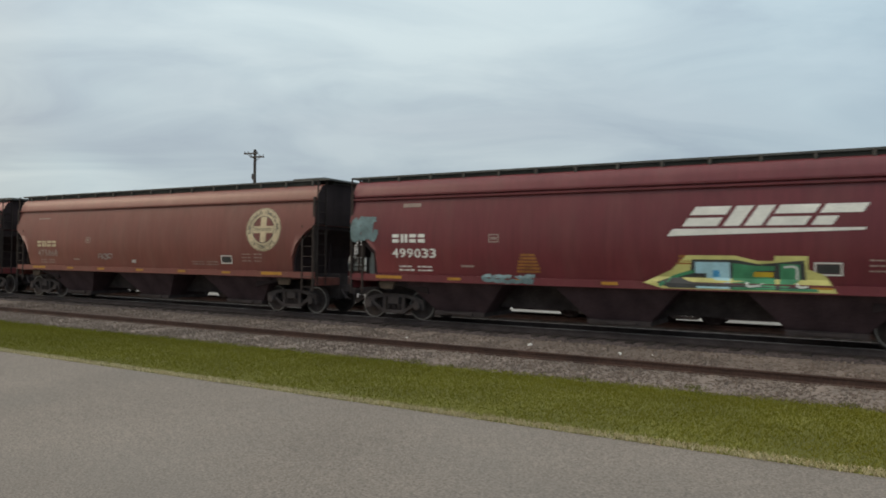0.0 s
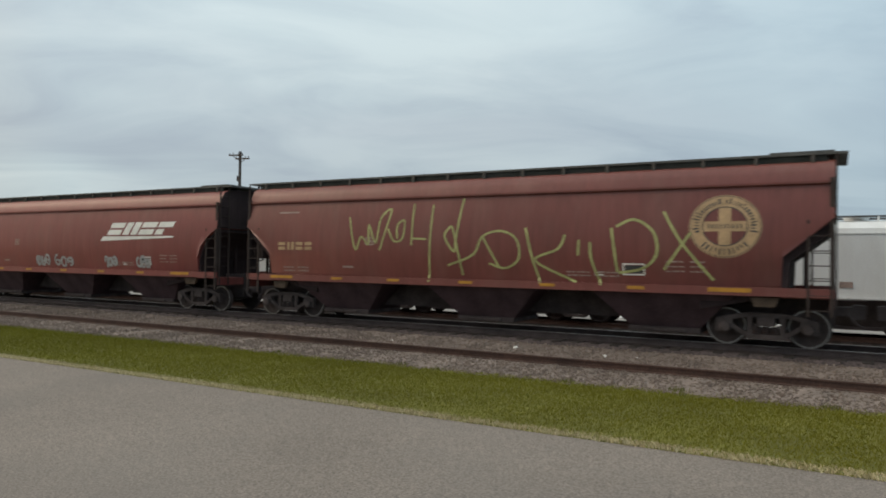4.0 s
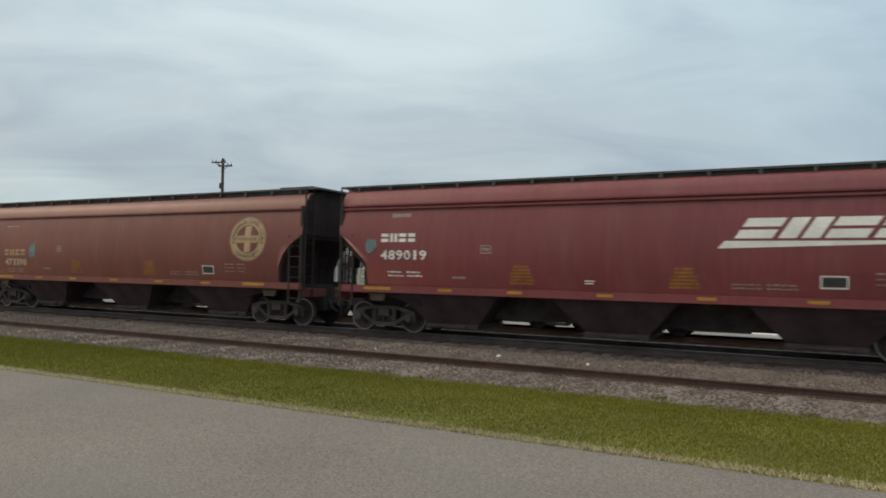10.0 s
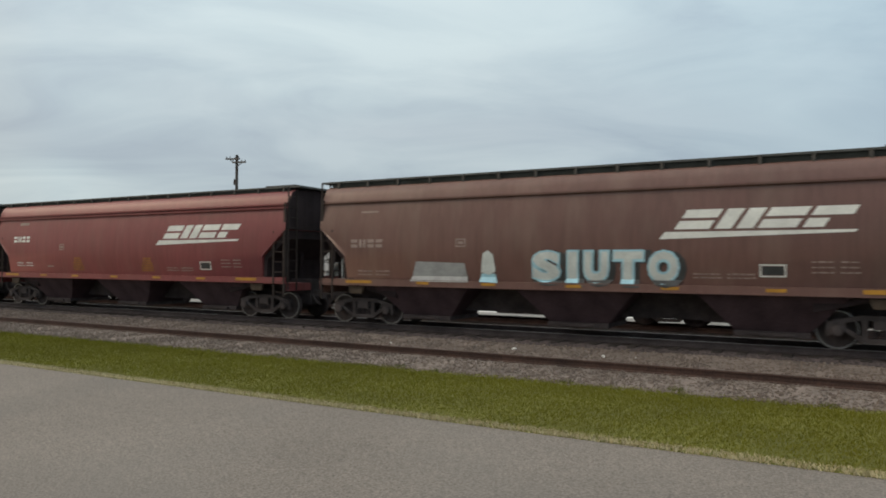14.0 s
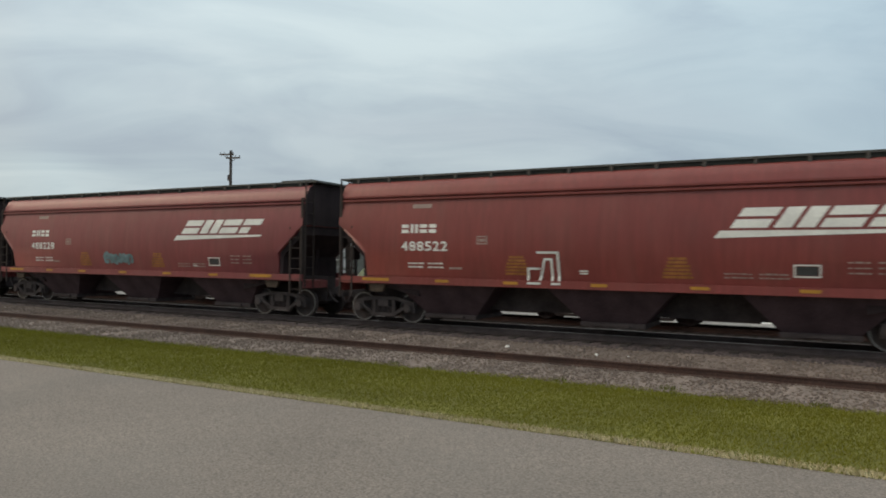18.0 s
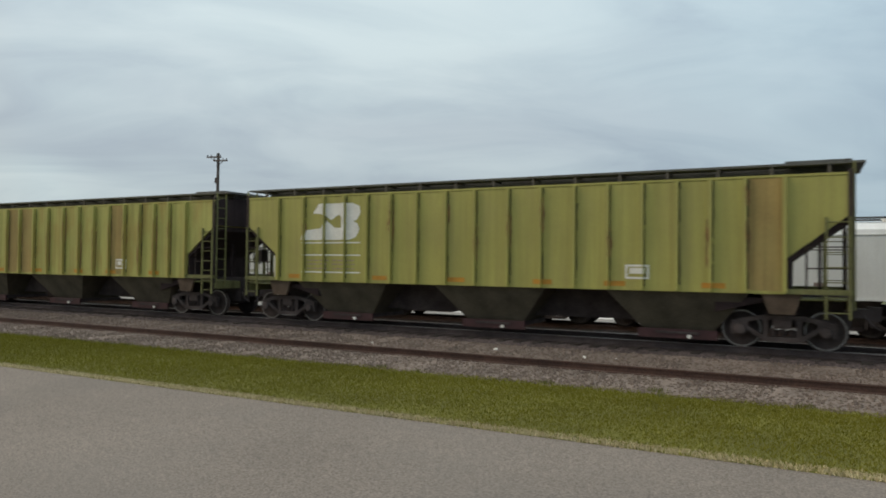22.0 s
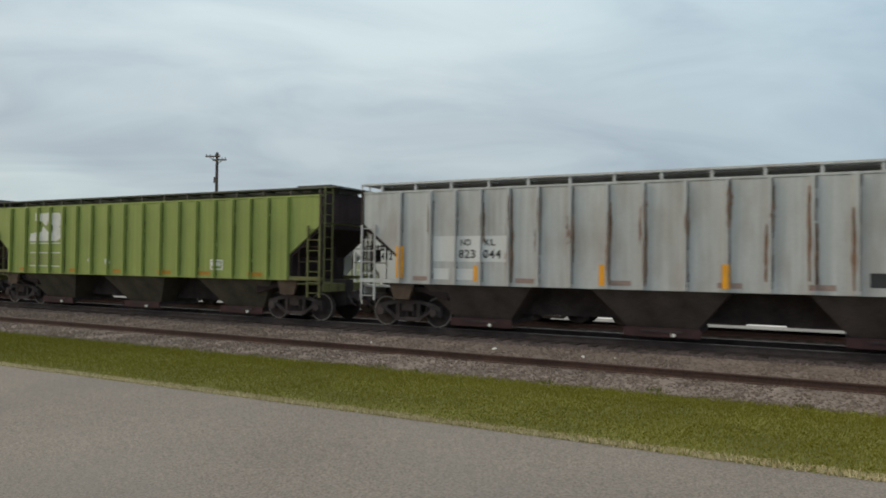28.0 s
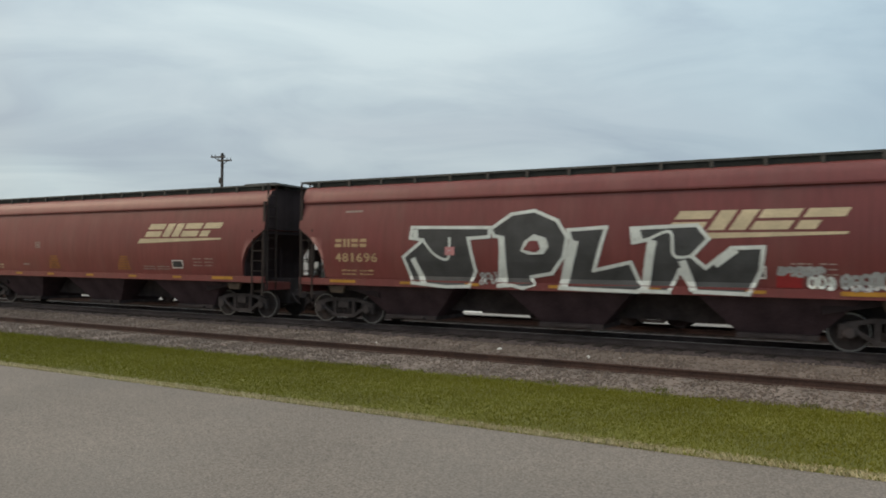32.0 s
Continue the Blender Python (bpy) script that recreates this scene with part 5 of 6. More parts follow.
def ribbed_car(paint, number, kind, label, seed=0, roof=None, ladders=None, mx=0.0):
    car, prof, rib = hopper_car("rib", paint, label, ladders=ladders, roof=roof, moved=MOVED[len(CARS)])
    if kind == "bn":
        lay(car, "badge", bn_badge(-6.06, 2.66), WHITE_PAINT, prof, rib)
        for z in (2.55, 2.16, 1.62):
            lay(car, "white_line", bar(-6.02, -4.02, z, z + 0.04), WHITE_PAINT, prof, rib)
        lay(car, "capacity_stencil", lines(-5.92, -4.17, 2.0, 2, 0.12, 0.03) + lines(-5.92, -4.17, 1.74, 1, 0.1, 0.03), DIM_PAINT, prof, rib)
        lay(car, "inspection_plate", frame_box(3.5, 4.05, 1.62, 1.98, 0.05) + bar(3.6, 3.95, 1.75, 1.9), WHITE_PAINT, prof, rib)
    elif kind == "script":
        for i in range(4):
            x = 3.0 + i * 0.74
            lay(car, "badge", bar(x, x + 0.40, 2.78, 2.98, 0.6) + bar(x - 0.08, x + 0.42, 2.66, 2.71, 0.6), WHITE_PAINT, prof, rib)
        lay_all(car, "owner_mark", mark_blocks(-6.1 + mx, -5.62 + mx, 2.48, 2.74, 2) + mark_blocks(-5.36 + mx, -4.9 + mx, 2.48, 2.74, 2), WHITE_PAINT, prof, rib)
        lay(car, "number", number, WHITE_PAINT, prof, rib)
        lay(car, "capacity_stencil", lines(-6.05 + mx, -5.0 + mx, 1.82, 2), WHITE_PAINT, prof, rib)
        lay(car, "inspection_plate", bar(5.0, 5.5, 1.62, 1.95), WHITE_PAINT, prof, rib)
        lay(car, "plate_panel", bar(5.06, 5.42, 1.70, 1.88), BLACK_PAINT, prof, rib, 0.01)
        for x in (-2.2, 1.0):
            lay(car, "load_stencil", stacked_bars(x + 0.22, 1.96, 6, 0.36, 0.52), YELLOW if paint == "ribmaroon" else DIM_PAINT, prof, rib)
        lay(car, "reflector", bar(5.8, 6.4, 1.55, 1.75), YELLOW, prof, rib)
    for x in (-6.6, -3.6, -1.2, 1.2, 3.0, 5.2):
        lay(car, "reflector", bar(x, x + 0.5, 1.43, 1.56), YELLOW if kind != "nd" else DIM_PAINT, prof, rib, 0.008)
    rib_shade_strips(car, paint, seed)
    CARS.append(car)
    return car, prof, rib


def rounded(pts, n=5):
    """A smooth line through points."""
    if len(pts) < 3:
        return pts
    p = [pts[0]] + list(pts) + [pts[-1]]
    out = []
    for a, b, c, d in zip(p, p[1:], p[2:], p[3:]):
        for k in range(n):
            u = k / n
            out.append(tuple(0.5 * (2 * b[i] + (c[i] - a[i]) * u + (2 * a[i] - 5 * b[i] + 4 * c[i] - d[i]) * u * u + (3 * b[i] - a[i] - 3 * c[i] + d[i]) * u ** 3) for i in (0, 1)))
    return out + [pts[-1]]


def strokes(car, prof, rib, mat, w, *paths, lift=0.010, name="graffiti", smooth=True):
    """Sprayed lines, each path a part of its own."""
    for p in paths:
        lay(car, name, stroke(rounded(p) if smooth else p, w), mat, prof, rib, lift)


FADED_DARK = material("faded_black_spray_paint", (0.075, 0.066, 0.045), 0.7, 0, 0.35, 2, 0.2, 20)
FADED_BROWN = material("faded_brown_spray_paint", (0.17, 0.135, 0.07), 0.7, 0, 0.35, 2, 0.2, 20)
SPRAY_WHITE = material("white_spray_paint", (0.62, 0.64, 0.60), 0.6, 0, 0.12, 3, 0.1, 25)
SPRAY_GREY = material("grey_spray_paint", (0.33, 0.33, 0.32), 0.6, 0, 0.2, 3, 0.1, 25)
SPRAY_BONE = material("weathered_bone_spray_paint", (0.47, 0.42, 0.31), 0.7, 0, 0.25, 2.5, 0.15, 20, 0.2, (0.24, 0.17, 0.08), 0.5, 1.6)
FADED_TAN = material("faded_tan_spray_paint", (0.26, 0.20, 0.10), 0.7, 0, 0.3, 2, 0.2, 20)
FADED_RED = material("rust_red_bleed", (0.35, 0.20, 0.115), 0.75, 0, 0.3, 2.5, 0.2, 20, 0.2)
RUST_BRIGHT = material("bright_orange_rust", (0.36, 0.155, 0.030), 0.8, 0, 0.3, 3, 0.3, 20, 0.4)
SPRAY_LIME = material("lime_spray_paint", (0.35, 0.36, 0.14), 0.6, 0, 0.25, 3, 0.1, 25)
SPRAY_GREEN = material("green_spray_paint", (0.055, 0.25, 0.12), 0.6, 0, 0.3, 2, 0.1, 25)
SPRAY_CYAN = material("pale_blue_spray_paint", (0.38, 0.62, 0.70), 0.6, 0, 0.15, 2, 0.1, 25)
SPRAY_BLUE = material("blue_spray_paint", (0.07, 0.32, 0.58), 0.6, 0, 0.2, 2, 0.1, 25)
SPRAY_YELLOW = material("yellow_spray_paint", (0.52, 0.36, 0.02), 0.6, 0, 0.2, 2, 0.1, 25)
SPRAY_LEMON = material("lemon_spray_paint", (0.55, 0.52, 0.18), 0.6, 0, 0.2, 2, 0.1, 25)
SPRAY_DARK = material("dark_grey_spray_paint", (0.045, 0.045, 0.045), 0.6, 0, 0.3, 2, 0.1, 25)
SPRAY_PINK = material("pink_spray_paint", (0.55, 0.24, 0.24), 0.6, 0, 0.2, 3, 0.1, 25)
SPRAY_ORANGE = material("burnt_orange_spray_paint", (0.33, 0.085, 0.03), 0.6, 0, 0.3, 2, 0.1, 25)
ORANGE_RED = material("bright_red_spray_paint", (0.30, 0.02, 0.02), 0.6, 0, 0.2, 2, 0.1, 25)
SPRAY_TEAL = material("faded_teal_spray_paint", (0.13, 0.20, 0.21), 0.6, 0, 0.4, 2, 0.2, 15)

RUST_STREAK = material("rust_run", (0.20, 0.115, 0.07), 0.8, 0, 0.4, 2, 0.3, 20, 0.4)
ORANGE_RUST = material("orange_rust_run", (0.21, 0.12, 0.045), 0.8, 0, 0.35, 2, 0.3, 20, 0.4)


def rust_runs(car, mat, n, seed, long=1.6):
    """Ragged rust runs that trickle down beside the ribs and from the top chord."""
    rng = random.Random(seed)
    for _ in range(n):
        x = (rng.choice(RIBS[1:-1]) - SHIFT[car.name]) / STRETCH + rng.choice((-0.06, 0.05, 0.06, 0.08))
        z1 = rng.uniform(2.9, 4.0)
        z0 = max(1.45, z1 - rng.uniform(0.4, long))
        left, right = [], []
        for k in range(9):
            z, w = z1 + (z0 - z1) * k / 8, 0.010 + 0.035 * math.sin(math.pi * (k + 0.6) / 9.4) * rng.uniform(0.4, 1.3)
            d = rng.uniform(-0.012, 0.012)
            left.append((x - w + d, z))
            right.append((x + w + d, z))
        quads = [[left[k + 1], right[k + 1], right[k], left[k]] for k in range(8)]
        lay(car, "rust_run", quads, mat, FLAT, True, 0.004)


# dark tones for the shaded side of the ribs, by body paint
RIB_SHADE = {"ribmaroon": (0.030, 0.012, 0.013), "ribred": (0.050, 0.014, 0.014), "offwhite": (0.17, 0.14, 0.11), "grey": (0.14, 0.13, 0.12)}
RIB_SHADE = {k: material("rib_shade_on_" + k, RIB_SHADE.get(k, (0.060, 0.055, 0.022)), 0.85, 0, 0.3, 2, 0.2, 20, 0.3) for k in ("green", "brightgreen", "yellowgreen", "mustard", "olive", "ribmaroon", "ribred", "offwhite", "grey")}


def rib_shade_strips(car, paint, seed):
    """Dark strips along each rib, its shaded side painted on: thin, uneven and broken."""
    rng = random.Random(seed + 300)
    quads = []
    for x in [r - SHIFT[car.name] for r in RIBS[:-1]]:
        z = 4.03
        while z > 1.5:
            z2 = max(1.44, z - rng.uniform(0.15, 0.5))
            w = rng.uniform(0.018, 0.052)
            quads.append([((x + 0.047) / STRETCH, z2), ((x + 0.047 + w) / STRETCH, z2), ((x + 0.047 + w * rng.uniform(0.6, 1.2)) / STRETCH, z), ((x + 0.047) / STRETCH, z)])
            z = z2 - (0.0 if rng.random() < 0.8 else rng.uniform(0.02, 0.1))
    lay(car, "grime_run", quads, RIB_SHADE[paint], FLAT, True, 0.003)


PANEL_RUST = material("brown_rust_panel", (0.185, 0.108, 0.052), 0.8, 0, 0.15, 0.9, 0.06, 20, 0.2, (0.26, 0.19, 0.07), 0.6, 0.8)
PANEL_TAN = material("tan_rust_panel", (0.245, 0.165, 0.062), 0.8, 0, 0.18, 0.9, 0.06, 20, 0.25, (0.30, 0.15, 0.045), 0.7, 0.7)
PANEL_OCHRE = material("ochre_rust_panel", (0.31, 0.225, 0.078), 0.8, 0, 0.15, 0.9, 0.06, 20, 0.2, (0.29, 0.26, 0.09), 0.7, 0.8)


def rusty_panels(car, which):
    """Side sheets between two ribs that have gone brown or ochre."""
    for k, mat in which:
        a, b = RIBS[k] + 0.05, RIBS[k + 1] - 0.05
        s = Shape().face((a, -1.5225, 1.402), (b, -1.5225, 1.402), (b, -1.5225, 4.035), (a, -1.5225, 4.035))
        part("rusty_panel", s, mat, car, "rust-stained side sheet")


def outlined(car, prof, rib, outline, fill, rim, w=0.10, lift=0.010, name="graffiti_letter"):
    """One painted letter: a filled shape with a thick outline."""
    lay(car, name, blob(outline), fill, prof, rib, lift)
    lay(car, name + "_outline", [q for q in stroke(outline + outline[:1], w)], rim, prof, rib, lift + 0.006)


def scribble(car, prof, rib, mat, w, x0, x1, z0, z1, n, seed, name="graffiti_scrawl"):
    """An illegible scrawl of n rounded marks in a box, each a bowl with a stem or a tail."""
    rng = random.Random(seed)
    out = []
    step = (x1 - x0) / n
    for i in range(n):
        cx, cz = x0 + (i + 0.5) * step, (z0 + z1) / 2 + rng.uniform(-0.1, 0.1) * (z1 - z0)
        rx, rz = step * rng.uniform(0.36, 0.52), (z1 - z0) * rng.uniform(0.36, 0.5)
        a, sweep = rng.uniform(0, 6.28), rng.choice((-1, 1)) * rng.uniform(3.6, 6.0)
        out += stroke([(cx + rx * math.cos(a + sweep * k / 12), cz + rz * math.sin(a + sweep * k / 12)) for k in range(13)], w)
        if rng.random() < 0.6:
            dx = rng.uniform(-0.4, 0.4) * step
            out += stroke([(cx + dx, cz - rz), (cx + dx + 0.1 * step, cz + rz * rng.uniform(0.4, 1.1))], w)
        if rng.random() < 0.5:
            out += stroke([(cx - rx * 0.3, cz), (cx + rx, cz + rng.uniform(-0.3, 0.3) * rz)], w)
    lay(car, name, out, mat, prof, rib, 0.012)


def trin(paint, number, logo="wedge", **kw):
    return curved_car("trin", paint, number, logo, **kw)


def acf(paint, number, logo, **kw):
    return curved_car("acf", paint, number, logo, **kw)


# car by car, from the first that passes
c = trin("maroon", "499033", x=1.24, low=True, seed=0, note="green graffiti")
lay(c[0], "graffiti_backing", blob([(0.70, 1.40), (1.34, 1.74), (1.68, 2.10), (2.70, 2.10), (3.16, 1.98), (3.48, 1.98), (3.50, 2.10), (4.14, 2.10), (4.14, 1.80), (4.46, 1.66), (4.68, 1.27), (1.16, 1.27)]), SPRAY_LEMON, c[1], False, 0.009)
lay(c[0], "graffiti_shadow", blob([(1.00, 1.42), (1.75, 1.72), (1.80, 2.00), (2.72, 2.00), (3.20, 1.90), (4.06, 2.00), (4.10, 1.50), (4.34, 1.30), (1.30, 1.29)]), SPRAY_DARK, c[1], False, 0.013)
lay(c[0], "graffiti_letter", blob([(1.86, 1.94), (2.60, 1.94), (2.60, 1.30), (1.90, 1.30), (1.90, 1.48), (2.10, 1.50), (2.10, 1.66), (1.86, 1.66)]), SPRAY_CYAN, c[1], False, 0.017)
lay(c[0], "letter_eye", bar(2.24, 2.38, 1.58, 1.74), SPRAY_BLUE, c[1], False, 0.021)
lay(c[0], "graffiti_letter", blob([(2.66, 1.92), (3.10, 1.86), (3.50, 1.86), (3.50, 1.76), (3.14, 1.74), (3.14, 1.62), (3.50, 1.58), (3.52, 1.30), (2.64, 1.28)]), SPRAY_GREEN, c[1], False, 0.017)
lay(c[0], "letter_flame", bar(3.08, 3.48, 1.60, 1.72), SPRAY_YELLOW, c[1], False, 0.021)
lay(c[0], "graffiti_letter", blob([(3.60, 1.92), (3.98, 1.90), (4.00, 1.46), (4.30, 1.46), (4.32, 1.29), (3.60, 1.29)]), SPRAY_GREEN, c[1], False, 0.017)
strokes(*c, SPRAY_WHITE, 0.05, [(2.95, 1.48), (2.98, 1.38), (3.2, 1.40)], [(3.25, 1.46), (3.5, 1.48)], [(3.70, 1.84), (3.92, 1.82), (3.94, 1.42), (4.12, 1.40)], lift=0.021)
strokes(*c, SPRAY_GREEN, 0.08, [(1.10, 1.36), (1.40, 1.56), (1.80, 1.70)], lift=0.021)
scribble(*c, SPRAY_TEAL, 0.16, -7.85, -7.0, 2.55, 3.2, 4, 1)
scribble(*c, SPRAY_TEAL, 0.10, -3.5, -2.1, 1.30, 1.48, 5, 2)

c = acf("rust", "475868", "seal", mark=CREAM_PAINT, num_mat=DIM_PAINT, x=6.1, seed=1)
scribble(*c, SPRAY_GREY, 0.03, -2.6, -1.7, 1.75, 2.0, 3, 3)
c = trin("red", "489011", x=2.36, seed=2)
scribble(*c, SPRAY_TEAL, 0.05, 4.2, 5.4, 1.75, 2.0, 4, 4)
acf("brick", "482366", "cream", mark=CREAM_PAINT, num_mat=TAN_PAINT, x=2.42, seed=3)

c = acf("white", "", "none", mark=BLACK_PAINT, seed=4, ends="straight")
lay(c[0], "number", words("852352", -6.14, -4.62, 2.12, 2.38), BLACK_PAINT, c[1], False)
lay(c[0], "badge", [[(-6.1, 2.70), (-5.2, 2.70), (-5.2, 2.86), (-6.1, 2.86)]], SPRAY_DARK, c[1], False)
lay(c[0], "badge_flash", [[(-6.0, 2.72), (-5.22, 2.76), (-5.22, 2.82)]], WHITE_PAINT, c[1], False, 0.011)
lay(c[0], "capacity_stencil", lines(-6.1, -5.0, 1.78, 2), DIM_PAINT, c[1], False)
for x in (-1.95, 1.7):
    lay(c[0], "load_stencil", lines(x, x + 0.6, 1.98, 4, 0.1, 0.04, False), DIM_PAINT, c[1], False)
    lay(c[0], "stencil_head", bar(x, x + 0.6, 2.08, 2.12), BLACK_PAINT, c[1], False)

c = acf("rust", "", "seal", mark=TAN_PAINT, x=6.35, seed=5, ends="straight", note="lime graffiti")
LIME = SPRAY_LIME
strokes(*c, LIME, 0.055, [(-3.94, 3.28), (-3.70, 2.28), (-3.5, 2.68), (-3.24, 2.44), (-3.24, 3.04), (-2.98, 2.5), (-2.84, 3.24), (-2.5, 3.48), (-2.84, 2.28)],
        [(-2.56, 2.9), (-2.36, 2.54), (-2.08, 2.64), (-2.04, 3.16), (-2.26, 3.02), (-2.26, 2.64)], [(-1.76, 3.64), (-1.78, 2.44)], [(-1.76, 2.62), (-1.34, 2.6)], [(-1.14, 3.6), (-1.24, 1.35)])
strokes(*c, LIME, 0.06, [(-0.22, 3.76), (-0.38, 2.64), (-0.44, 2.24), (-0.72, 2.64), (-0.64, 2.88), (-0.50, 2.92), (-0.34, 2.32), (-0.2, 1.58)],
        [(-0.62, 1.84), (0.14, 2.16), (0.4, 2.66), (0.86, 2.82), (1.25, 2.70), (1.44, 2.40), (1.40, 2.0), (1.04, 1.78), (0.62, 1.9)], [(0.42, 2.64), (0.86, 1.84)])
strokes(*c, LIME, 0.062, [(1.62, 2.88), (1.8, 2.08), (2.0, 1.42)], [(2.66, 2.68), (2.48, 2.32), (1.88, 2.0), (2.92, 1.46)], [(3.02, 2.54), (3.0, 2.18)], [(3.3, 2.48), (3.34, 2.02), (3.56, 1.42)])
strokes(*c, LIME, 0.066, [(3.82, 2.84), (3.96, 1.76)], [(3.96, 2.92), (4.36, 3.08), (4.8, 2.76), (4.88, 2.2), (4.56, 1.84), (4.02, 1.72)], [(5.04, 3.24), (5.44, 2.48), (6.1, 1.6)], [(5.62, 2.72), (5.06, 1.84)])

c = acf("brick", "", "wedge", mark=CREAM_PAINT, x=2.2, seed=6)
for i, (x, w) in enumerate(((-5.3, 0.7), (-1.9, 0.9), (-0.7, 1.2), (2.4, 0.7), (4.2, 0.7))):
    scribble(*c, SPRAY_GREY, 0.09, x, x + w, 1.55, 1.95, 3, 60 + i)
c = acf("dusty", "", "seal", mark=TAN_PAINT, x=5.6, seed=7)
scribble(*c, SPRAY_GREY, 0.14, 4.6, 6.2, 1.5, 2.2, 4, 7)
trin("red", "477135", short="short", shift=0.27, x=1.75, seed=8)
c = trin("red", "488229", x=2.42, seed=9, mx=0.45)
acf("brick", "482300", "cream", mark=WHITE_PAINT, num_mat=CREAM_PAINT, x=2.46, seed=10)

c = acf("rust", "473157", "seal", mark=TAN_PAINT, x=6.14, white_seal=True, seed=11)
for x, z0, z1 in ((-7.02, 1.6, 2.5), (-5.28, 1.5, 1.8), (-3.48, 1.5, 1.8), (-0.12, 1.45, 1.9), (3.44, 1.5, 1.9), (5.28, 1.55, 1.95), (7.0, 1.52, 2.40)):
    lay(c[0], "upright_reflector", bar(x - 0.06, x + 0.06, z0, z1), YELLOW, c[1], False, 0.009)
c = trin("red", "489019", x=2.42, seed=12)
scribble(*c, SPRAY_TEAL, 0.08, -6.9, -6.6, 2.45, 2.85, 2, 12)
c = acf("rust", "473390", "seal", mark=TAN_PAINT, num_mat=CREAM_PAINT, x=6.2, seed=13)
scribble(*c, SPRAY_TEAL, 0.10, -5.0, -4.7, 2.2, 2.7, 3, 13)
acf("brick", "480495", "cream", mark=CREAM_PAINT, num_mat=TAN_PAINT, x=2.15, seed=14)
scribble(CARS[-1], CURVED, False, DIM_PAINT, 0.07, -5.1, -3.4, 1.5, 1.9, 6, 14)
trin("red", "477888", short="mid", shift=0.135, x=1.88, seed=15)

c = acf("rust", "", "seal", mark=CREAM_PAINT, x=6.2, seed=16, note="painted mural")
MZ = [(0.90, 1.22), (5.24, 1.24), (5.22, 2.62), (0.90, 2.60)]
lay(c[0], "mural_border", blob(MZ), SPRAY_WHITE, c[1], False, 0.009)
lay(c[0], "mural_sky", blob([(0.97, 1.90), (5.16, 1.98), (5.16, 2.56), (0.97, 2.54)]), SPRAY_BLUE, c[1], False, 0.013)
lay(c[0], "mural_ground", blob([(0.97, 1.29), (5.16, 1.31), (5.16, 1.97), (3.2, 1.88), (0.97, 1.90)]), SPRAY_ORANGE, c[1], False, 0.014)
for i, (ch, x) in enumerate((("A", 1.05), ("A", 1.85), ("R", 2.55), ("K", 3.25), ("A", 4.02))):
    lay(c[0], "mural_letter_rim", glyph_box(ch, x, x + 0.55, 1.84, 2.46, "fat", 0.05, 0.03), SPRAY_WHITE, c[1], False, 0.019)
    lay(c[0], "mural_letter", glyph_box(ch, x, x + 0.55, 1.84, 2.46, "fat", 0.05), SPRAY_PINK, c[1], False, 0.024)
for x in (1.6, 3.2, 4.9):
    lay(c[0], "mural_cactus", bar(x, x + 0.09, 1.66, 1.98) + bar(x - 0.10, x + 0.19, 1.76, 1.84), SPRAY_GREEN, c[1], False, 0.026)
scribble(*c, SPRAY_GREY, 0.06, -5.0, -2.0, 1.35, 2.0, 7, 16)
scribble(*c, SPRAY_GREY, 0.06, -0.8, 0.8, 1.4, 2.0, 5, 17)
scribble(*c, SPRAY_WHITE, 0.04, 6.9, 7.8, 3.3, 3.55, 4, 18)
scribble(*c, SPRAY_GREY, 0.05, 5.5, 7.0, 1.5, 1.8, 5, 19)

c = acf("dusty", "", "wedge", mark=DIM_PAINT, x=1.96, seed=17, short="mid", shift=0.135, ends="straight", note="white graffiti")
for ch, x0, x1 in (("S", -1.22, -0.42), ("I", -0.30, 0.02), ("U", 0.12, 0.78), ("T", 0.84, 1.60), ("O", 1.66, 2.40)):
    lay(c[0], "graffiti_shadow", glyph_box(ch, x0 + 0.06, x1 + 0.10, 1.40, 2.26, "rim", 0.05, 0.05), SPRAY_DARK, c[1], False, 0.009)
    lay(c[0], "graffiti_rim", glyph_box(ch, x0, x1, 1.44, 2.32, "rim", 0.05), SPRAY_CYAN, c[1], False, 0.014)
    lay(c[0], "graffiti_letter", glyph_box(ch, x0 + 0.04, x1 - 0.04, 1.50, 2.27, "fat", 0.05), SPRAY_WHITE, c[1], False, 0.019)
lay(c[0], "graffiti_letter", blob([(-2.62, 1.70), (-2.55, 2.22), (-2.40, 2.32), (-2.25, 2.20), (-2.20, 1.72), (-2.40, 1.62)]), SPRAY_WHITE, c[1], False, 0.012)
lay(c[0], "graffiti_shadow", blob([(-2.66, 1.42), (-2.62, 1.66), (-2.22, 1.66), (-2.14, 1.40)]), SPRAY_CYAN, c[1], False, 0.012)
lay(c[0], "graffiti_patch", blob([(-4.8, 1.40), (-3.0, 1.40), (-3.1, 1.95), (-4.6, 2.0)]), SPRAY_GREY, c[1], False, 0.008)
trin("red", "", x=2.2, seed=18)

c = acf("maroon", "498170", "wedge", x=1.56, seed=19, short="short", shift=0.27, paint_fit=0.945, low=True, note="yellow graffiti")
for i, (ch, x0, x1) in enumerate((("T", -2.95, -1.95), ("E", -2.0, -1.15), ("K", -1.12, -0.1))):
    lay(c[0], "graffiti_rim", glyph_box(ch, x0, x1, 1.30, 2.22, "rim", 0, 0.06), SPRAY_DARK, c[1], False, 0.009)
    lay(c[0], "graffiti_letter", glyph_box(ch, x0, x1, 1.30, 2.22, "rim"), SPRAY_YELLOW, c[1], False, 0.015)

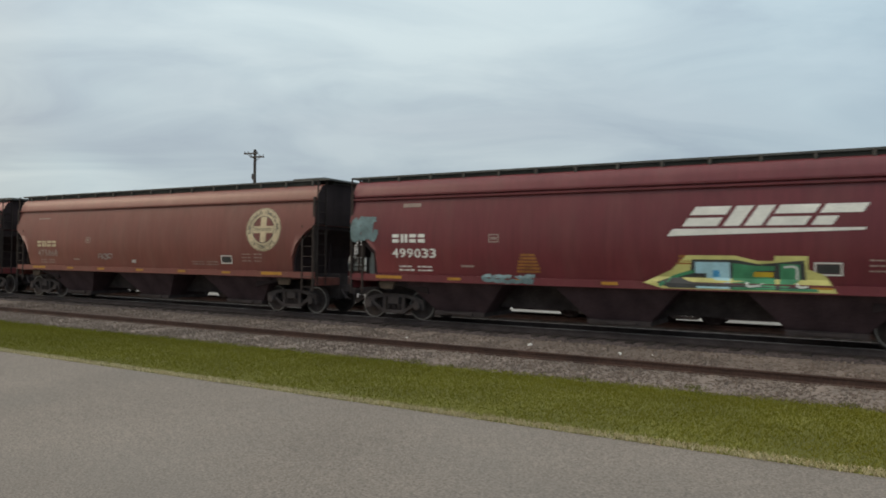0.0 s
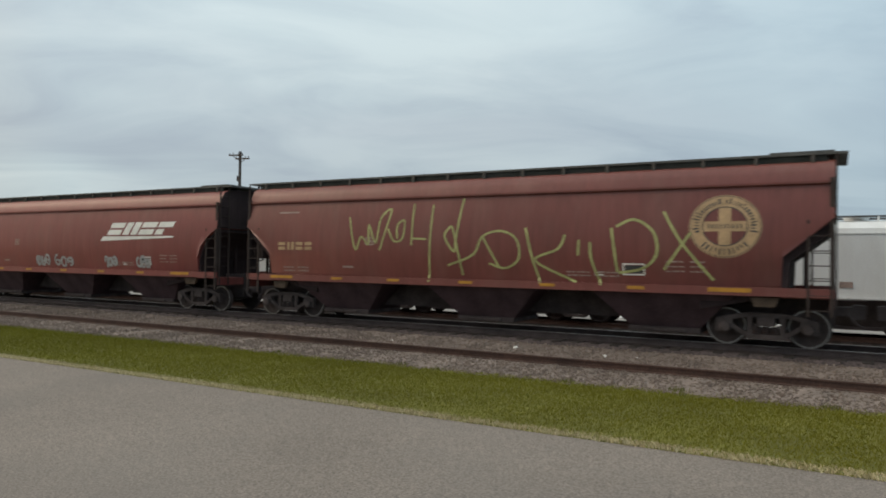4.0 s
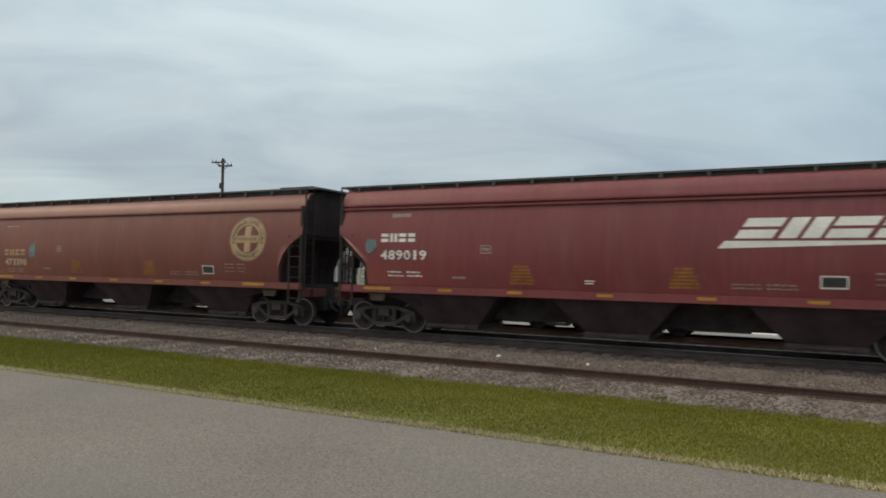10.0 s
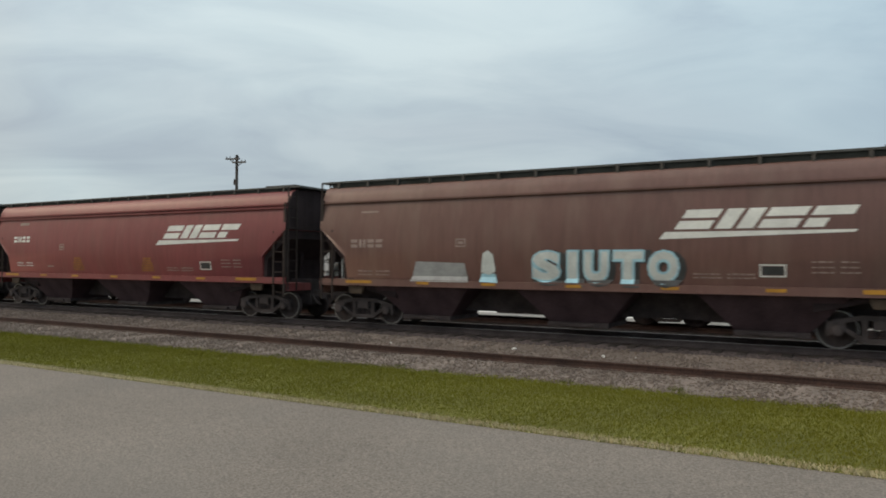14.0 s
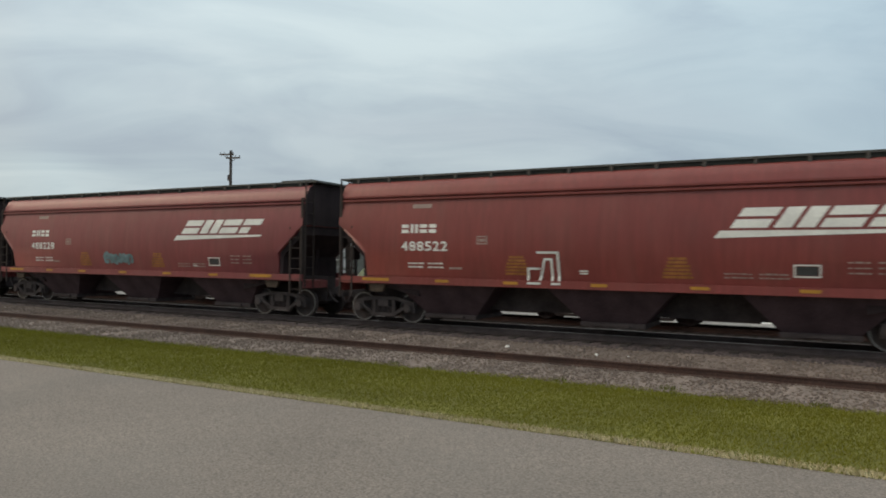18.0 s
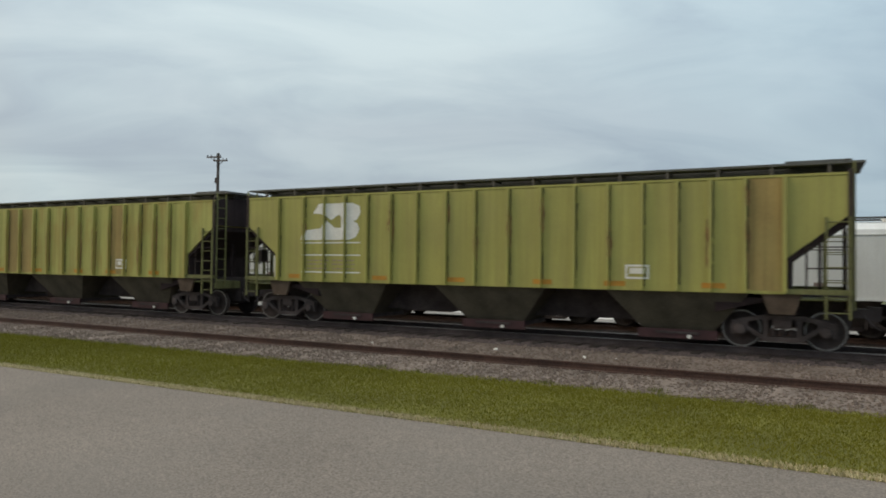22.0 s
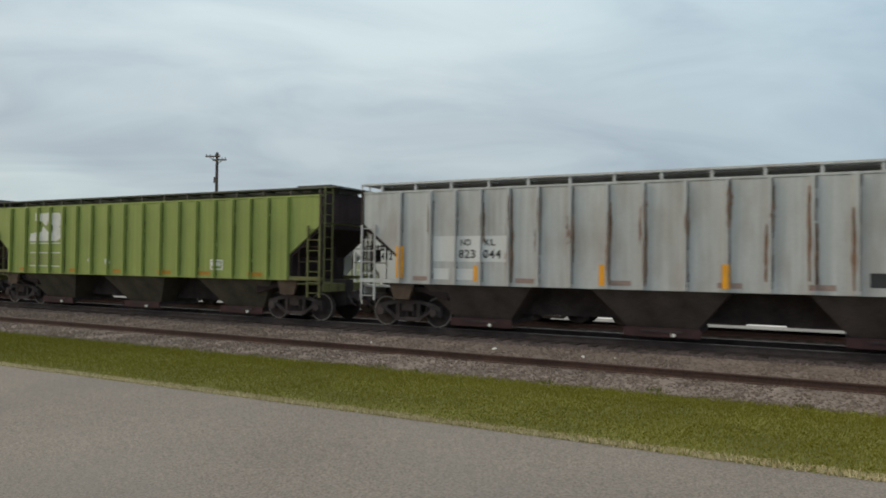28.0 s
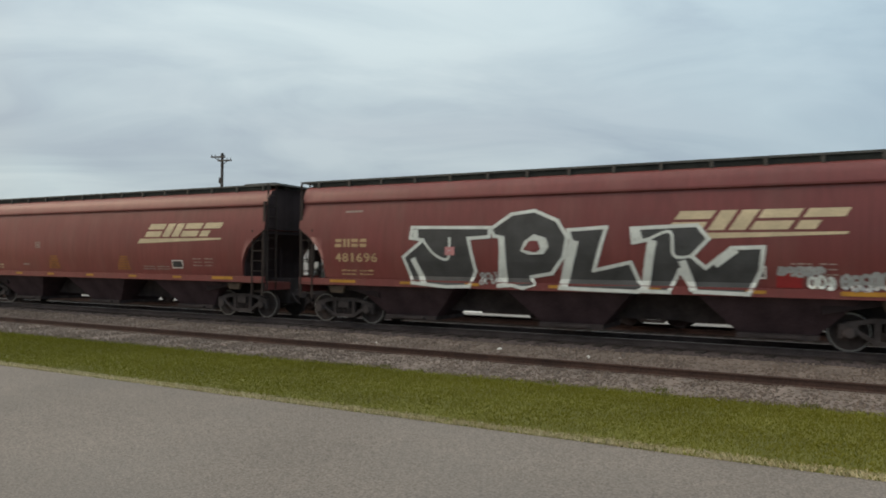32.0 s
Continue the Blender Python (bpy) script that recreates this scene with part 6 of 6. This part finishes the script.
c = trin("orange", "484293", "cream", mark=WHITE_PAINT, x=2.16, mx=0.5, seed=20, note="white graffiti")
lay(c[0], "graffiti_cloud", blob([(-1.54, 1.27), (2.82, 1.30), (2.55, 1.55), (2.30, 1.60), (1.2, 1.55), (-0.6, 1.85), (-1.15, 1.60)]), SPRAY_CYAN, c[1], False, 0.009)
for ch, x0, x1, s in (("J", -0.70, 0.30, 0.15), ("4", 0.30, 1.35, 0.1), ("F", 1.35, 2.2, 0.05)):
    lay(c[0], "graffiti_rim", glyph_box(ch, x0, x1, 1.42, 2.32, "rim", s, 0.07), SPRAY_DARK, c[1], False, 0.014)
    lay(c[0], "graffiti_letter", glyph_box(ch, x0, x1, 1.42, 2.32, "rim", s), SPRAY_WHITE, c[1], False, 0.020)

c = trin("brown", "477878", short="short", shift=0.27, x=2.06, seed=21, note="green graffiti")
TOP = [(-4.48, 1.27), (-4.30, 1.95), (-3.74, 2.42), (-3.32, 2.14), (-2.74, 2.44), (-2.44, 2.14), (-1.96, 2.50), (-1.68, 2.26), (-0.82, 2.50), (-0.70, 2.2), (-1.02, 1.75), (-0.52, 1.50), (-0.62, 1.27)]
lay(c[0], "graffiti_rim", blob(TOP), SPRAY_WHITE, c[1], False, 0.008)
lay(c[0], "graffiti_shadow", blob([(-4.38, 1.29), (-4.22, 1.92), (-3.74, 2.32), (-3.32, 2.04), (-2.76, 2.34), (-2.40, 2.02), (-1.96, 2.40), (-1.66, 2.16), (-0.90, 2.40), (-0.82, 2.2), (-1.16, 1.72), (-0.64, 1.46), (-0.70, 1.29)]), SPRAY_DARK, c[1], False, 0.012)
for ch, x0, x1, m in (("C", -4.25, -3.45, SPRAY_GREEN), ("A", -3.45, -2.55, SPRAY_GREEN), ("S", -2.55, -1.75, SPRAY_GREEN)):
    lay(c[0], "graffiti_letter", glyph_box(ch, x0, x1, 1.34, 2.26, "rim", 0.1), m, c[1], False, 0.017)
lay(c[0], "graffiti_letter", blob([(-1.62, 2.05), (-0.92, 2.32), (-1.00, 2.05), (-1.32, 1.80), (-0.80, 1.70), (-0.75, 1.34), (-1.62, 1.34), (-1.55, 1.52), (-1.15, 1.58), (-1.6, 1.72), (-1.25, 1.96)]), SPRAY_LEMON, c[1], False, 0.017)
lay(c[0], "graffiti_cup", blob([(2.94, 1.80), (3.34, 1.80), (3.42, 2.32), (2.80, 2.32)]), SPRAY_WHITE, c[1], False, 0.009)
lay(c[0], "cup_mark", bar(2.98, 3.30, 1.86, 2.08) + bar(2.90, 3.36, 2.18, 2.24), SPRAY_GREY, c[1], False, 0.013)
scribble(*c, SPRAY_GREY, 0.05, -0.3, 0.4, 1.85, 2.1, 4, 21)

c = trin("orange", "488522", x=2.48, seed=22, mx=0.75)
strokes(*c, SPRAY_WHITE, 0.06, [(-1.66, 2.20), (-1.14, 2.20), (-1.10, 1.36), (-1.28, 1.36), (-1.30, 2.02), (-1.48, 2.02), (-1.62, 1.36), (-1.92, 1.36), (-1.92, 1.76), (-1.64, 1.76)], smooth=False)
c = trin("red", "488228", x=2.56, mx=0.9, seed=23)
scribble(*c, SPRAY_TEAL, 0.12, -1.1, 0.4, 1.7, 2.05, 6, 23)
acf("brick", "483768", "cream", mark=CREAM_PAINT, num_mat=TAN_PAINT, x=2.42, seed=24)
c = acf("brick", "478806", "seal", mark=TAN_PAINT, num_mat=TAN_PAINT, x=5.92, seed=25, ends="straight")
strokes(*c, SPRAY_GREY, 0.055, [(-4.66, 1.42), (-4.56, 2.34), (-4.02, 1.48)], [(-4.70, 1.50), (-4.06, 1.58)], [(-4.22, 2.22), (-3.82, 1.42), (-3.70, 2.30), (-3.16, 1.42)], [(-3.14, 2.30), (-3.08, 1.44)], [(-3.58, 1.66), (-2.50, 2.22)], [(-2.60, 2.32), (-2.44, 1.42)], smooth=False)
strokes(*c, SPRAY_GREY, 0.035, [(-3.32, 2.14), (-3.02, 2.14), (-3.02, 2.38), (-3.32, 2.38), (-3.32, 2.14)], smooth=False)
scribble(*c, SPRAY_WHITE, 0.05, 2.5, 3.3, 1.5, 1.9, 4, 25)

c = ribbed_car("green", None, "bn", "green flat-sided ribbed hopper with orange reflectors", 26)
lay(c[0], "repaint_patch", blob([(-7.02, 4.0), (-8.1, 4.0), (-8.1, 3.3), (-7.02, 2.56)]), material("fresh_green_patch", (0.12, 0.25, 0.13), 0.6), FLAT, True)
for x, z0, z1 in ((-6.95, 1.46, 2.42), (-4.72, 1.6, 2.18), (-1.45, 1.5, 2.0), (1.25, 1.48, 1.96), (3.63, 1.48, 1.96), (5.94, 1.50, 2.44)):
    lay(c[0], "upright_reflector", bar(x - 0.08, x + 0.08, z0, z1), ORANGE, FLAT, True, 0.075)
scribble(*c, SPRAY_GREY, 0.07, -2.4, 2.1, 1.6, 2.1, 9, 26)
c = ribbed_car("yellowgreen", None, "bn", "yellow-green flat-sided ribbed hopper", 27)
rust_runs(c[0], ORANGE_RUST, 12, 27, 1.2)
rusty_panels(c[0], [(16, PANEL_OCHRE)])
c = ribbed_car("mustard", None, "bn", "rust-stained yellow-green ribbed hopper", 28)
rusty_panels(c[0], [(0, PANEL_OCHRE), (5, PANEL_OCHRE), (6, PANEL_OCHRE), (12, PANEL_OCHRE)])
rust_runs(c[0], ORANGE_RUST, 30, 28, 2.4)
c = ribbed_car("olive", None, "bn", "olive ribbed hopper with rust and faded white graffiti", 29)
rusty_panels(c[0], [(k, PANEL_RUST if k in (0, 8, 10, 16) else PANEL_OCHRE if k in (5, 12) else PANEL_TAN) for k in range(17)])
cut_x = HALF * EXTENT["rib"]
part("green_end_sheet", Shape().face((-cut_x, -1.5235, 3.215), (-7.54, -1.5235, 2.24), (-7.54, -1.5235, 4.03), (-cut_x, -1.5235, 4.03)), PAINT["green"], c[0], "greener sheet at the car's end")
rust_runs(c[0], ORANGE_RUST, 30, 29, 2.4)
for mat, pts in ((PANEL_TAN, [(-5.30, 3.52), (-4.92, 3.46), (-4.80, 3.62), (-4.86, 3.86), (-5.24, 3.80)]), (FADED_RED, [(-4.84, 3.55), (-4.66, 3.60), (-4.30, 3.38), (-3.98, 3.45), (-3.96, 3.78), (-4.20, 3.86), (-4.72, 3.84)]),
                 (PANEL_TAN, [(-4.60, 2.72), (-4.02, 2.70), (-3.98, 3.02), (-4.20, 3.22), (-4.44, 3.05)]), (FADED_RED, [(-4.80, 2.74), (-4.68, 2.72), (-4.66, 3.02), (-4.80, 3.04)])):
    lay(c[0], "faded_patch", blob(rounded(pts, 3)), mat, FLAT, True, 0.013)
lay(c[0], "capacity_stencil", lines(-5.9, -4.1, 2.34, 1, 0.1, 0.16), DIM_PAINT, FLAT, True, 0.008)
for pts in ([(-3.66, 1.86), (-3.58, 1.62), (-3.30, 1.62), (-3.30, 1.69), (-3.52, 1.72), (-3.56, 1.88)], [(-2.72, 2.24), (-2.20, 2.26), (-2.20, 1.47), (-2.90, 1.47), (-2.80, 1.58), (-2.66, 1.60)],
            [(-1.94, 2.20), (-1.36, 2.30), (-1.32, 1.46), (-1.98, 1.45), (-2.00, 1.72), (-1.76, 1.92), (-1.94, 2.02)], [(-1.26, 2.34), (-0.66, 2.34), (-0.70, 2.00), (-0.84, 1.80), (-1.06, 1.80), (-1.22, 1.98)],
            [(-1.20, 1.47), (-1.12, 1.62), (-0.74, 1.66), (-0.76, 1.48)], [(-0.52, 2.20), (-0.08, 2.22), (-0.07, 2.14), (-0.50, 2.12)],
            [(-0.30, 1.92), (-0.18, 2.06), (-0.02, 2.08), (0.16, 1.92), (0.24, 1.70), (0.48, 1.68), (0.46, 1.46), (-0.34, 1.45), (-0.10, 1.76)]):
    lay(c[0], "graffiti_letter", blob(rounded(pts, 3)), SPRAY_BONE, FLAT, True, 0.009)
for pts in ([(-2.56, 2.12), (-2.34, 2.14), (-2.36, 1.62), (-2.54, 1.60)], [(-1.84, 2.10), (-1.56, 2.12), (-1.62, 1.98), (-1.88, 1.76), (-1.72, 1.60), (-1.42, 1.66)], [(-1.10, 2.16), (-0.88, 2.18), (-0.92, 1.96), (-1.06, 1.95)],
            [(-0.26, 1.74), (-0.02, 1.90), (-0.04, 1.80), (-0.20, 1.60)]):
    lay(c[0], "letter_core", blob(rounded(pts, 3)), FADED_TAN, FLAT, True, 0.015)
for pts in ([(-3.21, 1.92), (-2.98, 2.06), (-2.90, 1.54), (-3.18, 1.62)], [(-0.52, 2.06), (-0.42, 1.96), (-0.36, 1.48), (-0.66, 1.49)]):
    lay(c[0], "rust_patch", blob(rounded(pts, 3)), RUST_BRIGHT, FLAT, True, 0.012)
for i, ch in enumerate("GRUMP"):
    x = 0.65 + i * 1.02
    lay(c[0], "graffiti_letter", glyph_box(ch, x, x + 0.92, 1.46, 2.24, "fat"), FADED_DARK if i % 2 else FADED_BROWN, FLAT, True, 0.014)
    lay(c[0], "graffiti_rim", glyph_box(ch, x, x + 0.92, 1.46, 2.24, "fat", 0, 0.05), SPRAY_BONE, FLAT, True, 0.009)
lay(c[0], "inspection_plate", frame_box(5.10, 5.62, 1.60, 1.94, 0.06), WHITE_PAINT, FLAT, True, 0.02)
c = ribbed_car("ribmaroon", words("468", -5.22, -4.66, 2.10, 2.36) + words("426", -4.47, -3.88, 2.10, 2.36), "script", "dark maroon ribbed hopper with slanted white badge", 30, mx=0.95)
for x in (-1.82, 1.74, 4.18):
    lay(c[0], "yellow_patch", bar(x - 0.2, x + 0.2, 1.46, 1.75), YELLOW, FLAT, True, 0.008)
ribbed_car("ribred", words("42", -6.15, -5.75, 1.98, 2.22) + words("97", -5.4, -5.0, 1.98, 2.22) + words("67", -4.7, -4.3, 1.98, 2.22), "script", "brick-red ribbed hopper with slanted white badge", 31)
ribbed_car("green", None, "bn", "green flat-sided ribbed hopper", 32)
c = ribbed_car("offwhite", None, "nd", "dirty off-white ribbed hopper streaked with rust", 33, PAINT["offwhite"], PAINT["offwhite"])
rust_runs(c[0], RUST_STREAK, 24, 33, 2.2)
lay(c[0], "owner_panel", frame_box(-5.9, -4.5, 1.98, 2.42, 0.04), WHITE_PAINT, FLAT, True, 0.01)
lay(c[0], "owner_mark", words("ND", -5.8, -5.35, 2.08, 2.34, "fat") + words("YX", -5.05, -4.6, 2.08, 2.34, "fat"), BLACK_PAINT, FLAT, True, 0.008)
lay(c[0], "capacity_stencil", lines(-5.8, -4.6, 1.85, 2), DIM_PAINT, FLAT, True)
for x, z0, z1 in ((-6.75, 1.55, 2.42), (-3.75, 1.45, 1.98), (-0.6, 1.45, 2.0), (2.6, 1.45, 2.0), (6.1, 1.5, 2.4)):
    lay(c[0], "upright_reflector", bar(x - 0.08, x + 0.08, z0, z1), ORANGE, FLAT, True, 0.075)
c = ribbed_car("grey", None, "nd", "light grey ribbed hopper streaked with rust", 34, PAINT["grey"], None)
lay(c[0], "owner_panel", bar(-5.98, -3.8, 2.0, 2.73), TANK_WHITE, FLAT, True, 0.006)
lay(c[0], "owner_mark", words("ND", -5.15, -4.85, 2.46, 2.64) + words("KL", -4.45, -4.15, 2.46, 2.64), BLACK_PAINT, FLAT, True, 0.012)
lay(c[0], "number", words("823", -5.2, -4.72, 2.10, 2.34) + words("044", -4.5, -4.0, 2.10, 2.34), BLACK_PAINT, FLAT, True, 0.012)
lay(c[0], "capacity_panel", bar(-5.96, -5.5, 1.48, 1.80), TANK_WHITE, FLAT, True)
lay(c[0], "capacity_panel", bar(-5.28, -4.75, 1.48, 1.80), TANK_WHITE, FLAT, True)
lay(c[0], "black_plate", bar(4.1, 4.5, 1.52, 1.84), BLACK_PAINT, FLAT, True)
rust_runs(c[0], RUST_STREAK, 34, 34, 2.4)
for x, z0, z1 in ((-6.95, 1.50, 2.44), (-4.66, 1.45, 1.9), (-1.36, 1.42, 1.96), (1.38, 1.42, 2.0), (4.6, 1.45, 1.9), (6.3, 1.5, 2.4)):
    lay(c[0], "upright_reflector", bar(x - 0.08, x + 0.08, z0, z1), ORANGE, FLAT, True, 0.075)
c = ribbed_car("brightgreen", None, "bn", "bright green flat-sided ribbed hopper", 35)
lay(c[0], "white_figure", words("9", -2.6, -2.35, 1.75, 1.98) + words("4", -1.6, -1.35, 1.75, 1.98), SPRAY_WHITE, FLAT, True)
trin("red", "488555", x=2.44, seed=36, mx=0.9)
trin("red", "487939", x=2.16, seed=37, mx=0.3)
acf("rust", "481412", "seal", mark=CREAM_PAINT, num_mat=TAN_PAINT, x=4.5, seed=38)

c = acf("brick", "481696", "cream", mark=TAN_PAINT, x=2.2, seed=39, note="dark graffiti")
J = [(-4.22, 3.0), (-1.90, 2.96), (-1.90, 2.70), (-2.50, 2.66), (-2.30, 1.74), (-2.48, 1.30), (-3.16, 1.27), (-4.20, 1.36), (-4.48, 2.12), (-3.86, 2.62), (-4.26, 2.68)]
P = [(-1.86, 2.92), (-1.3, 3.32), (-0.68, 3.4), (-0.08, 3.12), (0.18, 2.68), (0.1, 2.16), (-0.22, 1.7), (-0.76, 1.6), (-0.68, 1.4), (-0.98, 1.29), (-1.28, 1.36), (-1.64, 1.33), (-1.54, 2.68), (-1.76, 2.72)]
LL = [(0.2, 2.86), (1.14, 2.92), (0.84, 1.8), (1.72, 2.02), (1.96, 1.40), (1.88, 1.28), (0.0, 1.32), (0.28, 2.6)]
KK = [(1.74, 2.88), (3.2, 2.94), (3.44, 2.6), (3.08, 2.18), (3.38, 1.9), (3.92, 2.38), (4.56, 2.4), (4.5, 1.84), (4.26, 1.29), (3.14, 1.32), (2.82, 1.84), (2.58, 1.29), (1.98, 1.30), (2.16, 2.6), (1.78, 2.52)]
for o in (J, P, LL, KK):
    outlined(*c, o, SPRAY_DARK, SPRAY_WHITE, 0.095)
strokes(*c, SPRAY_WHITE, 0.17, [(-4.15, 2.02), (-3.85, 1.38)], [(-1.55, 2.62), (-1.48, 1.42)], [(0.38, 2.5), (0.12, 1.40)], [(2.22, 2.5), (2.06, 1.38)], [(2.9, 2.0), (3.1, 1.40)], [(3.62, 2.02), (3.95, 2.30)], [(-4.1, 2.86), (-4.1, 2.72)], [(1.86, 2.80), (1.92, 2.58)], lift=0.022)
strokes(*c, SPRAY_WHITE, 0.07, [(-3.86, 2.62), (-3.5, 2.2), (-3.1, 2.08), (-3.05, 2.66)], [(2.16, 2.62), (2.62, 2.78), (2.7, 2.2), (3.08, 2.18)], lift=0.023)
lay(c[0], "letter_hole", blob([(-1.04, 2.30), (-0.94, 2.56), (-0.68, 2.76), (-0.36, 2.66), (-0.28, 2.42), (-0.42, 2.22), (-0.82, 2.20)]), SPRAY_WHITE, c[1], False, 0.022)
lay(c[0], "letter_core", blob([(-0.96, 2.34), (-0.80, 2.58), (-0.58, 2.58), (-0.50, 2.36), (-0.64, 2.26)]), PAINT["red"], c[1], False, 0.027)
lay(c[0], "stencil_placard", bar(-3.18, -2.9, 2.18, 2.42), SPRAY_PINK, c[1], False, 0.027)
scribble(*c, SPRAY_GREY, 0.05, -2.2, -1.7, 1.35, 1.75, 3, 39)
lay(c[0], "red_patch", bar(4.80, 5.3, 1.46, 1.80), ORANGE_RED, c[1], False, 0.008)
scribble(*c, SPRAY_GREY, 0.07, 4.8, 5.7, 1.75, 1.95, 5, 40)
scribble(*c, SPRAY_WHITE, 0.06, 5.4, 5.9, 1.45, 1.75, 3, 41)
scribble(*c, SPRAY_GREY, 0.08, 6.0, 6.9, 1.45, 1.8, 5, 42)
acf("brick", "", "cream", mark=CREAM_PAINT, x=2.46, seed=40)



def motions():
    """The train rolls by at an almost even pace; each make of car has its own length over the couplers."""
    front = 0.0
    for k, car in enumerate(CARS):
        n = LENGTH[MAKES[k]]
        mid = front - n / 2 if k else n / 2
        front = mid - n / 2
        walk(car, [(t, pose(s + mid, D, 0.0)) for t, s in TRAIN])


LENGTH = {"t": 18.64, "m": 18.37, "s": 18.10, "r": 19.29, "a": 19.34, "w": 18.14}
MAKES = "tatawaaastaataamamtststtaarrrrrrrrrrttaaa"
TRAIN = [(0, -14.75), (1, 7.73), (2, 30.53), (3, 53.36), (4, 76.19), (5, 99.06), (6, 121.92), (7, 144.79), (8, 167.75),
         (9, 190.55), (10, 213.59), (11, 236.54), (12, 259.52), (13, 283.6), (14, 307.02), (15, 330.44), (16, 353.86), (17, 376.75),
         (18, 400.14), (19, 423.21), (20, 446.41), (21, 469.6), (22, 492.63), (23, 516.02), (24, 539.16), (25, 562.4), (26, 585.72),
         (27, 609.05), (28, 632.37), (29, 655.54), (30, 678.15), (31, 701.55), (32, 725.05)]
motions()
